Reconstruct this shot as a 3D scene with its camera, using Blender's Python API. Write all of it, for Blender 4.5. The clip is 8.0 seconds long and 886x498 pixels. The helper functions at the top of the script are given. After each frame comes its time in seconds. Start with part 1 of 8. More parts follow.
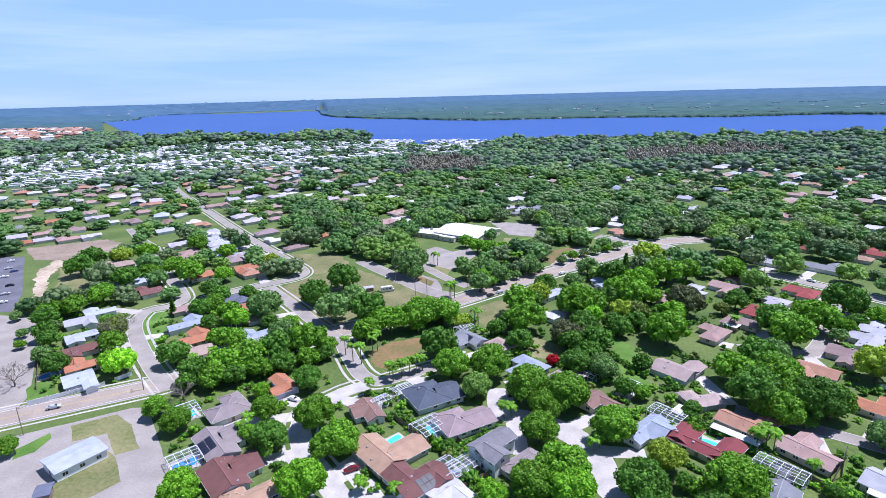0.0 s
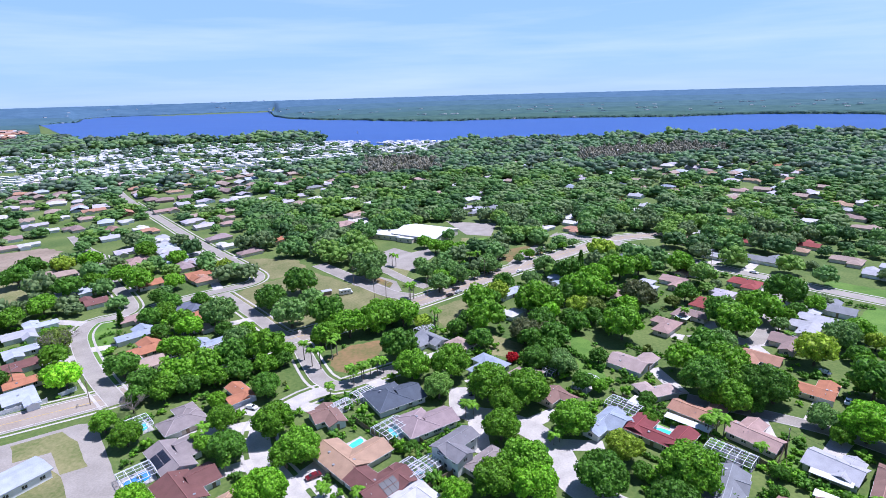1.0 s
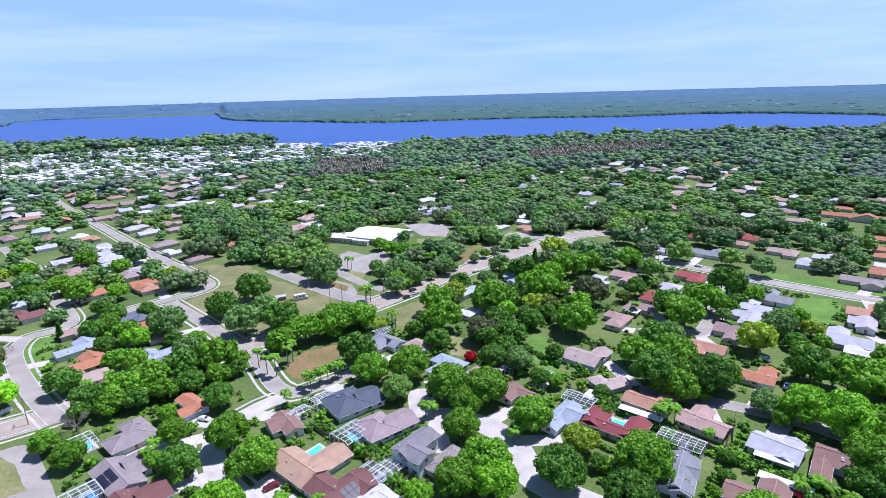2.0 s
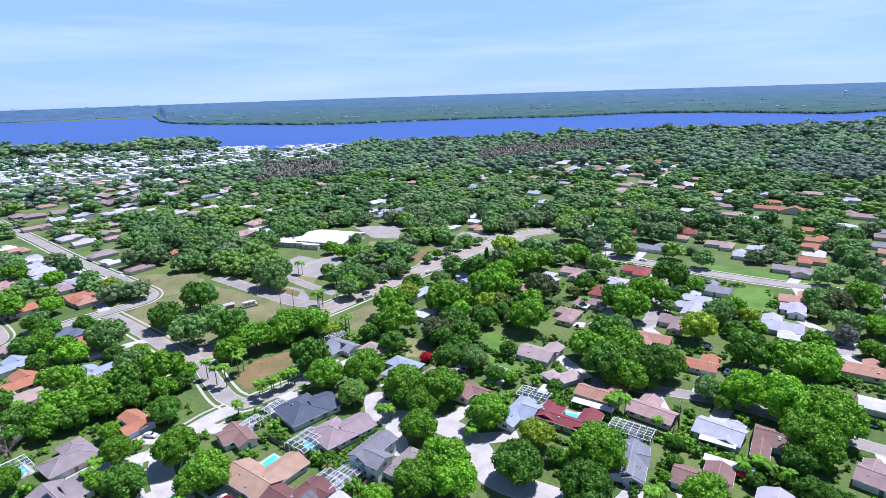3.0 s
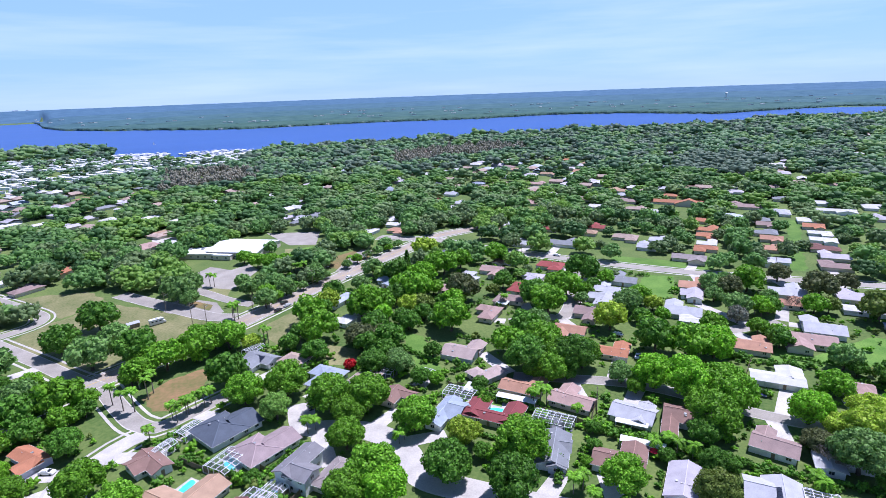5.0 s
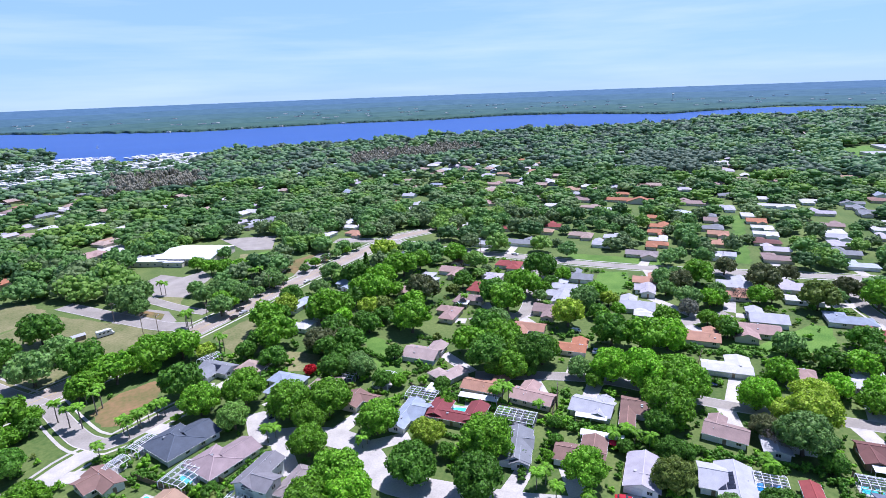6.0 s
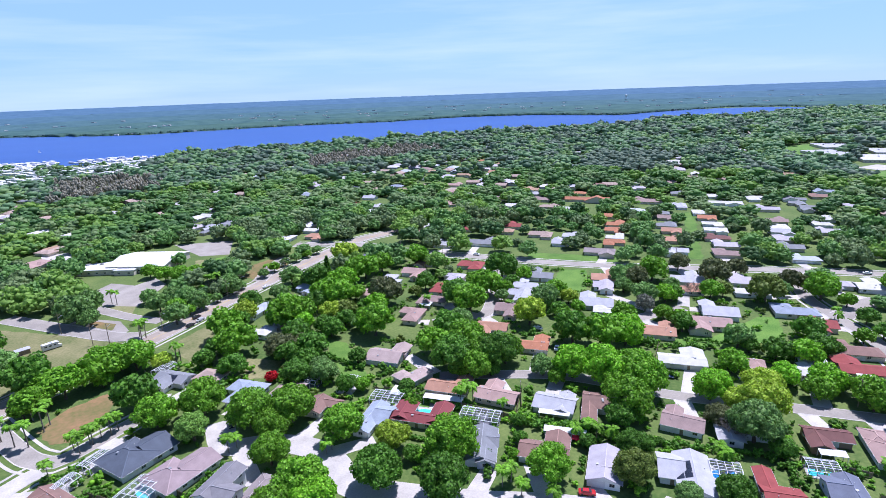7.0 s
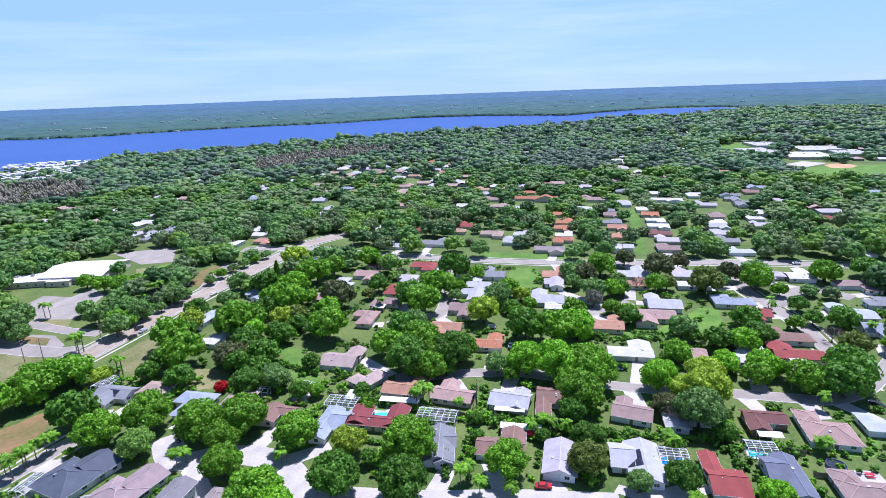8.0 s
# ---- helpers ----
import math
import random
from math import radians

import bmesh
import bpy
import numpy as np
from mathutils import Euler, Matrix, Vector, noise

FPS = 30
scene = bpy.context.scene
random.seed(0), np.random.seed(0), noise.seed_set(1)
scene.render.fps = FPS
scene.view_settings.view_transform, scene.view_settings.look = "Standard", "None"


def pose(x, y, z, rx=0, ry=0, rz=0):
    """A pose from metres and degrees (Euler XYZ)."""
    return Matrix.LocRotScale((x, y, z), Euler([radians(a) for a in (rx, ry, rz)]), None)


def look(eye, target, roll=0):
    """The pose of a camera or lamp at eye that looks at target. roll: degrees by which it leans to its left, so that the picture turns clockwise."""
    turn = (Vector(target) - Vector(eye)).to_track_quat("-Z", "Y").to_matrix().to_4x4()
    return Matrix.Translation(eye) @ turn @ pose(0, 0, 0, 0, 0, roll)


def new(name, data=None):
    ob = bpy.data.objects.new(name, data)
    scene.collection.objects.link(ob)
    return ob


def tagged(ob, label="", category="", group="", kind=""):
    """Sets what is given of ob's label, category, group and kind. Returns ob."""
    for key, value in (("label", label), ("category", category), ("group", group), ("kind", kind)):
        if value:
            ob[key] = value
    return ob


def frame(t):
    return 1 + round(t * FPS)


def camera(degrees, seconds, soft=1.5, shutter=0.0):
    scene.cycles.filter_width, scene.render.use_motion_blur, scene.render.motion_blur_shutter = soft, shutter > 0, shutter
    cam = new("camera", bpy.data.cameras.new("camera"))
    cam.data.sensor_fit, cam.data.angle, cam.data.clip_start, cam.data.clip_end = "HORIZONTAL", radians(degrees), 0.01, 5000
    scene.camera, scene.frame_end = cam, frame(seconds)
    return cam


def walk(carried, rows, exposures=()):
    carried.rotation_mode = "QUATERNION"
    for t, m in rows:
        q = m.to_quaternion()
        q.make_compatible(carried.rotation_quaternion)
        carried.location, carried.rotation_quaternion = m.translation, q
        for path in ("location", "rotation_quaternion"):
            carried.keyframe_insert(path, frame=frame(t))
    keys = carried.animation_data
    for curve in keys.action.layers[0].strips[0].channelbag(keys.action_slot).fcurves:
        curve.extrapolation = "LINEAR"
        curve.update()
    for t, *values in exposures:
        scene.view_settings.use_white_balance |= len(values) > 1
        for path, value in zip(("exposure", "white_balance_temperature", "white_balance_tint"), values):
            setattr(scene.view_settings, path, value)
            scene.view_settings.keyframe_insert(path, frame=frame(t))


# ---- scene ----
# the drone hovers 105 m over the ground and turns to its right
EYE_HEIGHT = 105.0
PATH = [
    (0.0, 0.00, -15.95, 1.45),
    (0.5, -2.29, -15.96, 1.46),
    (1.0, -4.57, -15.99, 1.51),
    (1.5, -6.88, -15.99, 1.52),
    (3.0, -14.66, -16.03, 1.77),
    (3.5, -17.04, -16.04, 1.85),
    (4.0, -19.13, -16.06, 1.89),
    (4.5, -21.21, -16.05, 1.90),
    (6.0, -27.91, -16.08, 2.01),
    (6.5, -29.92, -16.08, 1.99),
    (7.0, -32.08, -16.08, 1.99),
    (7.5, -34.72, -16.11, 2.02),
    (8.0, -37.24, -16.15, 1.96)
]
cam = camera(78.10, 8.0, soft=0.6)
walk(cam, [(t, pose(0, 0, EYE_HEIGHT, 90 + pitch, roll, yaw)) for t, yaw, pitch, roll in PATH], exposures=[(0, 0.38, 5490, 23), (8, 0.46, 5490, 23)])

# ---- light ----
SUN_AZIMUTH, SUN_HEIGHT = 72.0, 66.0      # degrees from +y towards +x, and above the horizon
world = bpy.data.worlds.new("sky")
scene.world = world
world.use_nodes = True
wn, wl = world.node_tree.nodes, world.node_tree.links
wn.clear()
sky = wn.new("ShaderNodeTexSky")
sky.sky_type, sky.sun_disc = "NISHITA", False
sky.sun_elevation, sky.sun_rotation = radians(SUN_HEIGHT), radians(SUN_AZIMUTH)
sky.altitude, sky.air_density, sky.dust_density, sky.ozone_density = 100, 1.0, 0.0, 4.0
place = wn.new("ShaderNodeTexCoord")
flat = wn.new("ShaderNodeMapping")
flat.inputs["Scale"].default_value = (1.2, 1.6, 16.0)
flat.inputs["Rotation"].default_value = (0, radians(2), radians(20))
cirrus = wn.new("ShaderNodeTexNoise")
cirrus.inputs["Scale"].default_value, cirrus.inputs["Detail"].default_value, cirrus.inputs["Roughness"].default_value = 1.6, 7, 0.55
ramp = wn.new("ShaderNodeValToRGB")
ramp.color_ramp.elements[0].position, ramp.color_ramp.elements[0].color = 0.42, (0, 0, 0, 1)
ramp.color_ramp.elements[1].position, ramp.color_ramp.elements[1].color = 0.72, (0.75, 0.75, 0.75, 1)
haze = wn.new("ShaderNodeMix")            # thin summer haze over the whole sky
haze.data_type = "RGBA"
height = wn.new("ShaderNodeSeparateXYZ")
thins = wn.new("ShaderNodeMapRange")       # the haze thins towards the zenith
thins.inputs["From Min"].default_value, thins.inputs["From Max"].default_value = 0.17, 0.5
thins.inputs["To Min"].default_value, thins.inputs["To Max"].default_value = 0.78, 0.0
low = wn.new("ShaderNodeMath")             # and so does the cirrus
low.operation = "MULTIPLY"
haze.inputs["B"].default_value = (4.1, 6.55, 9.6, 1)
veil = wn.new("ShaderNodeMix")            # streaks of cirrus
veil.data_type = "RGBA"
veil.inputs["B"].default_value = (7.2, 8.6, 9.8, 1)
back = wn.new("ShaderNodeBackground")
back.inputs["Strength"].default_value = 0.078
out = wn.new("ShaderNodeOutputWorld")
wl.new(place.outputs["Generated"], flat.inputs["Vector"])
wl.new(flat.outputs["Vector"], cirrus.inputs["Vector"])
wl.new(cirrus.outputs["Fac"], ramp.inputs["Fac"])
wl.new(ramp.outputs["Color"], low.inputs[0])
wl.new(thins.outputs["Result"], low.inputs[1])
wl.new(low.outputs["Value"], veil.inputs["Factor"])
wl.new(place.outputs["Generated"], height.inputs["Vector"])
wl.new(height.outputs["Z"], thins.inputs["Value"])
wl.new(thins.outputs["Result"], haze.inputs["Factor"])
wl.new(sky.outputs["Color"], haze.inputs["A"])
wl.new(haze.outputs["Result"], veil.inputs["A"])
wl.new(veil.outputs["Result"], back.inputs["Color"])
wl.new(back.outputs["Background"], out.inputs["Surface"])

sun_data = bpy.data.lights.new("sun", "SUN")
sun_data.energy, sun_data.angle, sun_data.color = 5.0, radians(0.55), (1.0, 0.95, 0.87)
sun = new("sun", sun_data)
_a, _e = radians(SUN_AZIMUTH), radians(SUN_HEIGHT)
sun.matrix_basis = look((math.sin(_a) * math.cos(_e) * 500, math.cos(_a) * math.cos(_e) * 500, math.sin(_e) * 500), (0, 0, 0))


# ---- materials ----
def surface(name, dark, light, scale=1.0, rough=0.8, bump=0.15, metal=0.0, fine=9.0, vary=0.12, streak=False, island=0.0, spec=0.4):
    """Two scales of noise between two colours, a bump, and a small change of tone from object to object."""
    m = bpy.data.materials.new(name)
    m.use_nodes = True
    n, l = m.node_tree.nodes, m.node_tree.links
    b = n["Principled BSDF"]
    b.inputs["Roughness"].default_value, b.inputs["Metallic"].default_value = rough, metal
    b.inputs["Specular IOR Level"].default_value = spec
    co = n.new("ShaderNodeTexCoord")
    mp = n.new("ShaderNodeMapping")
    if streak:
        mp.inputs["Scale"].default_value = (1, 1, 4)
    big, small = n.new("ShaderNodeTexNoise"), n.new("ShaderNodeTexNoise")
    big.inputs["Scale"].default_value, big.inputs["Detail"].default_value = scale, 4
    small.inputs["Scale"].default_value, small.inputs["Detail"].default_value = scale * fine, 3
    l.new(co.outputs["Object"], mp.inputs["Vector"])
    for t in (big, small):
        l.new(mp.outputs["Vector"], t.inputs["Vector"])
    mean = n.new("ShaderNodeMix")
    mean.inputs["Factor"].default_value = 0.42
    l.new(big.outputs["Fac"], mean.inputs["A"])
    l.new(small.outputs["Fac"], mean.inputs["B"])
    spread = n.new("ShaderNodeMapRange")
    spread.inputs["From Min"].default_value, spread.inputs["From Max"].default_value = 0.34, 0.66
    l.new(mean.outputs["Result"], spread.inputs["Value"])
    mix = n.new("ShaderNodeMix")
    mix.data_type = "RGBA"
    mix.inputs["A"].default_value, mix.inputs["B"].default_value = (*dark, 1), (*light, 1)
    l.new(spread.outputs["Result"], mix.inputs["Factor"])
    info = n.new("ShaderNodeObjectInfo")
    tone = n.new("ShaderNodeMapRange")
    tone.inputs["To Min"].default_value, tone.inputs["To Max"].default_value = 1 - vary, 1 + vary
    l.new(info.outputs["Random"], tone.inputs["Value"])
    hsv = n.new("ShaderNodeHueSaturation")
    l.new(mix.outputs["Result"], hsv.inputs["Color"])
    if island:
        geo = n.new("ShaderNodeNewGeometry")
        piece = n.new("ShaderNodeMapRange")
        piece.inputs["To Min"].default_value, piece.inputs["To Max"].default_value = 1 - island, 1 + island
        l.new(geo.outputs["Random Per Island"], piece.inputs["Value"])
        both = n.new("ShaderNodeMath")
        both.operation = "MULTIPLY"
        l.new(tone.outputs["Result"], both.inputs[0])
        l.new(piece.outputs["Result"], both.inputs[1])
        l.new(both.outputs["Value"], hsv.inputs["Value"])
    else:
        l.new(tone.outputs["Result"], hsv.inputs["Value"])
    l.new(hsv.outputs["Color"], b.inputs["Base Color"])
    if bump:
        bp = n.new("ShaderNodeBump")
        bp.inputs["Strength"].default_value, bp.inputs["Distance"].default_value = bump, 0.05
        l.new(small.outputs["Fac"], bp.inputs["Height"])
        l.new(bp.outputs["Normal"], b.inputs["Normal"])
    return m


def foliage(name, dark, light, through_light=0.25, vary=0.18, leafy_grain=1.0):
    """Leaves: every clump between two greens by its own random number, with some light passing through."""
    m = bpy.data.materials.new(name)
    m.use_nodes = True
    n, l = m.node_tree.nodes, m.node_tree.links
    b = n["Principled BSDF"]
    b.inputs["Roughness"].default_value, b.inputs["Specular IOR Level"].default_value = 0.6, 0.25
    geo, info, co = n.new("ShaderNodeNewGeometry"), n.new("ShaderNodeObjectInfo"), n.new("ShaderNodeTexCoord")
    spot = n.new("ShaderNodeTexNoise")
    spot.inputs["Scale"].default_value, spot.inputs["Detail"].default_value = 0.35, 3
    l.new(co.outputs["Object"], spot.inputs["Vector"])
    stand = n.new("ShaderNodeTexNoise")
    stand.inputs["Scale"].default_value, stand.inputs["Detail"].default_value = 0.035, 3
    l.new(co.outputs["Object"], stand.inputs["Vector"])
    wide = n.new("ShaderNodeMapRange")
    wide.inputs["From Min"].default_value, wide.inputs["From Max"].default_value = 0.3, 0.7
    l.new(stand.outputs["Fac"], wide.inputs["Value"])
    patch = n.new("ShaderNodeMix")
    patch.inputs["Factor"].default_value = 0.55
    l.new(spot.outputs["Fac"], patch.inputs["A"])
    l.new(wide.outputs["Result"], patch.inputs["B"])
    blend = n.new("ShaderNodeMix")
    blend.inputs["Factor"].default_value = 1 - 0.45 * leafy_grain
    l.new(geo.outputs["Random Per Island"], blend.inputs["A"])
    l.new(patch.outputs["Result"], blend.inputs["B"])
    mix = n.new("ShaderNodeMix")
    mix.data_type = "RGBA"
    mix.inputs["A"].default_value, mix.inputs["B"].default_value = (*dark, 1), (*light, 1)
    l.new(blend.outputs["Result"], mix.inputs["Factor"])
    tone = n.new("ShaderNodeMapRange")
    tone.inputs["To Min"].default_value, tone.inputs["To Max"].default_value = 1 - vary, 1 + vary
    l.new(info.outputs["Random"], tone.inputs["Value"])
    hsv = n.new("ShaderNodeHueSaturation")
    l.new(mix.outputs["Result"], hsv.inputs["Color"])
    grain = n.new("ShaderNodeTexNoise")
    grain.inputs["Scale"].default_value, grain.inputs["Detail"].default_value = 1.7, 2
    l.new(geo.outputs["Position"], grain.inputs["Vector"])
    dapple = n.new("ShaderNodeMapRange")
    dapple.inputs["From Min"].default_value, dapple.inputs["From Max"].default_value = 0.36, 0.64
    dapple.inputs["To Min"].default_value, dapple.inputs["To Max"].default_value = 1 - 0.38 * leafy_grain, 1 + 0.42 * leafy_grain
    l.new(grain.outputs["Fac"], dapple.inputs["Value"])
    both = n.new("ShaderNodeMath")
    both.operation = "MULTIPLY"
    l.new(tone.outputs["Result"], both.inputs[0])
    l.new(dapple.outputs["Result"], both.inputs[1])
    l.new(both.outputs["Value"], hsv.inputs["Value"])
    l.new(hsv.outputs["Color"], b.inputs["Base Color"])
    leafy = n.new("ShaderNodeBsdfTranslucent")
    l.new(hsv.outputs["Color"], leafy.inputs["Color"])
    add = n.new("ShaderNodeMixShader")
    add.inputs["Fac"].default_value = through_light
    l.new(b.outputs["BSDF"], add.inputs[1])
    l.new(leafy.outputs["BSDF"], add.inputs[2])
    l.new(add.outputs["Shader"], n["Material Output"].inputs["Surface"])
    return m


ROOF_COLOURS = {
    "brightwhite": (0.66, 0.66, 0.68), "white": (0.49, 0.48, 0.49), "bluewhite": (0.38, 0.41, 0.48), "whiteblue": (0.40, 0.40, 0.44), "bluegrey": (0.36, 0.41, 0.51),
    "grey": (0.27, 0.28, 0.31), "greylilac": (0.42, 0.39, 0.44), "greybrown": (0.33, 0.28, 0.28), "greydark": (0.24, 0.23, 0.25),
    "slate": (0.10, 0.12, 0.16), "slateblue": (0.17, 0.19, 0.26), "mauve": (0.38, 0.29, 0.30), "brown": (0.30, 0.18, 0.15),
    "maroonbrown": (0.21, 0.095, 0.085), "maroon": (0.25, 0.06, 0.065), "red": (0.34, 0.075, 0.07), "tan": (0.46, 0.30, 0.205),
    "tanpink": (0.46, 0.345, 0.295), "pink": (0.46, 0.31, 0.28), "pinkpale": (0.48, 0.37, 0.345), "pinkbrown": (0.35, 0.25, 0.235),
    "orange": (0.48, 0.20, 0.11), "orangetan": (0.52, 0.28, 0.19)}
ROOFS = {key: surface("roof_" + key, [c * (0.8 if min(col) > 0.37 else 0.60) for c in col], [c * (1.1 if min(col) > 0.37 else 0.86) for c in col], 0.35, 0.85, 0.3, fine=14, vary=0.08) for key, col in ROOF_COLOURS.items()}
ROOF_WORDS = {"brightwhite": "bright white", "white": "white", "bluewhite": "pale blue-white metal", "whiteblue": "off-white", "bluegrey": "blue-grey", "grey": "grey",
              "greylilac": "lilac-grey", "greybrown": "grey-brown", "greydark": "dark grey", "slate": "dark slate", "slateblue": "slate-blue",
              "mauve": "mauve-brown", "brown": "brown", "maroonbrown": "maroon-brown", "maroon": "maroon", "red": "red tiled",
              "tan": "tan", "tanpink": "pinkish-tan", "pink": "dusty pink", "pinkpale": "pale pink", "pinkbrown": "pink-brown",
              "orange": "terracotta orange", "orangetan": "orange-tan"}
WALLS = {key: surface("stucco_" + key, [c * 0.9 for c in col], [min(c * 1.06, 0.85) for c in col], 0.5, 0.9, 0.1, vary=0.05) for key, col in {
    "white": (0.76, 0.76, 0.76), "cream": (0.60, 0.54, 0.46), "lilac": (0.55, 0.56, 0.68), "brown": (0.28, 0.2, 0.15)}.items()}
LEAVES = {key: foliage("leaves_" + key, d, l, 0.30) for key, d, l in (
    ("g", (0.060, 0.158, 0.008), (0.240, 0.51, 0.026)), ("b", (0.090, 0.240, 0.008), (0.312, 0.65, 0.026)),
    ("d", (0.041, 0.116, 0.011), (0.157, 0.36, 0.034)), ("l", (0.105, 0.22, 0.034), (0.26, 0.44, 0.08)),
    ("y", (0.16, 0.27, 0.018), (0.45, 0.59, 0.050)), ("o", (0.095, 0.200, 0.042), (0.240, 0.410, 0.105)),
    ("ol", (0.080, 0.135, 0.020), (0.21, 0.27, 0.050)), ("br", (0.075, 0.10, 0.034), (0.175, 0.195, 0.075)),
    ("gr", (0.12, 0.13, 0.10), (0.25, 0.26, 0.19)), ("lime", (0.24, 0.54, 0.012), (0.46, 0.86, 0.030)),
    ("red", (0.38, 0.008, 0.014), (0.62, 0.02, 0.03)))}
LEAF_WORDS = {"g": "rounded green", "b": "bright green", "d": "dark green", "l": "light green", "y": "yellow-green", "o": "soft grey-green",
              "ol": "olive green", "br": "brownish green", "gr": "thin greyish", "lime": "bright lime-green", "red": "crimson flowering"}
# woods past 700 m: the greens hold a pale bluish haze as colour
WOODS = {"green": foliage("hazed_leaves_green", (0.123, 0.226, 0.103), (0.218, 0.352, 0.166), 0.34, leafy_grain=0.30),
         "deepgreen": foliage("hazed_leaves_deep", (0.083, 0.164, 0.092), (0.151, 0.260, 0.143), 0.34, leafy_grain=0.30),
         "bright": foliage("hazed_leaves_bright", (0.166, 0.285, 0.096), (0.284, 0.427, 0.156), 0.34, leafy_grain=0.30),
         "olive": foliage("hazed_leaves_olive", (0.145, 0.213, 0.146), (0.229, 0.308, 0.212), 0.34, leafy_grain=0.30),
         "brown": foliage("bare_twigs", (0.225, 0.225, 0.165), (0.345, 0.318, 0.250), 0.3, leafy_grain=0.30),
         # far waterline trees, their green blued to paint in the haze
         "shore": foliage("hazed_shore_leaves", (0.057, 0.121, 0.105), (0.115, 0.196, 0.156), 0.3, leafy_grain=0.30)}
MID_WOODS = {"green": foliage("wood_leaves_green", (0.081, 0.182, 0.044), (0.195, 0.352, 0.091), 0.34, leafy_grain=0.30),
             "deepgreen": foliage("wood_leaves_deep", (0.054, 0.129, 0.039), (0.123, 0.239, 0.073), 0.34, leafy_grain=0.30),
             "bright": foliage("wood_leaves_bright", (0.125, 0.254, 0.038), (0.268, 0.430, 0.082), 0.34, leafy_grain=0.30),
             "olive": foliage("wood_leaves_olive", (0.125, 0.205, 0.077), (0.226, 0.315, 0.120), 0.34, leafy_grain=0.30),
             "brown": foliage("wood_leaves_brown", (0.150, 0.125, 0.131), (0.241, 0.195, 0.205), 0.3, leafy_grain=0.30)}
BARK = surface("bark", (0.06, 0.045, 0.035), (0.16, 0.125, 0.10), 2.0, 0.95, 0.5)
PALM_BARK = surface("palm_bark", (0.14, 0.12, 0.10), (0.27, 0.24, 0.20), 3.0, 0.95, 0.4)
LAWN = surface("lawn_and_soil", (0.046, 0.098, 0.016), (0.150, 0.192, 0.052), 0.035, 0.95, 0.5, fine=22, vary=0)
BRIGHT_LAWN = surface("mown_lawn", (0.052, 0.135, 0.014), (0.145, 0.250, 0.042), 0.11, 0.95, 0.4, fine=15, vary=0.12)
DRY_GRASS = surface("dry_grass", (0.10, 0.13, 0.035), (0.27, 0.24, 0.12), 0.07, 0.95, 0.4, fine=12, vary=0.08)
SAND = surface("bare_sand", (0.26, 0.20, 0.13), (0.60, 0.50, 0.38), 0.05, 0.95, 0.3, fine=10, vary=0)
RED_SOIL = surface("reddish_soil", (0.10, 0.12, 0.032), (0.27, 0.16, 0.080), 0.06, 0.95, 0.4, fine=10, vary=0)
CLAY = surface("orange_clay", (0.42, 0.24, 0.13), (0.62, 0.38, 0.22), 0.05, 0.95, 0.3, fine=10, vary=0)
BROWN_SOIL = surface("bare_brown_soil", (0.19, 0.145, 0.105), (0.34, 0.27, 0.21), 0.05, 0.95, 0.3, fine=10, vary=0)
ROAD = surface("worn_asphalt", (0.235, 0.212, 0.190), (0.35, 0.318, 0.288), 0.12, 0.92, 0.2, fine=14, vary=0.06)
DARK_ROAD = surface("dark_asphalt", (0.10, 0.10, 0.12), (0.17, 0.17, 0.20), 0.1, 0.9, 0.2, fine=14, vary=0)
CONCRETE = surface("pale_concrete", (0.37, 0.345, 0.325), (0.55, 0.515, 0.485), 0.2, 0.9, 0.15, fine=10, vary=0.08)
PAINT = surface("white_paint", (0.56, 0.56, 0.56), (0.70, 0.70, 0.70), 0.6, 0.6, 0.05, vary=0.03)
YELLOW_PAINT = surface("yellow_paint", (0.45, 0.30, 0.05), (0.62, 0.42, 0.08), 0.6, 0.6, 0.05, vary=0.0)
WOOD = surface("weathered_wood", (0.16, 0.12, 0.085), (0.32, 0.25, 0.18), 1.2, 0.9, 0.3, vary=0.12)
DARK = surface("dark_panel", (0.010, 0.012, 0.02), (0.03, 0.035, 0.055), 0.5, 0.3, 0.0, vary=0.05)
GLASS = surface("window_glass", (0.02, 0.025, 0.03), (0.06, 0.07, 0.08), 0.4, 0.08, 0.0, vary=0.3, spec=0.6)
CHROME = surface("grey_metal", (0.35, 0.36, 0.38), (0.5, 0.5, 0.52), 0.8, 0.45, 0.0, metal=0.6, vary=0.05)
RUBBER = surface("tyre_rubber", (0.015, 0.015, 0.015), (0.03, 0.03, 0.03), 1, 0.85, 0.1, vary=0)
POOL = surface("pool_water", (0.06, 0.50, 0.56), (0.14, 0.68, 0.72), 0.5, 0.1, 0.05, vary=0.06, spec=0.5)
BLUE_POOL = surface("blue_pool_water", (0.03, 0.22, 0.60), (0.06, 0.33, 0.72), 0.5, 0.1, 0.05, vary=0.06, spec=0.5)
CAR_PAINT = {key: surface("car_paint_" + key, col, [min(c * 1.1, 0.85) for c in col], 0.5, 0.25, 0.0, vary=0, spec=0.6) for key, col in {
    "white": (0.75, 0.75, 0.75), "silver": (0.45, 0.46, 0.48), "black": (0.02, 0.02, 0.024), "red": (0.40, 0.015, 0.02), "blue": (0.06, 0.08, 0.18), "dark red": (0.14, 0.015, 0.025)}.items()}


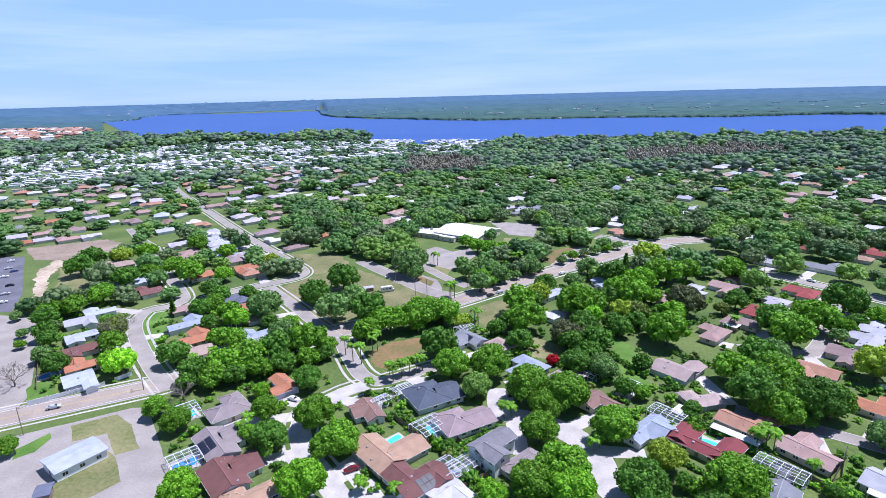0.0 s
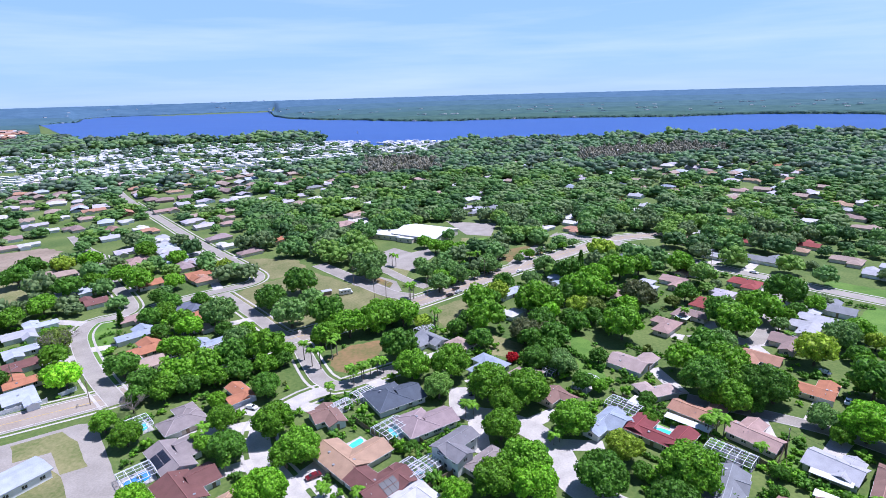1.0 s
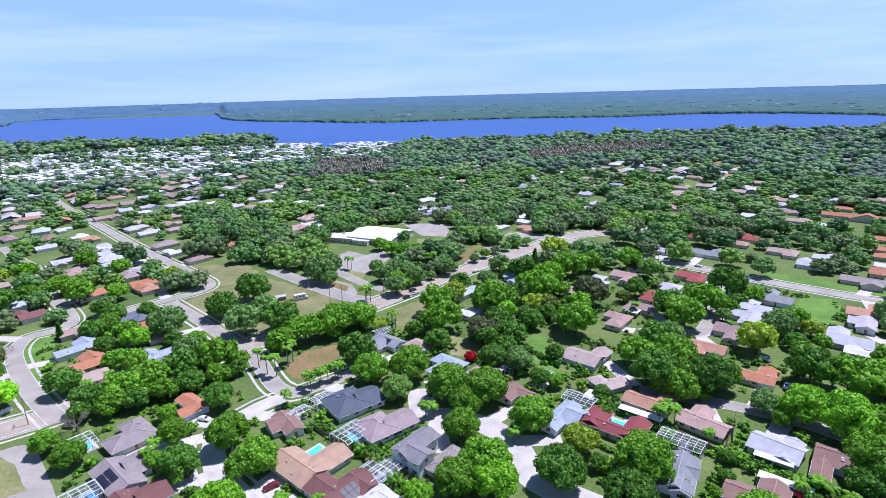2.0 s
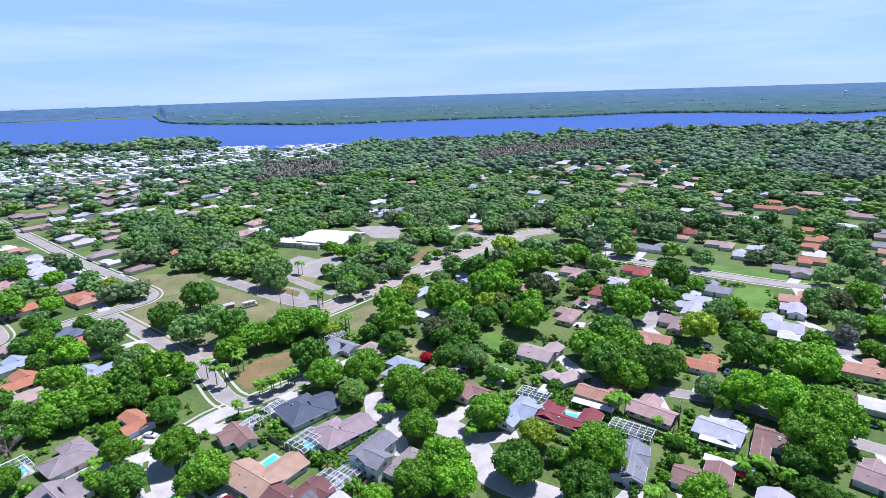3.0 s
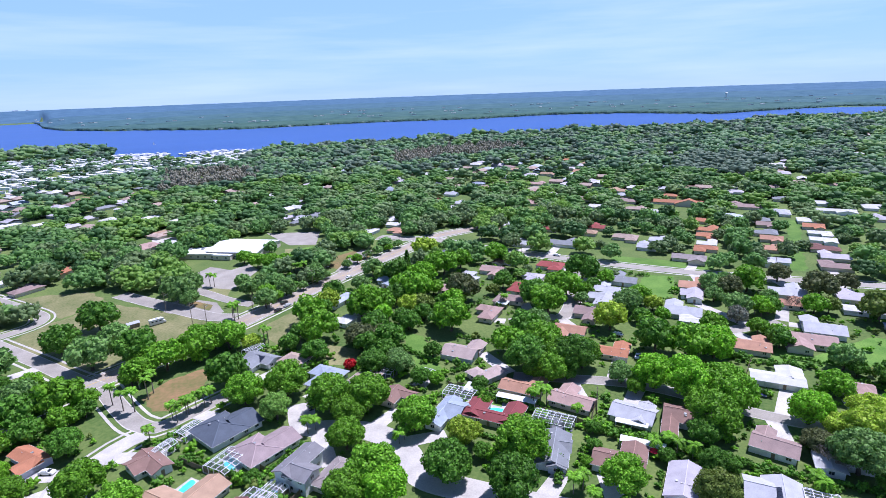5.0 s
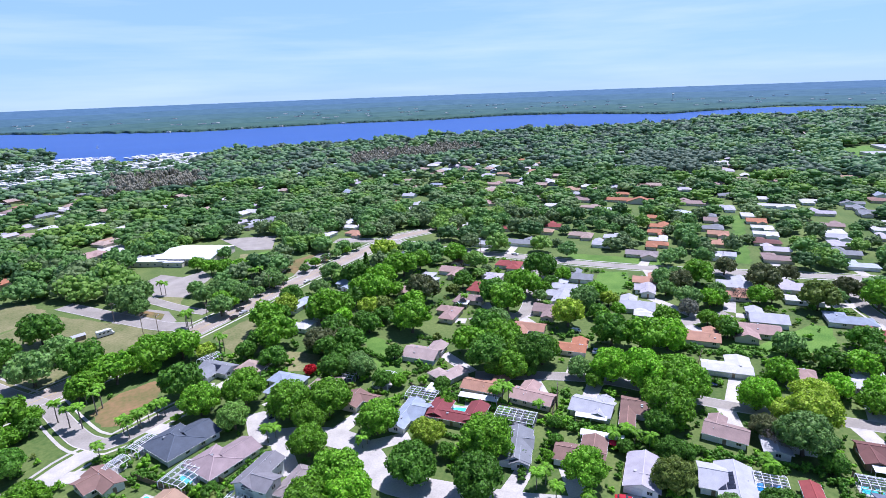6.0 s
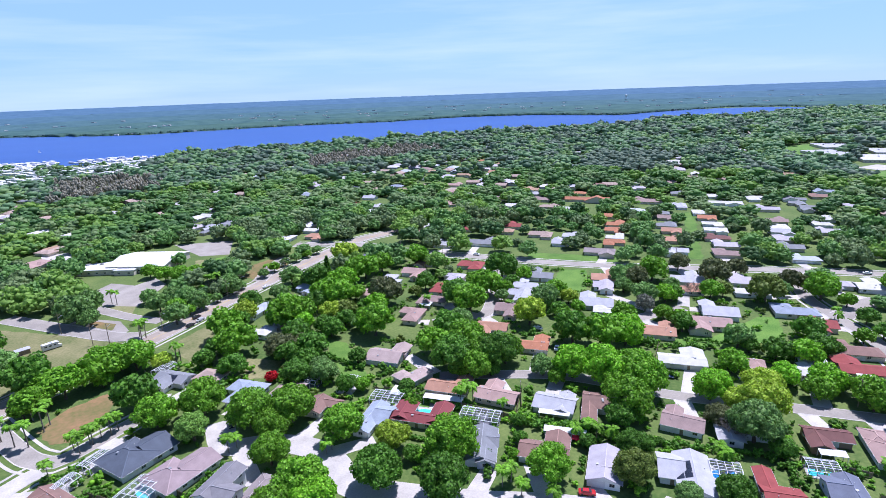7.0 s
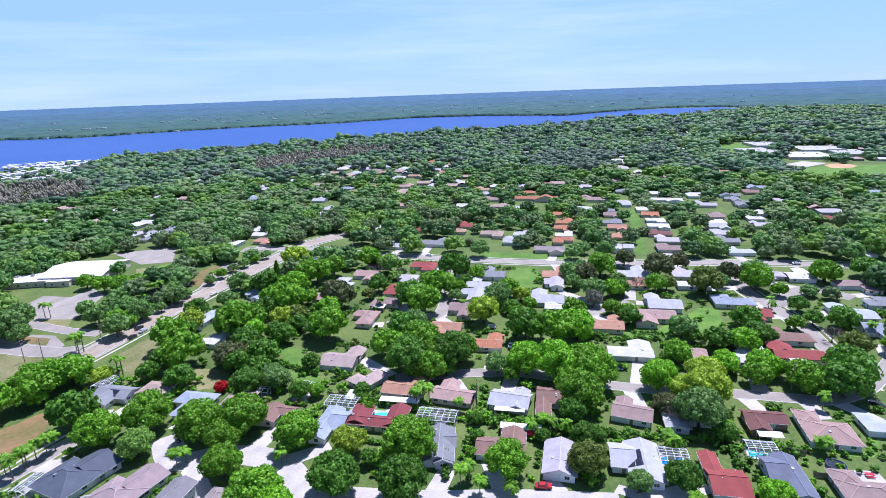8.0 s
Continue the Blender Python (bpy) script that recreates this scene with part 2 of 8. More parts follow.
def water_material():
    m = bpy.data.materials.new("lake_water")
    m.use_nodes = True
    n, l = m.node_tree.nodes, m.node_tree.links
    b = n["Principled BSDF"]
    b.inputs["Roughness"].default_value, b.inputs["Specular IOR Level"].default_value, b.inputs["IOR"].default_value = 0.35, 0.12, 1.33
    co, mp, wave, tone = n.new("ShaderNodeTexCoord"), n.new("ShaderNodeMapping"), n.new("ShaderNodeTexNoise"), n.new("ShaderNodeTexNoise")
    mp.inputs["Scale"].default_value = (0.25, 1.0, 1.0)
    wave.inputs["Scale"].default_value, wave.inputs["Detail"].default_value = 0.16, 5
    tone.inputs["Scale"].default_value, tone.inputs["Detail"].default_value = 0.006, 5
    mix, bp = n.new("ShaderNodeMix"), n.new("ShaderNodeBump")
    mix.data_type = "RGBA"
    mix.inputs["A"].default_value, mix.inputs["B"].default_value = (0.023, 0.066, 0.25, 1), (0.042, 0.102, 0.335, 1)
    bp.inputs["Strength"].default_value, bp.inputs["Distance"].default_value = 0.6, 0.5
    l.new(co.outputs["Object"], mp.inputs["Vector"])
    l.new(mp.outputs["Vector"], tone.inputs["Vector"])
    l.new(mp.outputs["Vector"], wave.inputs["Vector"])
    l.new(tone.outputs["Fac"], mix.inputs["Factor"])
    l.new(mix.outputs["Result"], b.inputs["Base Color"])
    l.new(wave.outputs["Fac"], bp.inputs["Height"])
    l.new(bp.outputs["Normal"], b.inputs["Normal"])
    return m


WATER = water_material()


# ---- building helpers ----
def mesh(name, verts, faces, material, smooth=False):
    me = bpy.data.meshes.new(name)
    me.from_pydata([tuple(v) for v in verts], [], [tuple(f) for f in faces])
    me.materials.append(material)
    if smooth:
        me.shade_smooth()
    return me


def big_mesh(name, verts, quads, tris, material):
    """A mesh from numpy arrays, for what has very many faces."""
    me = bpy.data.meshes.new(name)
    nq, nt = len(quads), len(tris)
    me.vertices.add(len(verts))
    me.vertices.foreach_set("co", np.asarray(verts, dtype=np.float32).ravel())
    me.loops.add(nq * 4 + nt * 3)
    me.loops.foreach_set("vertex_index", np.concatenate([np.asarray(quads, dtype=np.int32).ravel(), np.asarray(tris, dtype=np.int32).ravel()]).astype(np.int32))
    me.polygons.add(nq + nt)
    me.polygons.foreach_set("loop_start", np.concatenate([np.arange(nq) * 4, nq * 4 + np.arange(nt) * 3]).astype(np.int32))
    me.update(calc_edges=True)
    me.materials.append(material)
    return me


def thing(name, m, label, category, group="", kind=""):
    ob = new(name)
    ob.empty_display_size = 0.5
    ob.matrix_basis = m
    return tagged(ob, label, category, group, kind)


def part(name, data, parent, label="", at=None):
    ob = new(name, data)
    ob.parent = parent
    if at is not None:
        ob.matrix_basis = at
    if label:
        ob["label"] = label
    return ob


class Solid:
    """Gathers boxes, prisms and tubes into one mesh."""

    def __init__(self):
        self.v, self.f = [], []

    def add(self, verts, faces):
        n = len(self.v)
        self.v += [tuple(p) for p in verts]
        self.f += [tuple(n + i for i in f) for f in faces]
        return self

    def box(self, x0, y0, z0, x1, y1, z1, m=None):
        p = [Vector(c) for c in ((x0, y0, z0), (x1, y0, z0), (x1, y1, z0), (x0, y1, z0), (x0, y0, z1), (x1, y0, z1), (x1, y1, z1), (x0, y1, z1))]
        if m is not None:
            p = [m @ c for c in p]
        return self.add(p, ((3, 2, 1, 0), (4, 5, 6, 7), (0, 1, 5, 4), (1, 2, 6, 5), (2, 3, 7, 6), (3, 0, 4, 7)))

    def bar(self, a, b, r):
        a, b = Vector(a), Vector(b)
        d = (b - a).normalized()
        s = d.cross(Vector((0, 0, 1)) if abs(d.z) < 0.9 else Vector((1, 0, 0))).normalized() * r
        t = d.cross(s).normalized() * r
        return self.add([a - s - t, a + s - t, a + s + t, a - s + t, b - s - t, b + s - t, b + s + t, b - s + t],
                        ((3, 2, 1, 0), (4, 5, 6, 7), (0, 1, 5, 4), (1, 2, 6, 5), (2, 3, 7, 6), (3, 0, 4, 7)))

    def tube(self, points, radii, sides=8):
        n = len(self.v)
        for k, (p, r) in enumerate(zip(points, radii)):
            p = Vector(p)
            d = (Vector(points[min(k + 1, len(points) - 1)]) - Vector(points[max(k - 1, 0)])).normalized()
            s = d.cross(Vector((0.3, 1, 0.05))).normalized()
            t = d.cross(s).normalized()
            self.v += [tuple(p + (s * math.cos(a) + t * math.sin(a)) * r) for a in (2 * math.pi * i / sides for i in range(sides))]
        for k in range(len(points) - 1):
            for i in range(sides):
                j = (i + 1) % sides
                self.f.append((n + k * sides + i, n + k * sides + j, n + (k + 1) * sides + j, n + (k + 1) * sides + i))
        self.f.append(tuple(n + (len(points) - 1) * sides + i for i in range(sides)))
        return self

    def mesh(self, name, material, smooth=False):
        return mesh(name, self.v, self.f, material, smooth)


# ---- the land ----
def bearing(x, y):
    return math.degrees(math.atan2(x, y))


# far and near shore of the lake: bearing in degrees, distance in metres
FAR_SHORE = [(-47.7, 2339), (-31.2, 3475), (-29.9, 3589), (-28.6, 3633), (-28.2, 4250), (-26.5, 4560), (-12.7, 4420), (-12.2, 3306), (-11.1, 2903), (-7.7, 2594),
             (-0.1, 2223), (4.3, 2119), (17.5, 2186), (26.7, 2154), (34.2, 2340), (41.2, 2319), (49.5, 2141), (53.1, 2343), (58.7, 2642), (63.1, 2654), (67.6, 2413), (75.3, 2223)]
NEAR_SHORE = [(-31.2, 3382), (-30.3, 2543), (-29.3, 2000), (-28.4, 1794), (-26.3, 1723), (-21.4, 1714), (-18.8, 1575), (-17.2, 1478), (-16.1, 1519), (-10.7, 1592), (-8.1, 1479),
              (-7.2, 1258), (-1.5, 1181), (11.8, 1210), (21.8, 1227), (34.2, 1321), (45.7, 1417), (51.3, 1559), (53.0, 1754), (59.9, 1820), (61.4, 1962), (67.6, 2243)]


def along(table, a):
    return float(np.interp(a, [p[0] for p in table], [p[1] for p in table]))


def land(x, y):
    """Height of the ground: level, with low wooded rises beyond the lake."""
    r = math.hypot(x, y)
    if r < 1500:
        return 0.0
    a = bearing(x, y)
    r0 = max(along(FAR_SHORE, a - 0.5), along(FAR_SHORE, a + 0.5)) + 120
    if r <= r0:
        return 0.0
    k = min(1.0, (r - r0) / max(5050 - r0, 200))
    return 68.0 * k * (0.75 + 0.25 * k)


def build_ground():
    rings = [0, 60, 120, 240, 400, 700, 1000, 1300, 1600, 1900, 2100, 2300, 2500, 2800, 3100, 3400, 3700, 4000, 4300, 4650, 4720, 4800, 4900, 5000, 5150]
    n = 900
    verts, faces = [(0, 0, 0)], []
    for r in rings[1:]:
        for k in range(n):
            a = 2 * math.pi * k / n
            x, y = r * math.sin(a), r * math.cos(a)
            verts.append((x, y, land(x, y)))
    for k in range(n):
        j = (k + 1) % n
        faces.append((0, 1 + j, 1 + k))
        for q in range(len(rings) - 2):
            b = 1 + q * n
            faces.append((b + k, b + j, b + n + j, b + n + k))
    tagged(new("ground", mesh("ground", verts, faces, LAWN)), "flat suburban ground of green lawn and dry soil", "ground", kind="structure")


def build_lake():
    verts, faces = [], []
    steps = 420
    for i in range(steps + 1):
        a = -31.3 + 99.5 * i / steps
        wob = noise.noise((a * 1.7, 3.1, 0)) * 26 + noise.noise((a * 6, 9.4, 0)) * 12
        r0, r1 = along(NEAR_SHORE, a) + wob, along(FAR_SHORE, a) + wob * 1.6
        for k in range(5):
            r = r0 + (r1 - r0) * k / 4
            verts.append((r * math.sin(radians(a)), r * math.cos(radians(a)), 0.25))
    for i in range(steps):
        for k in range(4):
            b = i * 5 + k
            faces.append((b, b + 1, b + 6, b + 5))
    tagged(new("water", mesh("lake", verts, faces, WATER)), "wide deep-blue lake with light wind ripples", "lake", kind="structure")


build_ground()
build_lake()

# ---- a chart of what is already taken, so that trees keep off roads and houses ----
CELL, X0, Y0 = 3.0, -1300.0, -60.0
CHART = np.zeros((640, 1000), dtype=bool)
GX, GY = np.meshgrid(X0 + CELL * (np.arange(1000) + 0.5), Y0 + CELL * (np.arange(640) + 0.5))


def taken(x, y):
    i, j = int((y - Y0) / CELL), int((x - X0) / CELL)
    return 0 <= i < 640 and 0 <= j < 1000 and CHART[i, j]


def window_of(x0, x1, y0, y1):
    return (slice(max(0, int((y0 - Y0) / CELL)), max(0, int((y1 - Y0) / CELL) + 2)), slice(max(0, int((x0 - X0) / CELL)), max(0, int((x1 - X0) / CELL) + 2)))


def take_rect(x, y, ang, w, d):
    r = math.hypot(w, d) / 2 + CELL
    s = window_of(x - r, x + r, y - r, y + r)
    c, n = math.cos(radians(ang)), math.sin(radians(ang))
    u, v = (GX[s] - x) * c + (GY[s] - y) * n, -(GX[s] - x) * n + (GY[s] - y) * c
    CHART[s] |= (abs(u) < w / 2) & (abs(v) < d / 2)


def take_disc(x, y, r):
    s = window_of(x - r - 3, x + r + 3, y - r - 3, y + r + 3)
    CHART[s] |= (GX[s] - x) ** 2 + (GY[s] - y) ** 2 < r * r


def inside(points, x, y):
    hit = np.zeros(np.shape(x), dtype=bool)
    for k in range(len(points)):
        (ax, ay), (bx, by) = points[k], points[k - 1]
        if ay == by:
            continue
        hit ^= ((ay > y) != (by > y)) & (x < (bx - ax) * (y - ay) / (by - ay) + ax)
    return hit


def take_area(points):
    xs, ys = [p[0] for p in points], [p[1] for p in points]
    s = window_of(min(xs), max(xs), min(ys), max(ys))
    CHART[s] |= inside(points, GX[s], GY[s])


def open_front(x, y, width, share=1.0):
    """Keeps tall trees from standing right in front of a thing, as the gardens do."""
    r = math.hypot(x, y)
    if r < 215:
        return
    n = int(share * min(30, 5.0 * r / EYE_HEIGHT) / 3) + 1
    for k in range(1, n + 1):
        take_disc(x - x / r * (width * 0.4 + 3.0 * k), y - y / r * (width * 0.4 + 3.0 * k), width / 2)


# ---- roads ----
def smooth_line(points, step=3.0):
    """A rounded line through the given corners."""
    p = [Vector((x, y, 0)) for x, y in points]
    p = [p[0] * 2 - p[1]] + p + [p[-1] * 2 - p[-2]]
    out = []
    for k in range(1, len(p) - 2):
        n = max(2, int((p[k + 1] - p[k]).length / step))
        for i in range(n):
            t = i / n
            out.append(0.5 * (2 * p[k] + (p[k + 1] - p[k - 1]) * t + (2 * p[k - 1] - 5 * p[k] + 4 * p[k + 1] - p[k + 2]) * t * t
                              + (3 * p[k] - p[k - 1] - 3 * p[k + 1] + p[k + 2]) * t ** 3))
    return out + [p[-2]]


def ribbon(line, left, right, z0, z1, material, name):
    """A strip along a line between two offsets, z1 high, with side faces down to z0."""
    verts, faces = [], []
    for k, p in enumerate(line):
        d = (line[min(k + 1, len(line) - 1)] - line[max(k - 1, 0)]).normalized()
        s = Vector((d.y, -d.x, 0))
        a, b = p + s * left, p + s * right
        verts += [(a.x, a.y, z0), (a.x, a.y, z1), (b.x, b.y, z1), (b.x, b.y, z0)]
    for k in range(len(line) - 1):
        b = 4 * k
        for i in range(3):
            faces.append((b + i, b + i + 4, b + i + 5, b + i + 1))
    return mesh(name, verts, faces, material)


ROAD_LINES = []
ROAD_LEVEL = [0.055]


def road(points, width, label, walks=True, material=None, median=False, clear=0.0):
    line = smooth_line(points)
    ROAD_LEVEL[0] += 0.0045
    z = ROAD_LEVEL[0]
    ob = tagged(new("road", ribbon(line, -width / 2, width / 2, -0.05, z, material or ROAD, "road")), label, "road", kind="structure")
    for side in (-1, 1):
        e = side * width / 2
        a, b = sorted((e, e + side * 0.35))
        part("kerb", ribbon(line, a, b, -0.05, z + 0.004, CONCRETE, "kerb"), ob)
        if walks:
            a, b = sorted((e + side * 1.9, e + side * 2.9))
            tagged(new("pavement", ribbon(line, a, b, -0.05, z - 0.012, CONCRETE, "pavement")), "narrow pale concrete footpath beside a road", "pavement", kind="structure")
    if median:
        part("lane_line", ribbon(line, -0.12, 0.12, 0, z + 0.006, YELLOW_PAINT, "lane_line"), ob, "faded yellow centre line")
        for side in (-1, 1):
            part("edge_line", ribbon(line, side * (width / 2 - 1.2) - 0.1, side * (width / 2 - 1.2) + 0.1, 0, z + 0.006, PAINT, "edge_line"), ob, "white edge line")
        for side in (-1, 1):
            part("shoulder", ribbon(line, *sorted((side * (width / 2 - 1.0), side * width / 2)), 0, z + 0.003, ROAD, "shoulder"), ob, "paler road shoulder")
    ROAD_LINES.append((line, width))
    for p in line:
        take_disc(p.x, p.y, width / 2 + (2.5 if walks else 1.0))
        if clear:
            open_front(p.x, p.y, width, clear)
    return ob


WARM_ROAD = surface("browner_asphalt", (0.27, 0.222, 0.185), (0.38, 0.325, 0.275), 0.1, 0.92, 0.2, fine=14, vary=0)
AREA_LEVEL = [0.0]


def area(points, material, label, category, name="field", wobble=1.0, keep=True, clear=0.0):
    """A laid patch of ground with an uneven edge."""
    AREA_LEVEL[0] += 0.0045 if AREA_LEVEL[0] < 0.02 else 0.0007
    rim = []
    for k, p in enumerate(points):
        q = points[(k + 1) % len(points)]
        n = max(2, int(math.dist(p, q) / 2.5))
        for i in range(n):
            x, y = p[0] + (q[0] - p[0]) * i / n, p[1] + (q[1] - p[1]) * i / n
            rim.append((x + noise.noise((x * 0.22, y * 0.22, 1)) * wobble, y + noise.noise((x * 0.22, y * 0.22, 7)) * wobble))
    bm = bmesh.new()
    face = bm.faces.new([bm.verts.new((x, y, AREA_LEVEL[0])) for x, y in rim])
    if face.normal.z < 0 or (face.normal_update() or face.normal.z < 0):
        face.normal_flip()
    bmesh.ops.triangulate(bm, faces=[face])
    me = bpy.data.meshes.new(name)
    bm.to_mesh(me)
    bm.free()
    me.materials.append(material)
    if keep:
        take_area(points)
    if clear:
        for x, y in rim:
            open_front(x, y, 7, clear)
    return tagged(new(name, me), label, category, kind="structure")


road([(-177.0, 156.2), (-156.6, 166.1), (-133.8, 176.9), (-108.8, 189.5), (-92.3, 204.0), (-73.3, 219.2), (-50.8, 232.1), (-20.5, 250.4), (11.1, 272.5), (52.3, 304.0), (93.0, 332.4), (130.5, 358.3), (152.9, 371.8), (180.6, 376.5)], 13, "wide worn boulevard with faded lane lines", median=True, clear=1.0, material=WARM_ROAD)
road([(-49.4, 224.8), (-63.5, 242.5), (-78.5, 263.6), (-103.5, 297.0)], 6.3, "quiet pale street between lawns", clear=0.7)
road([(-133.6, 279.2), (-119.5, 291.5), (-103.6, 302.9), (-91.1, 312.1), (-89.5, 324.0), (-100.4, 341.2), (-118.4, 364.9), (-163.3, 424.8), (-216.5, 500.2), (-289.2, 602.0)], 6.3, "curving pale residential street", clear=0.7)
road([(-31.5, 183.2), (-38.9, 179.0), (-49.9, 164.4), (-46.6, 147.2), (-37.6, 133.8), (-28.9, 121.1)], 6.3, "pale street bending into a close", material=CONCRETE)
road([(-48.7, 224.8), (-41.1, 205.5), (-34.4, 191.4), (-27.6, 185.9), (-19.9, 189.0), (-8.0, 195.6), (1.0, 199.9)], 6.3, "short pale side street with palms")
road([(18.3, 179.1), (18.1, 163.6), (28.5, 158.1), (37.9, 150.1), (42.8, 139.0), (43.6, 124.6), (53.9, 113.0), (69.6, 98.6), (83.8, 87.5), (105.3, 67.8)], 8.5, "pale cul-de-sac shaded by oaks", walks=False, material=CONCRETE)
road([(111.4, 391.0), (146.2, 361.6), (164.8, 328.3), (198.0, 281.4), (229.6, 239.5), (262.4, 203.7), (321.3, 149.6), (357.1, 111.3), (378.5, 85.2), (397.0, 56.9)], 7.5, "straight pale cross street", clear=0.7)
road([(95.8, 162.2), (123.2, 144.1), (137.3, 130.8), (152.9, 106.4), (166.2, 90.0), (181.7, 73.7), (192.0, 61.6), (200.7, 52.8), (216.6, 47.9), (231.9, 47.6), (247.8, 48.1)], 5.6, "shaded residential street", walks=False)
road([(322.5, 146.9), (289.7, 124.7), (272.1, 103.1), (260.3, 84.9), (238.5, 65.6), (216.6, 47.9)], 6.3, "residential street with parked cars")
road([(274.0, 101.3), (308.6, 99.3), (310.6, 80.2)], 9, "short turning circle", walks=False)
road([(199.8, 153.8), (214.7, 151.9), (226.7, 149.0)], 6.3, "shaded turning circle", walks=False)
road([(-105.9, 183.5), (-124.2, 204.5), (-143.2, 229.9), (-154.0, 248.4), (-155.8, 263.7), (-147.4, 269.5), (-144.7, 279.9), (-160.1, 303.9), (-181.3, 332.1), (-215.2, 388.0)], 6.3, "pale residential street with driveways")
road([(120.9, 206.6), (135.7, 206.9), (147.0, 201.2), (177.9, 234.0), (207.3, 269.0)], 6.3, "shaded loop street", walks=False)
road([(76.9, 274.4), (56.3, 243.1), (62.2, 237.8)], 6.3, "short pale close", walks=False)
road([(-56.1, 342.6), (-31.1, 309.7), (-10.1, 283.2), (2.2, 275.4)], 9, "pale school drive with a wooden rail", walks=False)
road([(-16.6, 330.9), (-0.7, 304.5), (11.8, 289.2)], 6, "pale school drive", walks=False)
road([(-215.2, 388.0), (-239.8, 414.5), (-270.1, 454.7)], 7, "pale street among far houses", walks=False)
road([(67.4, 321.2), (82.4, 345.7), (94.7, 361.0)], 8, "pale entrance drive to the school", walks=False)
road([(-289.2, 602.0), (-329.8, 664.0), (-365.0, 727.2)], 7, "pale far street between roofs", walks=False)
road([(180.6, 376.5), (209.9, 393.7), (307.1, 494.6), (334.8, 514.5)], 8, "far continuation of the boulevard", walks=False, material=WARM_ROAD)
area([(-33.8, 138.1), (-29.0, 143.8), (-24.2, 134.3), (-30.2, 130.6), (-32.8, 127.5)], CONCRETE, "pale concrete driveway apron", "driveway", "pavement", wobble=0.1)
area([(-29.3, 125.6), (-22.6, 131.8), (-17.9, 123.1), (-16.6, 118.7), (-26.7, 119.0)], CONCRETE, "wide pale concrete driveway", "driveway", "pavement", wobble=0.1)
area([(-15.5, 365.3), (-7.5, 374.3), (8.5, 355.0), (4.2, 324.5), (-12.6, 328.2)], ROAD, "pale school car park with palms", "car park", "pavement", wobble=0.3, clear=0.9)
area([(-14.0, 318.7), (-12.1, 331.4), (2.2, 322.5), (-0.4, 304.8)], DRY_GRASS, "dry lawn beside the school car park", "lawn", "field", wobble=1)
area([(-32.0, 311.8), (-21.6, 318.7), (-5.7, 301.9), (-2.9, 286.0), (-13.9, 278.4), (-31.3, 289.7)], ROAD, "pale school forecourt", "car park", "pavement", wobble=0.3)
area([(-19.9, 305.8), (-17.4, 310.8), (-7.4, 299.3), (-9.8, 291.4)], RED_SOIL, "bare soil island in a school forecourt", "field", "field", wobble=0.5)
area([(37.4, 366.8), (42.7, 393.1), (61.6, 386.7), (59.1, 355.1)], DRY_GRASS, "worn lawn beside the school hall", "lawn", "field", wobble=1)
area([(-159.6, 155.6), (-147.3, 154.2), (-129.0, 163.1), (-113.2, 171.5), (-107.7, 171.3), (-98.3, 158.0), (-82.5, 135.2), (-74.0, 121.4), (-128.3, 116.9)], ROAD, "pale concrete forecourt of a low civic building", "forecourt", "pavement", wobble=0.2)
area([(-128.4, 161.1), (-116.3, 167.3), (-108.0, 161.0), (-98.1, 147.5), (-104.2, 144.7), (-113.2, 156.1), (-122.2, 152.2)], DRY_GRASS, "worn lawn island with sandy patches", "lawn", "lawn_patch", wobble=0.4)
area([(-115.7, 133.8), (-107.8, 147.0), (-103.1, 143.6), (-95.3, 132.5), (-100.2, 126.4), (-107.4, 121.3)], DRY_GRASS, "worn green lawn behind a civic building", "lawn", "lawn_patch", wobble=0.4)
area([(-137.7, 148.9), (-133.0, 157.1), (-130.2, 154.2), (-130.8, 147.2), (-134.9, 143.3)], BRIGHT_LAWN, "small mown lawn beside a drive", "lawn", "lawn_patch", wobble=0.5)
area([(-163.9, 165.4), (-154.5, 168.5), (-157.7, 181.7), (-190.1, 232.3), (-212.0, 258.9), (-253.4, 266.6)], ROAD, "wide pale paved yard", "paved yard", "pavement", wobble=0.2)
area([(-254.8, 268.2), (-229.5, 266.7), (-245.0, 295.5), (-301.5, 373.6), (-338.2, 376.6)], DARK_ROAD, "dark asphalt car park", "car park", "pavement", wobble=0.2, clear=0.9)
area([(-233.3, 287.4), (-267.5, 338.7), (-272.3, 366.9), (-258.1, 350.1), (-251.8, 326.2), (-228.6, 289.9)], SAND, "bare sandy track across a field", "sand", "lawn_patch", wobble=3, clear=0.9)
area([(-288.4, 365.5), (-318.6, 397.2), (-269.3, 419.0), (-252.6, 407.2), (-235.4, 372.2), (-262.2, 360.8)], BROWN_SOIL, "open brown field of bare soil", "field", "field", wobble=3, clear=0.9)
area([(-231.2, 304.0), (-259.9, 352.8), (-253.3, 365.4), (-230.9, 335.9), (-200.6, 292.5), (-204.8, 283.9)], DRY_GRASS, "open dry grass field with bushes", "field", "field", wobble=3)
area([(-107.5, 346.8), (-106.4, 363.9), (-73.8, 358.4), (-66.9, 344.7), (-60.4, 334.4), (-80.0, 316.7), (-90.1, 336.7)], DRY_GRASS, "worn sandy lot beside a street", "field", "field", wobble=2, clear=0.9)
area([(-97.4, 292.9), (-84.0, 311.6), (-59.6, 329.6), (-30.3, 299.6), (-3.8, 270.7), (-26.9, 260.3), (-39.1, 224.3), (-52.9, 229.7), (-70.7, 255.6)], DRY_GRASS, "open dry green lot", "field", "field", wobble=2, clear=0.9)
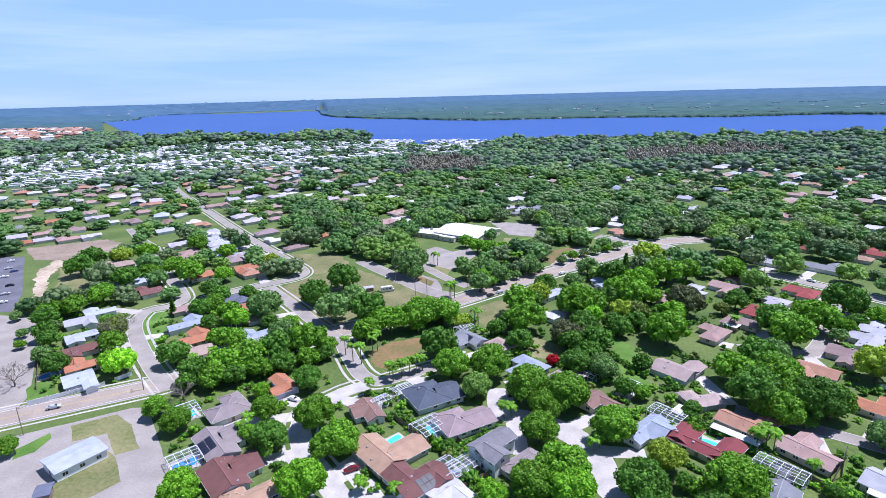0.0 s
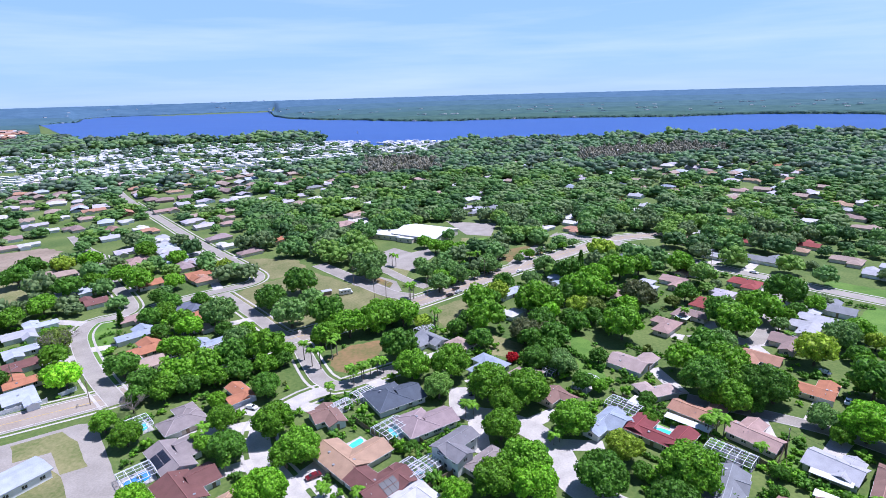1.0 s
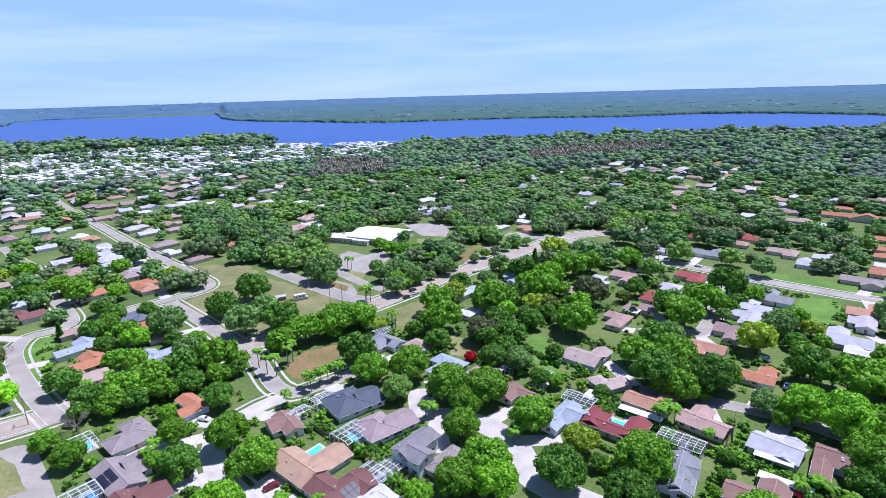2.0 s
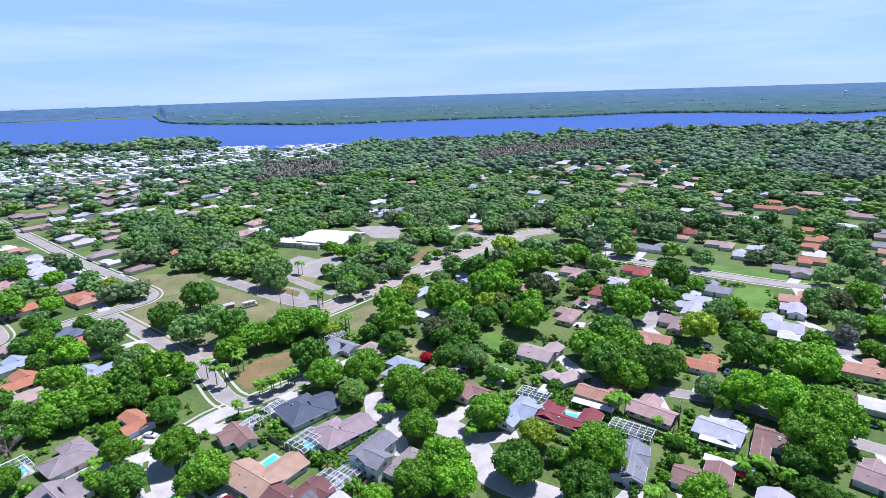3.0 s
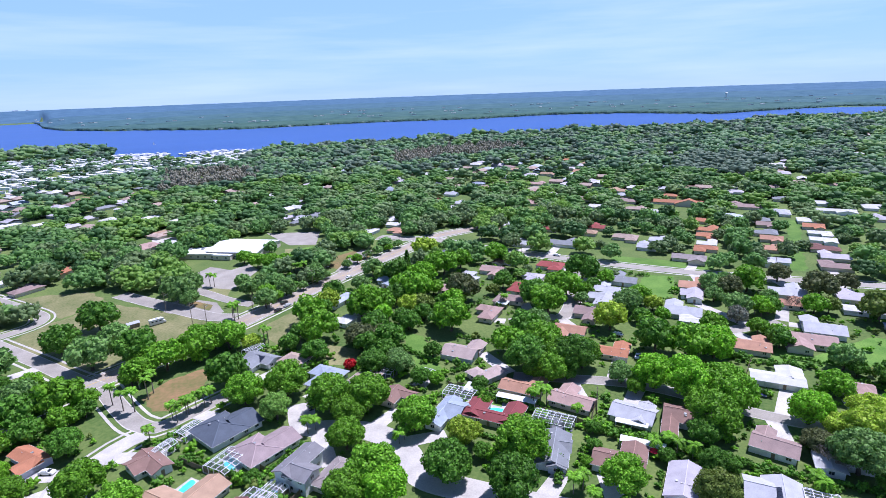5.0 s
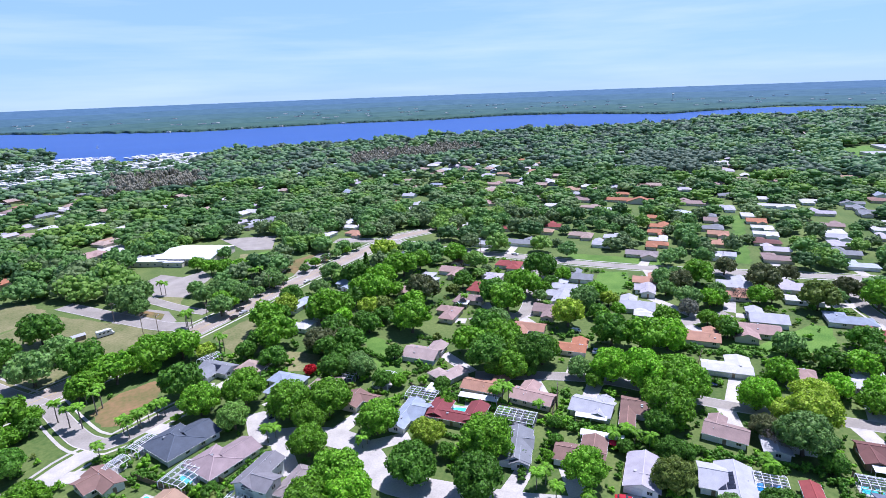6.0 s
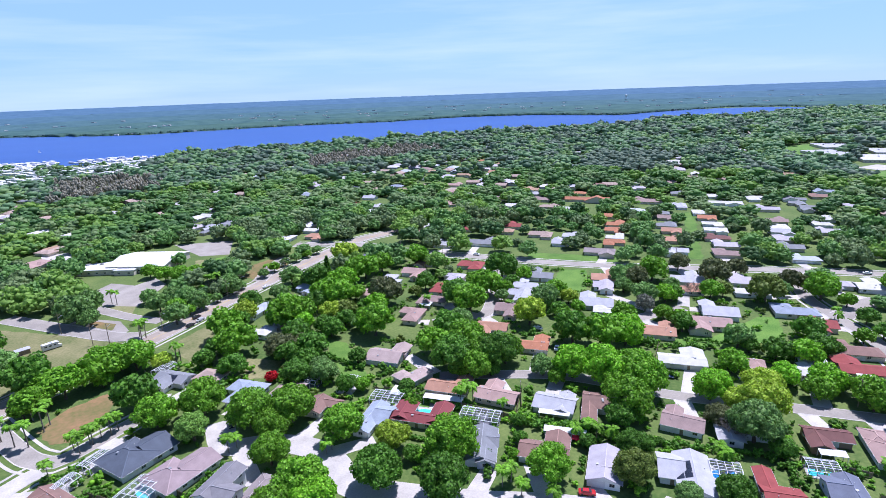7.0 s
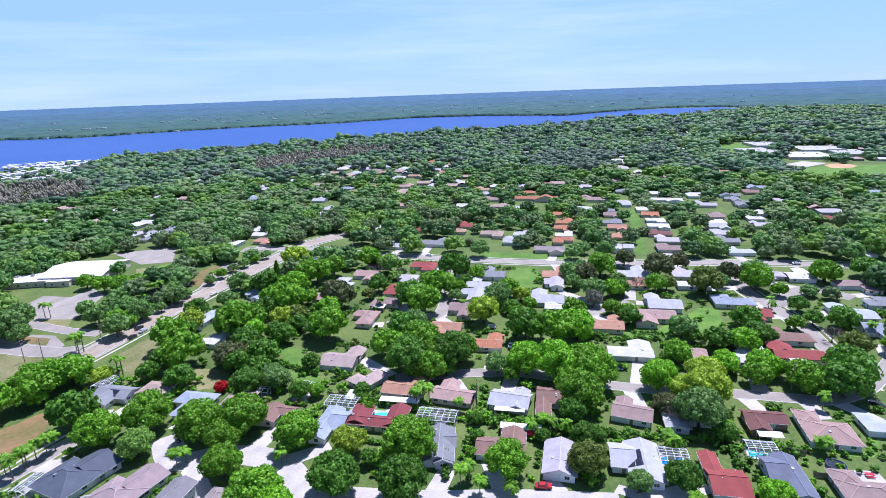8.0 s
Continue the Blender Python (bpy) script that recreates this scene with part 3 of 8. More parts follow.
area([(-35.0, 208.7), (-26.0, 220.1), (-11.7, 224.0), (-12.6, 207.6), (-23.7, 194.9), (-29.6, 197.6)], RED_SOIL, "vacant lot of reddish bare soil", "field", "field", wobble=1.5)
area([(10.2, 254.4), (31.3, 270.4), (26.9, 226.8), (17.5, 230.4)], DRY_GRASS, "grass verge beside the boulevard", "verge", "field", wobble=1)
area([(34.0, 226.4), (41.4, 219.0), (49.3, 209.9), (44.3, 199.0), (33.5, 203.4)], DRY_GRASS, "dry garden behind houses", "lawn", "field", wobble=1.5)
area([(37.0, 365.9), (47.5, 387.8), (62.5, 391.3), (62.1, 375.6), (43.6, 355.6)], BRIGHT_LAWN, "school playing lawn", "lawn", "field", wobble=1.5, clear=0.9)
area([(59.3, 334.9), (68.6, 356.2), (94.2, 366.8), (93.3, 344.9), (69.8, 324.6)], RED_SOIL, "bare reddish soil under school trees", "field", "field", wobble=2)
area([(-9.5, 330.3), (-8.0, 352.8), (16.2, 367.8), (20.4, 350.7), (2.9, 320.2)], ROAD, "pale school car park", "car park", "pavement", wobble=0.3, clear=0.9)
area([(35.9, 449.6), (75.9, 433.3), (65.1, 394.3), (47.1, 402.8)], ROAD, "pale car park behind the school", "car park", "pavement", wobble=0.3, clear=0.9)
area([(192.3, 205.9), (222.2, 229.3), (233.9, 218.2), (204.8, 190.9)], BRIGHT_LAWN, "mown green lawn between houses", "lawn", "lawn_patch", wobble=1)
area([(188.4, 126.6), (202.5, 133.8), (206.6, 122.1), (245.3, 122.4), (251.1, 117.1), (226.2, 100.8), (202.5, 114.2)], BRIGHT_LAWN, "mown green garden lawn", "lawn", "lawn_patch", wobble=1)
area([(114.2, 135.4), (121.4, 138.9), (107.3, 120.0), (118.0, 110.9), (133.4, 124.2), (135.8, 122.2), (115.2, 107.0), (100.9, 120.0)], BRIGHT_LAWN, "mown back garden lawn", "lawn", "lawn_patch", wobble=0.8)
area([(67.7, 204.6), (72.5, 219.9), (77.8, 210.8), (75.4, 188.5), (71.3, 172.3), (64.0, 173.4)], BRIGHT_LAWN, "green garden under trees", "lawn", "lawn_patch", wobble=1)
area([(68.7, 164.4), (78.9, 158.2), (85.3, 149.3), (92.3, 141.9), (91.2, 139.6), (74.5, 150.2)], BRIGHT_LAWN, "green back garden lawn", "lawn", "lawn_patch", wobble=0.8)
area([(156.5, 64.3), (163.8, 47.6), (176.1, 33.3), (194.8, 35.9), (177.2, 36.4), (166.6, 48.6)], BRIGHT_LAWN, "green strip of lawn behind houses", "lawn", "lawn_patch", wobble=1)
area([(411.3, 278.0), (413.2, 269.2), (304.5, 190.1), (298.1, 196.2)], BRIGHT_LAWN, "far green strip of lawn between house rows", "lawn", "lawn_patch", wobble=2)
area([(220.7, 256.3), (230.8, 268.0), (269.9, 223.3), (260.3, 215.3)], BRIGHT_LAWN, "grass verge beside a cross street", "verge", "lawn_patch", wobble=1)
area([(727.0, 274.6), (763.3, 260.5), (836.6, 208.2), (851.7, 188.8), (753.3, 160.3), (719.3, 176.8), (704.2, 206.6), (700.7, 249.4)], BRIGHT_LAWN, "wide school sports field of mown grass", "sports field", "field", wobble=3, clear=0.9)
area([(769.0, 295.2), (811.2, 290.9), (808.8, 261.6), (761.2, 267.1)], CONCRETE, "pale paved ball court", "ball court", "pavement", wobble=0.3, clear=0.9)
area([(785.6, 256.7), (801.5, 257.8), (814.0, 250.3), (811.9, 235.8), (802.1, 227.5), (783.6, 227.0), (771.3, 234.6), (771.3, 246.4)], CLAY, "orange clay ball field", "ball field", "field", wobble=1, clear=0.9)
area([(931.6, 472.6), (1014.2, 452.1), (849.4, 387.2), (816.5, 384.5)], BRIGHT_LAWN, "green verge before the far school", "lawn", "lawn_patch", wobble=2, clear=0.9)
area([(-124.2, 203.1), (-139.3, 223.8), (-152.9, 248.3), (-153.2, 262.1), (-147.9, 265.5), (-141.0, 256.1), (-131.8, 229.3), (-117.0, 206.6), (-113.2, 196.9)], BRIGHT_LAWN, "green front lawns along a street", "lawn", "lawn_patch", wobble=1)
area([(-154.6, 176.9), (-162.3, 186.0), (-162.4, 193.7), (-156.1, 191.6), (-147.2, 181.2)], BRIGHT_LAWN, "green corner lawn beside a white wall", "lawn", "lawn_patch", wobble=0.5)


# ---- houses ----
def roof_solid(s, x0, y0, x1, y1, z, rise, kind, over=0.65, thick=0.18):
    """A gable or hip roof over a rectangle; kind gx and gy have the ridge along x and y. Returns the gable triangles to wall up."""
    x0, y0, x1, y1 = x0 - over, y0 - over, x1 + over, y1 + over
    w, d = x1 - x0, y1 - y0
    cx, cy = (x0 + x1) / 2, (y0 + y1) / 2
    lo = [(x0, y0), (x1, y0), (x1, y1), (x0, y1)]
    if kind == "gx":
        hi = [(x0, cy), (x1, cy)]
        tops = ((0, 1, 5, 4), (2, 3, 4, 5))
    elif kind == "gy":
        hi = [(cx, y0), (cx, y1)]
        tops = ((1, 2, 5, 4), (3, 0, 4, 5))
    elif w >= d:
        k = d / 2 * 0.98
        hi = [(x0 + k, cy), (x1 - k, cy)]
        tops = ((0, 1, 5, 4), (2, 3, 4, 5), (1, 2, 5), (3, 0, 4))
    else:
        k = w / 2 * 0.98
        hi = [(cx, y0 + k), (cx, y1 - k)]
        tops = ((1, 2, 5, 4), (3, 0, 4, 5), (0, 1, 4), (2, 3, 5))
    top = [(x, y, z) for x, y in lo] + [(x, y, z + rise) for x, y in hi]
    low = [(x, y, q - thick) for x, y, q in top]
    faces = [f for f in tops] + [tuple(i + 6 for i in reversed(f)) for f in tops]
    rim = {"gx": (0, 1, 5, 2, 3, 4), "gy": (0, 4, 1, 2, 5, 3)}.get(kind, (0, 1, 2, 3))
    if kind == "gx":
        rim = (0, 1, 5, 2, 3, 4)
    for k in range(len(rim)):
        a, b = rim[k], rim[(k + 1) % len(rim)]
        faces.append((a, a + 6, b + 6, b))
    s.add(top + low, faces)


def ridge_lines(s, x0, y0, x1, y1, z, rise, kind, over=0.65):
    x0, y0, x1, y1 = x0 - over, y0 - over, x1 + over, y1 + over
    cx, cy, top = (x0 + x1) / 2, (y0 + y1) / 2, z + rise + 0.02
    if kind == "gx":
        s.bar((x0, cy, top), (x1, cy, top), 0.09)
    elif kind == "gy":
        s.bar((cx, y0, top), (cx, y1, top), 0.09)
    else:
        k = min(x1 - x0, y1 - y0) / 2 * 0.98
        a, b = ((x0 + k, cy, top), (x1 - k, cy, top)) if x1 - x0 >= y1 - y0 else ((cx, y0 + k, top), (cx, y1 - k, top))
        s.bar(a, b, 0.09)
        ends = ((x0, y0, a), (x0, y1, a), (x1, y0, b), (x1, y1, b)) if x1 - x0 >= y1 - y0 else ((x0, y0, a), (x1, y0, a), (x0, y1, b), (x1, y1, b))
        for px, py, q in ends:
            s.bar((px, py, z + 0.02), q, 0.09)


def gable_wall(s, x0, y0, x1, y1, z, rise, kind):
    cx, cy = (x0 + x1) / 2, (y0 + y1) / 2
    if kind == "gx":
        for x, e in ((x0, 0.2), (x1, -0.2)):
            s.add([(x, y0, z), (x, y1, z), (x, cy, z + rise), (x + e, y0, z), (x + e, y1, z), (x + e, cy, z + rise)],
                  ((0, 1, 2), (5, 4, 3), (0, 2, 5, 3), (1, 4, 5, 2), (0, 3, 4, 1)))
    elif kind == "gy":
        for y, e in ((y0, 0.2), (y1, -0.2)):
            s.add([(x0, y, z), (x1, y, z), (cx, y, z + rise), (x0, y + e, z), (x1, y + e, z), (cx, y + e, z + rise)],
                  ((0, 1, 2), (5, 4, 3), (0, 2, 5, 3), (1, 4, 5, 2), (0, 3, 4, 1)))


WINDOW_FRAME = Solid().box(-0.75, -0.04, -0.6, 0.75, 0.05, -0.5).box(-0.75, -0.04, 0.5, 0.75, 0.05, 0.6).box(-0.75, -0.04, -0.5, -0.65, 0.05, 0.5).box(0.65, -0.04, -0.5, 0.75, 0.05, 0.5).box(-0.04, -0.04, -0.5, 0.04, 0.05, 0.5).mesh("window_frame", PAINT)
WINDOW_PANE = Solid().box(-0.65, 0.0, -0.5, 0.65, 0.03, 0.5).mesh("pane", GLASS)
DOOR = Solid().box(-0.5, -0.05, 0, 0.5, 0.04, 2.05).mesh("door", WOOD)
GARAGE = Solid()
for _k in range(4):
    GARAGE.box(-2.4, -0.05, 0.02 + _k * 0.54, 2.4, 0.04, 0.54 + _k * 0.54)
GARAGE_DOOR = GARAGE.mesh("garage_door", PAINT)
VENT = Solid().tube([(0, 0, -0.2), (0, 0, 0.35)], [0.09, 0.09], 8).mesh("vent_pipe", PAINT)
BOX_VENT = Solid().box(-0.35, -0.35, -0.3, 0.35, 0.35, 0.22).mesh("roof_vent", CHROME)
RIDGES = {key: surface("ridge_" + key, [c * 1.0 for c in col], [min(0.85, c * 1.25) for c in col], 0.5, 0.85, 0.1, vary=0.05) for key, col in ROOF_COLOURS.items()}
BOARD = Solid().box(0, 0, 0, 1, 1, 1).mesh("fascia", PAINT)
SOLAR = Solid().box(-0.82, -1.0, 0, 0.82, 1.0, 0.05).mesh("solar_panel", DARK)
HOUSES = []


def house(x, y, ang, w, d, colour, style, walls, far=False, tall=2.45, panels=0, plan=()):
    """A detached house: the long eave along its local x, the back away from the drone."""
    rng = random.Random(int(x * 131 + y * 17))
    if far:
        w, d, tall = w * 1.2, d * 1.1, 2.25
    storeys = "two-storey" if style == "two" else "single-storey"
    shape = {"gx": "gabled", "gy": "gabled", "hip": "hipped", "two": "gabled"}[style]
    ob = thing("house", pose(x, y, 0, 0, 0, ang), f"{storeys} {walls} stucco house with {shape} {ROOF_WORDS[colour]} roof", "house", "houses of the suburb")
    HOUSES.append((x, y, ang, w, d))
    take_rect(x, y, ang, w + 3, d + 3)
    open_front(x, y, w * 0.75)
    z = 5.1 if style == "two" else tall
    kind = "gx" if style == "two" else style
    roof, wall, caps = Solid(), Solid(), Solid()
    hx, hy = w / 2 - 0.4, d / 2 - 0.4
    blocks = []
    small = min(w, d) < 9
    side = rng.choice((-1, 1))
    if plan:
        blocks = [(a * hx, b * hy, c * hx, e * hy, form) for a, b, c, e, form in plan]
    elif small:
        blocks.append((-hx, -hy, hx, hy, kind))
    elif kind == "gy":
        # a deep block with its gable to the front, and a lower cross wing
        bx = hx * rng.uniform(0.15, 0.4)
        blocks.append((-hx, -hy, bx, hy, "gy") if side < 0 else (-bx, -hy, hx, hy, "gy"))
        blocks.append((bx - 1.5, -hy * 0.35, hx, hy * 0.85, "gx") if side < 0 else (-hx, -hy * 0.35, -bx + 1.5, hy * 0.85, "gx"))
    else:
        # a long block, and a wing towards the street or the garden
        cut = hy * rng.uniform(0.1, 0.35)
        face = rng.choice((-1, 1))
        a = (-hx, -hy, hx, cut) if face < 0 else (-hx, -cut, hx, hy)
        blocks.append((*a, kind))
        wing = (hx * 0.95) * rng.uniform(0.85, 1.05)
        x0, x1 = (-hx, -hx + wing) if side < 0 else (hx - wing, hx)
        b = (x0, cut - 2.2, x1, hy) if face < 0 else (x0, -hy, x1, -cut + 2.2)
        blocks.append((*b, "gy" if kind == "gx" else "hip"))
    ridge = 0
    for k, (x0, y0, x1, y1, form) in enumerate(blocks):
        span = (y1 - y0) if form == "gx" else (x1 - x0) if form == "gy" else min(x1 - x0, y1 - y0)
        pitch = 0.22 if colour in ("white", "bluewhite") else 0.36
        rise = (span / 2 + 0.65) * pitch + 0.02 * k
        wall.box(x0, y0, 0, x1, y1, z + 0.65 * pitch - 0.22 - 0.004 * k)
        gable_wall(wall, x0, y0, x1, y1, z + 0.65 * pitch - 0.23, rise * (1 - 0.65 / (span / 2 + 0.65)) - 0.06, form)
        roof_solid(roof, x0, y0, x1, y1, z + 0.012 * k, rise, form)
        ridge = max(ridge, rise)
        ridge_lines(caps, x0, y0, x1, y1, z + 0.012 * k, rise, form)
    part("wall", wall.mesh("wall", WALLS[walls]), ob)
    part("roof", roof.mesh("roof", ROOFS[colour]), ob)
    if far:
        return ob
    if math.hypot(x, y) < 185:
        for k in range(len(caps.f) // 6):
            part("ridge_cap", mesh("ridge_cap", caps.v[k * 8:k * 8 + 8], [[i - k * 8 for i in f] for f in caps.f[k * 6:k * 6 + 6]], RIDGES[colour]), ob)
    x0, y0, x1, y1, form = blocks[0]
    for bx0, by0, bx1, by1, f in blocks if math.hypot(x, y) < 230 else ():
        if f != "gy":
            for ya in (by0 - 0.71, by1 + 0.65):
                part("fascia", BOARD, ob, "", pose(bx0 - 0.65, ya, z - 0.22) @ Matrix.Diagonal((bx1 - bx0 + 1.3, 0.06, 0.19, 1)))
        if f != "gx":
            for xa in (bx0 - 0.71, bx1 + 0.65):
                part("fascia", BOARD, ob, "", pose(xa, by0 - 0.65, z - 0.22) @ Matrix.Diagonal((0.06, by1 - by0 + 1.3, 0.19, 1)))
    # openings on the walls that look outwards
    lanes = []
    for bx0, by0, bx1, by1, f in blocks:
        lanes += [((bx0, by0), (bx1, by0), 0), ((bx1, by0), (bx1, by1), 90), ((bx1, by1), (bx0, by1), 180), ((bx0, by1), (bx0, by0), 270)]
    garage = False
    for (ax, ay), (bx, by), turn in lanes:
        length = math.hypot(bx - ax, by - ay)
        n = int(length / 3.4)
        for k in range(n):
            q = (k + 0.5) / n
            px, py = ax + (bx - ax) * q, ay + (by - ay) * q
            ox, oy = math.sin(radians(turn)) * 0.6, -math.cos(radians(turn)) * 0.6
            if any(b[0] < px + ox < b[2] and b[1] < py + oy < b[3] for b in blocks):
                continue
            for floor in ((0, 2.75) if style == "two" else (0,)):
                at = pose(px + ox * 0.05, py + oy * 0.05, 1.45 + floor, 0, 0, turn)
                if floor == 0 and not garage and length > 5.5 and turn in (0, 180) and rng.random() < 0.5:
                    garage = True
                    part("garage_door", GARAGE_DOOR, ob, "white panelled garage door", pose(px + ox * 0.05, py + oy * 0.05, 0, 0, 0, turn))
                elif floor == 0 and k == n // 2 and rng.random() < 0.3:
                    part("door", DOOR, ob, "dark wooden door", pose(px + ox * 0.05, py + oy * 0.05, 0, 0, 0, turn))
                elif rng.random() < (0.8 if math.hypot(x, y) < 230 else 0.4):
                    win = part("window", WINDOW_FRAME, ob, "", at)
                    part("pane", WINDOW_PANE, win)
    if panels and form != "hip":
        # solar panels lie on the slope of the main roof that the sun reaches
        span = (y1 - y0) if form == "gx" else (x1 - x0)
        tilt = math.degrees(math.atan(pitch))
        for k in range(panels):
            row, col = divmod(k, max(1, panels // 2))
            u, down = (col - panels / 4 + 0.5) * 1.75, 1.6 + row * 2.1
            h = z + (span / 2 + 0.5 - down) * pitch + 0.13
            at = pose((x0 + x1) / 2 + u, (y0 + y1) / 2 - down, h, tilt, 0, 0) if form == "gx" else pose((x0 + x1) / 2 - down, (y0 + y1) / 2 + u, h, 0, -tilt, 0) @ pose(0, 0, 0, 0, 0, 90)
            part("solar_panel", SOLAR, ob, "dark solar panel", at)
    for k in range(rng.randint(2, 4)):
        qx, qy = rng.uniform(x0 + 1, x1 - 1), rng.uniform(y0 + 1, y1 - 1)
        lean = abs(qy - (y0 + y1) / 2) / ((y1 - y0) / 2 + 0.5) if form != "gy" else abs(qx - (x0 + x1) / 2) / ((x1 - x0) / 2 + 0.5)
        span = (y1 - y0) if form == "gx" else (x1 - x0) if form == "gy" else min(x1 - x0, y1 - y0)
        if form == "hip" and (qx - x0 < 3 or x1 - qx < 3):
            continue
        part(*rng.choice((("vent_pipe", VENT), ("roof_vent", BOX_VENT), ("vent_pipe", VENT))), ob, "", pose(qx, qy, z + (span / 2 + 0.5) * pitch * (1 - lean) + 0.05))
    return ob


house(-141.8, 187.1, 40, 10.3, 17.4, "bluewhite", "gx", "white")
house(-78.0, 167.0, 40, 13.8, 14.8, "greybrown", "hip", "cream")
house(-71.3, 146.9, 40, 13.1, 17.4, "greybrown", "gy", "white", panels=8)
house(-62.5, 132.3, 40, 15.8, 15.2, "maroonbrown", "gy", "white")
house(-54.8, 123.6, 40, 14.9, 9.5, "tan", "hip", "cream")
house(-63.6, 181.4, -50, 13.5, 9.7, "orange", "gx", "lilac")
house(-28.7, 162.5, 28, 9.3, 13.1, "brown", "gy", "white")
house(-18.9, 142.7, 40, 18.4, 16.8, "tan", "hip", "cream", plan=((-1, -1, 0.04, 1, "gy"), (-0.3, -1, 1, 0.0, "gx")))
house(-10.4, 129.4, 40, 15.5, 14.5, "maroonbrown", "gx", "white", panels=6, plan=((-1, -1, 1, 0.2, "gx"), (-0.9, -0.2, 0.1, 1, "gy"), (0.2, -1.15, 0.95, 0, "gy")))
house(-6.5, 173.3, 28, 18.1, 15.5, "slate", "gy", "white", plan=((-1, -1, 0.45, 1, "hip"), (0.1, -1, 1, 0.55, "gx")))
house(4.1, 156.7, 28, 17.9, 13.1, "mauve", "gy", "white", plan=((-1, -1, 0.2, 1, "hip"), (-0.1, -1, 1, 0.45, "gx")))
house(13.6, 138.8, 40, 14.0, 11.5, "greydark", "two", "white")
house(21.5, 132.9, 40, 12.9, 9.5, "greybrown", "hip", "cream")
house(-0.5, 121.5, 40, 9.6, 9.4, "white", "gx", "white")
house(28.8, 190.9, 40, 14.9, 13.9, "bluegrey", "hip", "white")
house(7.6, 216.3, 40, 12.5, 14.0, "grey", "gy", "white", panels=6)
house(21.5, 210.7, 40, 8.7, 10.8, "tanpink", "hip", "cream")
house(43.6, 183.0, -50, 9.5, 9.5, "tanpink", "hip", "cream")
house(50.0, 164.9, 40, 9.5, 12.1, "brown", "gx", "cream")
house(62.1, 147.5, -50, 9.5, 17.1, "bluegrey", "gy", "white")
house(76.3, 141.6, -49, 19.0, 12.5, "maroon", "hip", "cream", plan=((-1, -1, 1, -0.15, "gx"), (-1, -0.9, -0.33, 0.75, "gy"), (0.38, -0.9, 1, 1, "gy")))
house(82.5, 116.2, -40, 9.0, 16.1, "grey", "gy", "lilac", plan=((-1, -1, 1, 1, "gy"), (-1, -0.1, 1.12, 0.6, "gx"), (-0.2, -1.12, 0.9, -0.3, "gy")))
house(97.6, 105.0, -48, 14.3, 13.5, "brown", "gx", "cream")
house(105.4, 88.6, -51, 9.2, 15.0, "greylilac", "gx", "white", plan=((-1, -1, 1, 1, "gy"), (-0.1, -0.9, 1.0, 0.1, "gx")))
house(120.6, 74.2, -48, 13.7, 17.5, "whiteblue", "gy", "white", panels=8)
house(117.2, 121.0, -56, 13.5, 12.2, "whiteblue", "gx", "cream", plan=((-1, -1, 1, 0.6, "gx"), (0.1, -1.05, 0.8, 1, "gy")))
house(125.9, 110.6, -48, 9.5, 17.5, "brown", "gx", "cream")
house(141.3, 89.3, -60, 12.3, 9.0, "pinkbrown", "gx", "white", plan=((-1, -1, 1, 0.9, "gx"), (-0.9, 0, -0.15, 1.7, "gy")))
house(103.1, 135.6, -56, 14.6, 8.0, "pink", "gx", "cream", plan=((-1, -1, 1, 1, "gx"), (-0.8, 0, -0.02, 2.3, "gy")))
house(92.2, 150.3, -51, 15.0, 8.0, "orangetan", "gx", "cream", plan=((-1, -1, 1, 1, "gx"), (0.3, 0, 0.98, 2.1, "gy")))
house(86.4, 166.1, 13, 12.7, 9.9, "pinkpale", "hip", "cream")
house(86.9, 187.5, -50, 14.2, 16.3, "pinkpale", "gx", "lilac")
house(151.3, 75.3, -48, 16.0, 11.3, "white", "gx", "white")
house(168.1, 59.5, -48, 12.5, 11.2, "maroonbrown", "gx", "brown")
house(178.3, 46.8, -51, 13.6, 17.0, "pink", "hip", "white")
house(192.7, 37.6, -48, 9.5, 9.6, "bluewhite", "hip", "white")
house(134.2, 55.9, -48, 9.5, 17.5, "red", "gx", "cream")
house(146.2, 45.1, -48, 9.5, 17.5, "slateblue", "gy", "lilac")
house(156.7, 30.7, -48, 12.8, 12.4, "pinkbrown", "hip", "lilac")
house(140.9, 159.4, -48, 12.2, 12.7, "orange", "gx", "cream")
house(135.3, 181.5, -48, 13.7, 13.4, "orangetan", "gx", "cream")
house(154.0, 194.3, -48, 11.2, 17.5, "pinkbrown", "gx", "cream")
house(171.1, 206.0, 40, 17.5, 11.8, "whiteblue", "gx", "white")
house(186.8, 215.7, -50, 15.7, 14.3, "whiteblue", "gx", "white")
house(204.0, 224.6, -50, 13.6, 16.5, "grey", "gx", "white")
house(229.5, 201.0, -48, 14.1, 17.5, "orangetan", "gx", "cream")
house(215.9, 189.6, -48, 10.4, 14.7, "greylilac", "gy", "white")
house(197.6, 177.5, -48, 15.9, 17.2, "whiteblue", "gx", "white")
house(192.6, 166.3, -48, 12.2, 9.4, "white", "hip", "white")
house(193.3, 138.0, -48, 13.4, 14.0, "orangetan", "gx", "cream")
house(178.9, 116.6, -48, 17.1, 14.0, "white", "gx", "white")
house(261.1, 171.8, -48, 16.7, 17.3, "whiteblue", "gx", "white")
house(248.6, 161.1, -48, 13.5, 13.1, "orangetan", "hip", "cream")
house(233.7, 135.6, -48, 15.4, 17.5, "whiteblue", "gx", "white")
house(214.6, 127.8, -48, 18.6, 16.9, "pink", "gx", "cream")
house(283.2, 151.1, -48, 17.2, 16.5, "greylilac", "hip", "cream")
house(269.4, 140.0, -48, 16.8, 12.1, "white", "hip", "white")
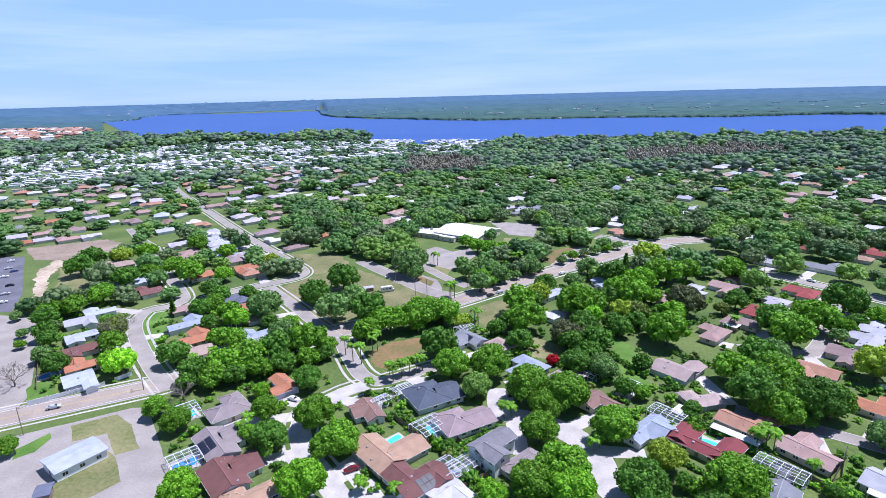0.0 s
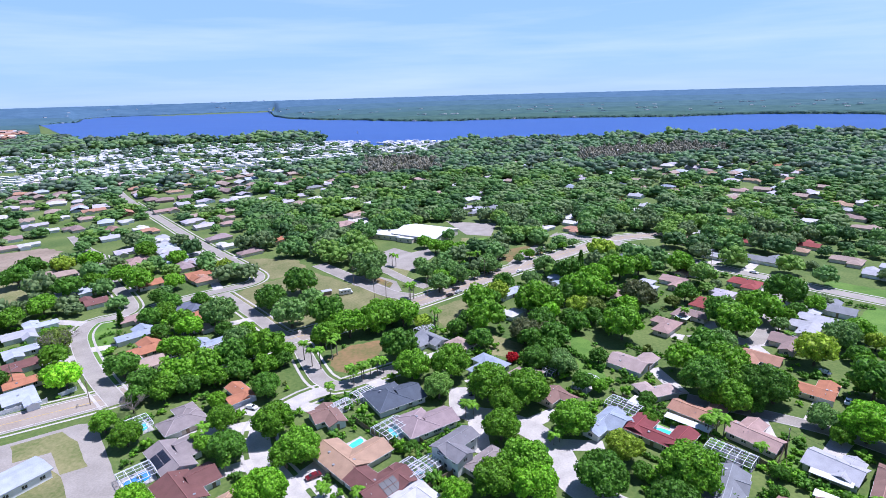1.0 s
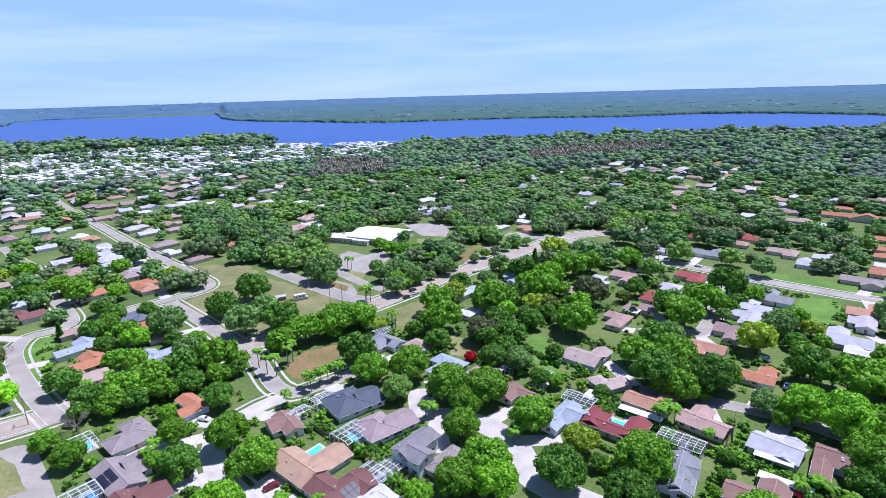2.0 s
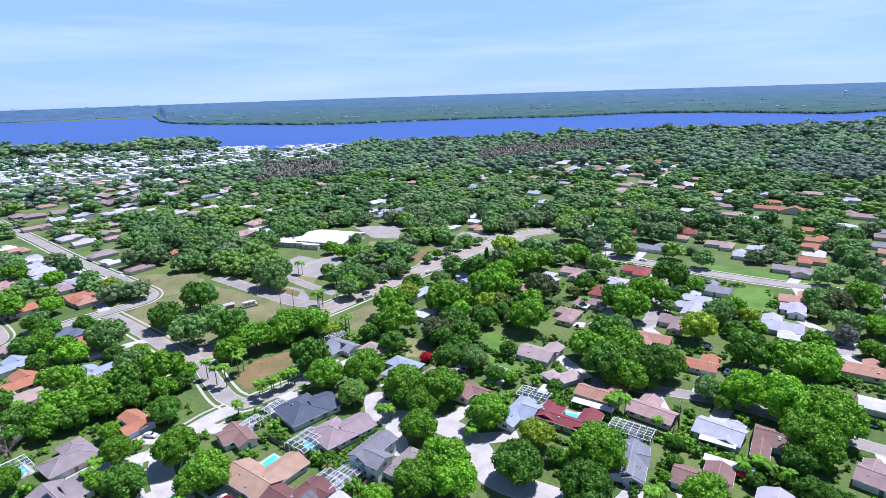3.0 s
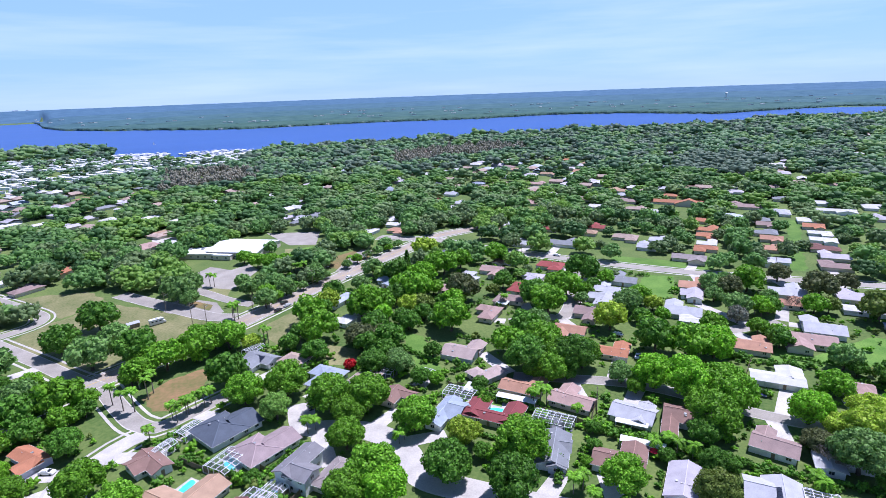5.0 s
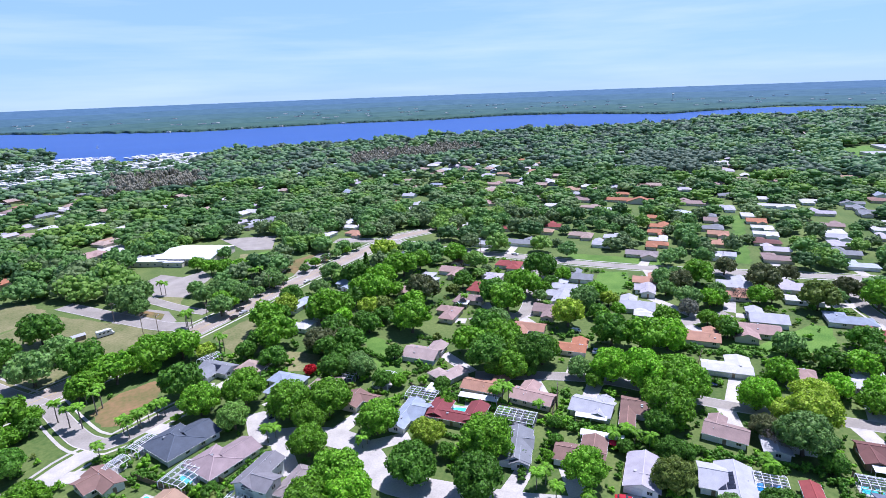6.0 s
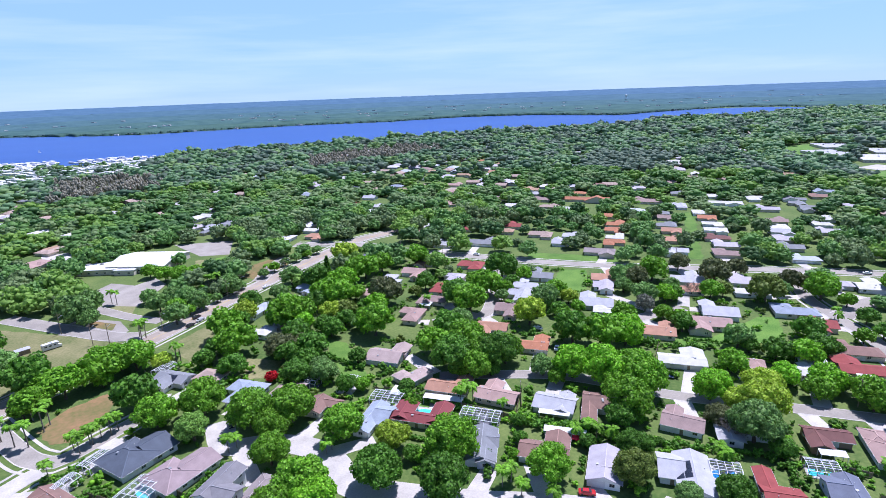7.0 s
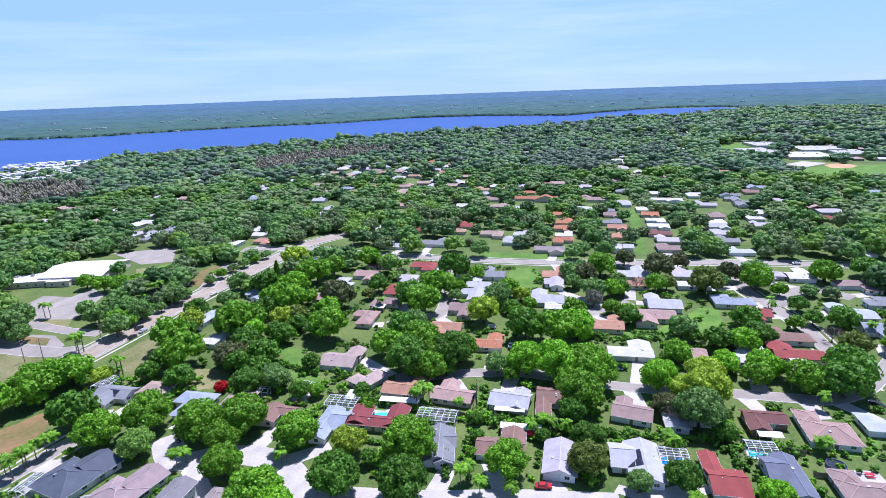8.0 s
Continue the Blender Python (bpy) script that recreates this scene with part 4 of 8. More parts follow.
house(260.4, 114.9, -48, 18.2, 13.3, "bluegrey", "hip", "cream")
house(251.5, 99.1, -48, 11.2, 15.4, "red", "gy", "cream")
house(238.2, 82.5, -48, 18.3, 13.6, "brown", "hip", "cream", panels=6)
house(224.3, 73.1, -48, 17.6, 12.5, "red", "gx", "cream")
house(204.7, 85.3, -48, 12.2, 10.1, "white", "gx", "white")
house(193.6, 97.5, -48, 9.6, 9.8, "pink", "gx", "cream")
house(322.9, 110.3, -48, 13.4, 17.5, "white", "gx", "white")
house(311.2, 117.8, -48, 12.4, 11.8, "greylilac", "hip", "cream")
house(324.9, 83.4, -48, 18.4, 14.8, "pinkbrown", "hip", "white")
house(284.9, 73.5, -48, 15.9, 16.6, "bluewhite", "gx", "white")
house(269.0, 59.1, -48, 9.5, 17.5, "bluegrey", "gx", "white")
house(307.3, 69.7, -48, 12.4, 12.0, "grey", "hip", "white")
house(113.4, 217.9, 40, 15.6, 12.0, "pink", "hip", "cream")
house(131.7, 227.1, -50, 14.2, 12.1, "pinkbrown", "hip", "cream")
house(146.2, 238.7, -50, 12.5, 14.5, "red", "hip", "cream")
house(160.1, 251.1, 40, 12.0, 12.4, "greylilac", "hip", "cream")
house(180.7, 263.2, -50, 15.8, 15.0, "red", "hip", "cream")
house(145.2, 272.0, -50, 14.0, 17.2, "pink", "gx", "cream")
house(162.7, 284.3, -50, 15.0, 13.6, "brown", "gx", "cream")
house(134.4, 320.0, 40, 11.6, 16.1, "slateblue", "gx", "white")
house(84.6, 284.9, -50, 11.4, 13.8, "bluegrey", "gx", "white")
house(49.2, 242.3, 40, 9.5, 10.4, "white", "hip", "white")
house(111.7, 255.8, 40, 9.5, 12.2, "pink", "hip", "cream")
house(130.8, 270.0, 40, 13.8, 12.4, "whiteblue", "hip", "white")
house(55.1, 267.8, 40, 18.1, 9.5, "bluewhite", "gx", "white")
house(103.7, 297.3, 40, 12.7, 9.5, "greylilac", "hip", "white")
house(-178.3, 260.2, 40, 13.5, 11.2, "bluewhite", "gx", "white")
house(-178.8, 245.2, 40, 12.8, 14.2, "whiteblue", "gx", "white")
house(-166.9, 228.1, 40, 12.8, 12.1, "bluewhite", "gx", "white")
house(-158.3, 213.8, 40, 13.4, 12.7, "maroonbrown", "gx", "cream")
house(-149.1, 202.9, 40, 15.6, 11.1, "orange", "gx", "cream")
house(-125.8, 241.7, 40, 17.3, 12.0, "bluegrey", "gx", "white")
house(-115.8, 224.5, 40, 17.8, 14.5, "orange", "gx", "cream")
house(-108.3, 212.7, 40, 11.7, 15.0, "tanpink", "gx", "cream")
house(-133.9, 258.5, 40, 11.6, 13.3, "pink", "hip", "cream")
house(-168.2, 289.6, 40, 11.0, 15.3, "maroonbrown", "gx", "white")
house(-186.9, 306.6, 40, 18.6, 16.4, "bluewhite", "hip", "white")
house(-216.8, 343.3, 40, 17.5, 17.5, "tanpink", "hip", "cream")
house(-175.4, 352.9, 40, 13.0, 16.8, "pink", "hip", "cream")
house(-152.2, 316.9, 40, 13.6, 17.5, "orange", "gx", "cream")
house(-124.7, 325.3, 40, 15.3, 17.5, "orange", "gx", "cream")
house(-140.0, 353.4, 40, 12.2, 15.0, "greylilac", "hip", "cream")
house(-113.9, 271.1, 40, 15.0, 14.7, "slateblue", "hip", "white")
house(-102.5, 259.1, 40, 11.2, 13.6, "orange", "hip", "cream")
house(-92.5, 244.8, 40, 9.5, 14.3, "tanpink", "hip", "cream")
house(-87.1, 228.2, 40, 15.1, 9.9, "bluegrey", "gx", "white")
house(344.0, 302.3, -50, 11.2, 13.0, "orange", "hip", "cream", far=True)
house(329.8, 281.3, -50, 12.3, 13.0, "orange", "gx", "cream", far=True)
house(312.9, 266.7, -50, 11.7, 13.0, "orange", "hip", "cream", far=True)
house(300.2, 255.3, -50, 10.0, 13.0, "white", "gx", "white", far=True)
house(286.9, 244.3, -50, 11.6, 13.0, "orange", "hip", "cream", far=True)
house(262.1, 234.8, -50, 16.1, 13.0, "greybrown", "gx", "cream", far=True)
house(387.7, 282.6, -50, 10.0, 13.0, "grey", "hip", "cream", far=True)
house(374.7, 267.3, -50, 12.5, 13.0, "pinkbrown", "gx", "cream", far=True)
house(355.7, 255.0, -50, 12.8, 13.0, "grey", "hip", "cream", far=True)
house(342.0, 239.9, -50, 11.3, 13.0, "orangetan", "gx", "cream", far=True)
house(324.1, 227.0, -50, 14.6, 13.0, "orangetan", "hip", "cream", far=True)
house(300.1, 205.5, -50, 12.0, 13.0, "whiteblue", "gx", "white", far=True)
house(413.9, 261.6, -50, 14.5, 13.0, "white", "hip", "white", far=True)
house(396.5, 247.7, -50, 11.3, 13.0, "orange", "gx", "cream", far=True)
house(382.1, 233.4, -50, 11.6, 13.0, "white", "hip", "white", far=True)
house(367.4, 221.8, -50, 12.7, 13.0, "white", "gx", "white", far=True)
house(351.7, 211.0, -50, 13.6, 13.0, "maroonbrown", "hip", "cream", far=True)
house(339.3, 197.0, -48, 12.9, 13.0, "greylilac", "gx", "cream", far=True)
house(322.6, 185.6, -48, 13.6, 13.0, "pinkbrown", "hip", "cream", far=True)
house(428.4, 211.7, -50, 12.2, 13.0, "pinkbrown", "gx", "cream", far=True)
house(410.0, 199.6, -48, 10.0, 13.0, "white", "hip", "white", far=True)
house(395.9, 190.6, -48, 11.9, 13.0, "whiteblue", "gx", "white", far=True)
house(382.3, 180.5, -48, 12.1, 13.0, "greylilac", "hip", "cream", far=True)
house(365.4, 169.3, -48, 10.8, 13.0, "grey", "gx", "cream", far=True)
house(347.0, 152.8, -48, 13.2, 13.0, "bluewhite", "hip", "white", far=True)
house(461.2, 192.7, -48, 10.0, 13.0, "white", "gx", "white", far=True)
house(441.9, 186.1, -48, 10.0, 13.0, "white", "hip", "white", far=True)
house(423.3, 173.0, -48, 10.1, 13.0, "greylilac", "gx", "cream", far=True)
house(484.4, 295.1, -50, 12.4, 13.0, "white", "hip", "white", far=True)
house(459.1, 271.9, -50, 24.1, 14.0, "white", "gx", "white", far=True)
house(354.7, 393.6, -50, 14.4, 13.0, "pinkbrown", "hip", "cream", far=True)
house(382.4, 363.4, -50, 37.8, 14.0, "orange", "gx", "cream", far=True)
house(400.4, 388.5, -50, 11.4, 13.0, "orange", "hip", "cream", far=True)
house(419.9, 322.5, -50, 22.8, 14.0, "pinkbrown", "gx", "cream", far=True)
house(337.9, 363.8, -50, 14.1, 12.6, "tanpink", "hip", "cream", far=True)
house(338.7, 347.7, -50, 10.8, 12.6, "white", "gx", "white", far=True)
house(315.4, 387.5, -50, 13.7, 13.0, "white", "hip", "white", far=True)
house(324.4, 422.3, -50, 13.4, 13.0, "tanpink", "gx", "cream", far=True)
house(251.2, 321.1, -50, 14.8, 13.0, "tan", "hip", "cream", far=True)
house(267.9, 327.7, -50, 10.0, 13.0, "red", "gx", "cream", far=True)
house(263.0, 292.3, -50, 14.2, 13.0, "tanpink", "hip", "cream", far=True)
house(261.8, 268.9, -50, 10.3, 13.0, "whiteblue", "gx", "white", far=True)
house(280.3, 277.4, -50, 10.7, 13.0, "whiteblue", "hip", "white", far=True)
house(434.0, 126.8, -48, 10.0, 13.0, "pink", "gx", "cream", far=True)
house(474.2, 147.3, -48, 10.0, 13.0, "red", "hip", "cream", far=True)
house(391.4, 99.7, -48, 11.3, 13.0, "white", "gx", "white", far=True)
house(587.3, 172.4, -48, 15.9, 13.0, "pink", "hip", "cream", far=True)
house(575.2, 343.5, -50, 19.2, 13.0, "pink", "gx", "cream", far=True)
house(607.6, 374.6, -50, 14.2, 13.0, "pink", "hip", "cream", far=True)
house(656.4, 314.4, -50, 14.4, 13.0, "tan", "gx", "cream", far=True)
house(523.1, 198.7, -48, 10.0, 13.0, "greylilac", "hip", "cream", far=True)
house(528.2, 147.7, -48, 10.3, 13.0, "grey", "gx", "cream", far=True)
house(244.0, 584.8, -50, 14.8, 13.0, "slate", "hip", "cream", far=True)
house(270.5, 612.7, -50, 14.4, 13.0, "tanpink", "gx", "cream", far=True)
house(331.9, 691.5, -50, 19.6, 13.0, "tanpink", "hip", "cream", far=True)
house(310.4, 640.0, -50, 15.5, 13.0, "pink", "gx", "cream", far=True)
house(281.8, 559.1, -50, 12.6, 13.0, "bluegrey", "hip", "cream", far=True)
house(281.3, 527.8, -50, 18.2, 13.0, "pink", "gx", "cream", far=True)
house(305.4, 549.4, -50, 12.8, 13.0, "pink", "hip", "cream", far=True)
house(337.9, 524.7, -50, 16.7, 13.0, "pink", "gx", "cream", far=True)
house(315.5, 485.0, -50, 10.8, 13.0, "pink", "hip", "cream", far=True)
house(388.4, 575.4, -50, 15.7, 13.0, "tan", "gx", "cream", far=True)
house(451.2, 659.7, -50, 14.7, 13.0, "pinkbrown", "hip", "cream", far=True)
house(487.5, 674.3, -50, 12.0, 13.0, "orange", "gx", "cream", far=True)
house(373.3, 641.0, -50, 18.0, 13.0, "tan", "hip", "cream", far=True)
house(184.5, 580.0, -50, 18.0, 13.0, "bluegrey", "gx", "cream", far=True)
house(206.6, 492.5, -50, 10.0, 13.0, "red", "hip", "cream", far=True)
house(201.7, 450.9, -50, 11.8, 13.0, "white", "gx", "white", far=True)
house(171.0, 441.1, -50, 10.0, 13.0, "white", "hip", "white", far=True)
house(252.4, 399.1, -50, 10.9, 13.0, "tan", "gx", "cream", far=True)
house(229.0, 341.4, -50, 14.8, 13.0, "red", "hip", "cream", far=True)
house(197.3, 316.4, -50, 14.2, 13.0, "whiteblue", "gx", "white", far=True)
house(128.1, 396.2, -50, 12.6, 13.0, "orangetan", "hip", "cream", far=True)
house(136.3, 418.9, -50, 11.7, 13.0, "white", "gx", "white", far=True)
house(108.9, 407.8, -50, 10.8, 13.0, "white", "hip", "white", far=True)
house(195.6, 350.4, -50, 10.0, 13.0, "brown", "gx", "cream", far=True)
house(213.3, 370.2, -50, 10.0, 13.0, "white", "hip", "white", far=True)
house(438.4, 600.5, -50, 15.3, 13.0, "greylilac", "gx", "cream", far=True)
house(489.8, 628.4, -50, 11.5, 13.0, "tan", "hip", "cream", far=True)
house(793.6, 474.4, -50, 14.8, 13.0, "greylilac", "gx", "cream", far=True)
house(816.6, 441.3, -50, 23.9, 14.0, "pink", "hip", "cream", far=True)
house(699.4, 425.5, -50, 10.3, 13.0, "greylilac", "gx", "cream", far=True)
house(743.2, 547.2, -50, 12.3, 13.0, "bluegrey", "hip", "cream", far=True)
house(692.6, 591.3, -50, 10.0, 13.0, "white", "gx", "white", far=True)
house(544.0, 539.1, -50, 10.9, 13.0, "grey", "hip", "cream", far=True)
house(616.1, 515.1, -50, 10.0, 13.0, "orange", "gx", "cream", far=True)
house(444.4, 513.7, -50, 14.0, 13.0, "tan", "hip", "cream", far=True)
house(515.7, 352.1, -50, 10.0, 13.0, "white", "gx", "white", far=True)
house(471.9, 328.1, -50, 10.0, 13.0, "grey", "hip", "cream", far=True)
house(573.4, 285.2, -50, 10.0, 13.0, "pinkbrown", "gx", "cream", far=True)
house(-326.6, 403.1, 40, 14.7, 13.0, "orange", "hip", "cream", far=True)
house(-317.1, 417.5, 40, 13.4, 13.0, "greylilac", "gx", "cream", far=True)
house(-298.3, 417.4, 40, 13.7, 13.0, "pink", "hip", "cream", far=True)
house(-283.9, 423.2, 40, 11.9, 13.0, "white", "gx", "white", far=True)
house(-373.7, 459.4, 40, 10.5, 13.0, "grey", "hip", "cream", far=True)
house(-400.5, 505.3, 40, 11.6, 13.0, "tanpink", "gx", "cream", far=True)
house(-422.2, 539.1, 40, 12.4, 13.0, "tan", "hip", "cream", far=True)
house(-354.3, 481.1, 40, 10.0, 13.0, "orange", "gx", "cream", far=True)
house(-393.6, 535.7, 40, 10.0, 13.0, "greylilac", "hip", "cream", far=True)
house(-378.5, 578.3, 40, 11.1, 13.0, "pink", "gx", "cream", far=True)
house(-407.3, 619.5, 40, 10.8, 13.0, "pink", "hip", "cream", far=True)
house(-441.4, 538.7, 40, 10.0, 13.0, "tan", "gx", "cream", far=True)
house(-291.8, 518.0, 40, 11.4, 13.0, "pink", "hip", "cream", far=True)
house(-303.3, 553.1, 40, 17.2, 13.0, "orangetan", "gx", "cream", far=True)
house(-318.0, 526.6, 40, 10.0, 13.0, "white", "hip", "white", far=True)
house(-299.5, 475.1, 40, 10.0, 13.0, "white", "gx", "white", far=True)
house(-246.6, 497.3, 40, 10.0, 13.0, "white", "hip", "white", far=True)
house(-222.5, 466.6, 40, 10.0, 13.0, "white", "gx", "white", far=True)
house(-209.3, 454.5, 40, 11.3, 13.0, "orangetan", "hip", "cream", far=True)
house(-232.5, 436.8, 40, 11.4, 13.0, "whiteblue", "gx", "white", far=True)
house(-191.0, 426.8, 40, 13.2, 13.0, "whiteblue", "hip", "white", far=True)
house(-179.6, 407.7, 40, 12.7, 13.0, "whiteblue", "gx", "white", far=True)
house(-169.2, 390.1, 40, 13.0, 13.0, "whiteblue", "hip", "white", far=True)
house(-159.7, 375.4, 40, 12.6, 13.0, "bluewhite", "gx", "white", far=True)
house(-151.9, 361.1, 40, 10.4, 11.2, "bluewhite", "hip", "white", far=True)
house(-196.6, 389.5, 40, 13.4, 13.0, "greylilac", "gx", "cream", far=True, panels=6)
house(-180.8, 369.9, 40, 11.4, 13.0, "pink", "hip", "cream", far=True)
house(-228.4, 537.7, 40, 17.6, 13.0, "pink", "gx", "cream", far=True)
house(-184.4, 485.3, 40, 15.3, 13.0, "greylilac", "hip", "cream", far=True)
house(-169.8, 465.3, 40, 13.8, 13.0, "greylilac", "gx", "cream", far=True)
house(-144.0, 422.0, 40, 15.3, 13.0, "mauve", "hip", "cream", far=True)
house(-128.2, 399.3, 40, 13.0, 13.0, "white", "gx", "white", far=True)
house(-109.4, 376.9, 40, 13.9, 13.0, "pinkbrown", "hip", "cream", far=True)
house(-203.2, 555.3, 40, 10.9, 13.0, "white", "gx", "white", far=True)
house(-148.8, 469.6, 40, 10.0, 13.0, "pink", "hip", "cream", far=True)
house(-95.1, 404.6, 40, 10.0, 13.0, "orange", "gx", "cream", far=True)
house(-174.8, 601.0, 40, 15.6, 13.0, "white", "hip", "white", far=True)
house(-177.2, 660.2, 40, 18.5, 13.0, "grey", "gx", "cream", far=True)
house(-182.6, 584.8, 40, 14.0, 13.0, "greylilac", "hip", "cream", far=True)
house(-122.4, 560.1, 40, 17.1, 13.0, "greylilac", "gx", "cream", far=True)
house(-105.2, 649.0, 40, 18.6, 13.0, "grey", "hip", "cream", far=True)
house(-40.7, 487.9, 40, 12.3, 13.0, "tan", "gx", "cream", far=True)
house(-51.0, 447.8, 40, 10.0, 13.0, "pink", "hip", "cream", far=True)
house(-34.6, 444.0, 40, 12.2, 13.0, "white", "gx", "white", far=True)
house(65.5, 468.8, -50, 10.7, 13.0, "grey", "hip", "cream", far=True)
house(77.1, 479.5, -50, 10.0, 13.0, "grey", "gx", "cream", far=True)
house(63.6, 666.5, -50, 10.0, 13.0, "tanpink", "hip", "cream", far=True)
house(124.7, 643.4, -50, 13.0, 13.0, "white", "gx", "white", far=True)
house(-148.6, 583.4, 40, 13.0, 13.0, "white", "gx", "white", far=True)
house(-110.9, 595.5, 40, 12.2, 13.0, "greylilac", "hip", "cream", far=True)
house(-83.9, 629.2, 40, 11.6, 13.0, "white", "gx", "white", far=True)
house(-264.2, 701.2, 40, 14.9, 13.0, "tan", "hip", "cream", far=True)
house(-263.0, 740.8, 40, 14.4, 13.0, "orangetan", "gx", "cream", far=True)
house(-265.6, 657.0, 40, 13.9, 13.0, "tan", "hip", "cream", far=True)
house(-179.7, 764.2, 40, 16.8, 13.0, "white", "gx", "white", far=True)
house(-77.8, 774.3, 40, 14.3, 13.0, "grey", "hip", "cream", far=True)
house(-119.0, 782.1, 40, 15.9, 13.0, "tan", "gx", "cream", far=True)
house(-108.9, 831.2, 40, 18.6, 13.0, "white", "hip", "white", far=True)
house(-17.9, 611.3, 40, 10.2, 13.0, "tan", "gx", "cream", far=True)
house(1.3, 616.2, 40, 10.2, 13.0, "greylilac", "hip", "cream", far=True)
house(-472.7, 593.9, 40, 10.6, 13.0, "pink", "gx", "cream", far=True)
house(-432.5, 572.7, 40, 10.0, 13.0, "greylilac", "hip", "cream", far=True)
house(-120.3, 320.2, -54, 15.0, 14.0, "orangetan", "hip", "cream")
house(-141.0, 348.7, -54, 17.0, 14.0, "mauve", "hip", "cream")
house(-158.1, 374.4, -54, 15.0, 13.0, "greylilac", "gx", "white")
house(-172.4, 400.2, -54, 15.0, 12.0, "bluewhite", "hip", "white")
house(-187.1, 420.4, -54, 14.0, 12.0, "white", "gx", "white")
house(-41.6, 484.9, 40, 16.0, 13.0, "tanpink", "hip", "cream", far=True)
house(-50.2, 447.2, 40, 17.0, 13.0, "pink", "hip", "cream", far=True)
house(68.0, 483.3, 30, 16.0, 12.0, "whiteblue", "gx", "cream", far=True)
house(82.0, 490.4, 30, 15.0, 12.0, "grey", "hip", "cream", far=True)
house(56.7, 494.5, 30, 13.0, 11.0, "greylilac", "gx", "cream", far=True)
house(138.6, 439.0, 30, 15.0, 12.0, "white", "gx", "cream", far=True)
house(174.3, 771.7, 10, 20.0, 14.0, "bluewhite", "gx", "cream", far=True)
house(205.6, 779.7, 10, 18.0, 13.0, "tanpink", "hip", "cream", far=True)
house(190.2, 903.0, 10, 18.0, 13.0, "pinkbrown", "hip", "cream", far=True)
house(235.1, 1011.3, 10, 18.0, 13.0, "tanpink", "hip", "cream", far=True)
house(245.5, 834.2, 10, 18.0, 13.0, "white", "gx", "cream", far=True)
area([(-49.2, 477.7), (-32.7, 478.8), (-26.2, 459.1), (-27.6, 436.6), (-42.5, 443.2)], CONCRETE, "pale paved yard between houses and trees", "yard", "yard", clear=0.9)

# ---- trees ----
def ball(level):
    bm = bmesh.new()
    bmesh.ops.create_icosphere(bm, subdivisions=level, radius=1)
    v = np.array([p.co[:] for p in bm.verts])
    f = np.array([[q.index for q in p.verts] for p in bm.faces])
    bm.free()
    return v, f


BALLS = {1: ball(1), 2: ball(2)}


def crown_arrays(seed, lobes, cards, size, level, loose=0.0, squash=0.74, lift=0.86, core=True):
    """A dome of leafy lobes of radius about 1: an inner body for each lobe, and leaf clumps standing off it."""
    rng = np.random.default_rng(seed)
    k = np.arange(lobes)
    zz = 1 - 1.45 * (k + 0.5) / lobes + rng.uniform(-0.1, 0.1, lobes)
    zz = np.clip(zz, -0.5, 1)
    aa = k * 2.39996 + rng.uniform(-0.4, 0.4, lobes)
    rr = np.sqrt(np.clip(1 - zz * zz, 0, 1))
    reach = rng.uniform(0.52, 0.74, lobes)
    c = np.stack([np.cos(aa) * rr * reach, np.sin(aa) * rr * reach, zz * reach * squash + lift], 1)
    c[:, :2] *= 1 + rng.uniform(-0.08, 0.12, 2)
    rad = rng.uniform(0.26, 0.42, lobes) * (12 / lobes) ** 0.25
    bv, bf = BALLS[level]
    verts, tris = [], []
    n = 0
    body = np.concatenate([c, [[0, 0, lift]]]) if core else c
    brad = np.concatenate([rad * 0.88, [0.56]]) if core else rad * 0.95
    for p, r in zip(body, brad):
        bump = 1 + rng.uniform(-0.16, 0.14, len(bv))[:, None]
        verts.append(p + bv * bump * r * np.array([1, 1, 0.85]))
        tris.append(bf + n)
        n += len(bv)
    verts, tris = np.concatenate(verts), np.concatenate(tris)
    # clumps of leaves
    pick = rng.integers(0, lobes, cards * 3)
    d = rng.normal(size=(cards * 3, 3))
    d[:, 2] += 0.25
    d /= np.linalg.norm(d, axis=1)[:, None]
    p = c[pick] + d * rad[pick][:, None] * (rng.uniform(0.9, 1.1 + loose, (cards * 3, 1))) * np.array([1, 1, 0.9])
    near = np.linalg.norm(p[:, None, :] - c[None], axis=2) < rad[None] * 0.84
    ok = near.sum(1) == 0
    p, d = p[ok][:cards], d[ok][:cards]
    m = len(p)
    tilt = d + rng.normal(size=(m, 3)) * 0.55
    tilt /= np.linalg.norm(tilt, axis=1)[:, None]
    u = np.cross(tilt, rng.normal(size=(m, 3)))
    u /= np.linalg.norm(u, axis=1)[:, None]
    v = np.cross(tilt, u)
    s = size * rng.uniform(0.6, 1.35, (m, 1))
    a = rng.uniform(0.55, 1.0, (m, 1))
    quad = np.stack([p - u * s, p - v * s * a + tilt * s * 0.25, p + u * s, p + v * s * a - tilt * s * 0.2], 1).reshape(-1, 3)
    quads = np.arange(m * 4).reshape(-1, 4) + len(verts)
    return np.concatenate([verts, quad]) / 1.02, quads, tris


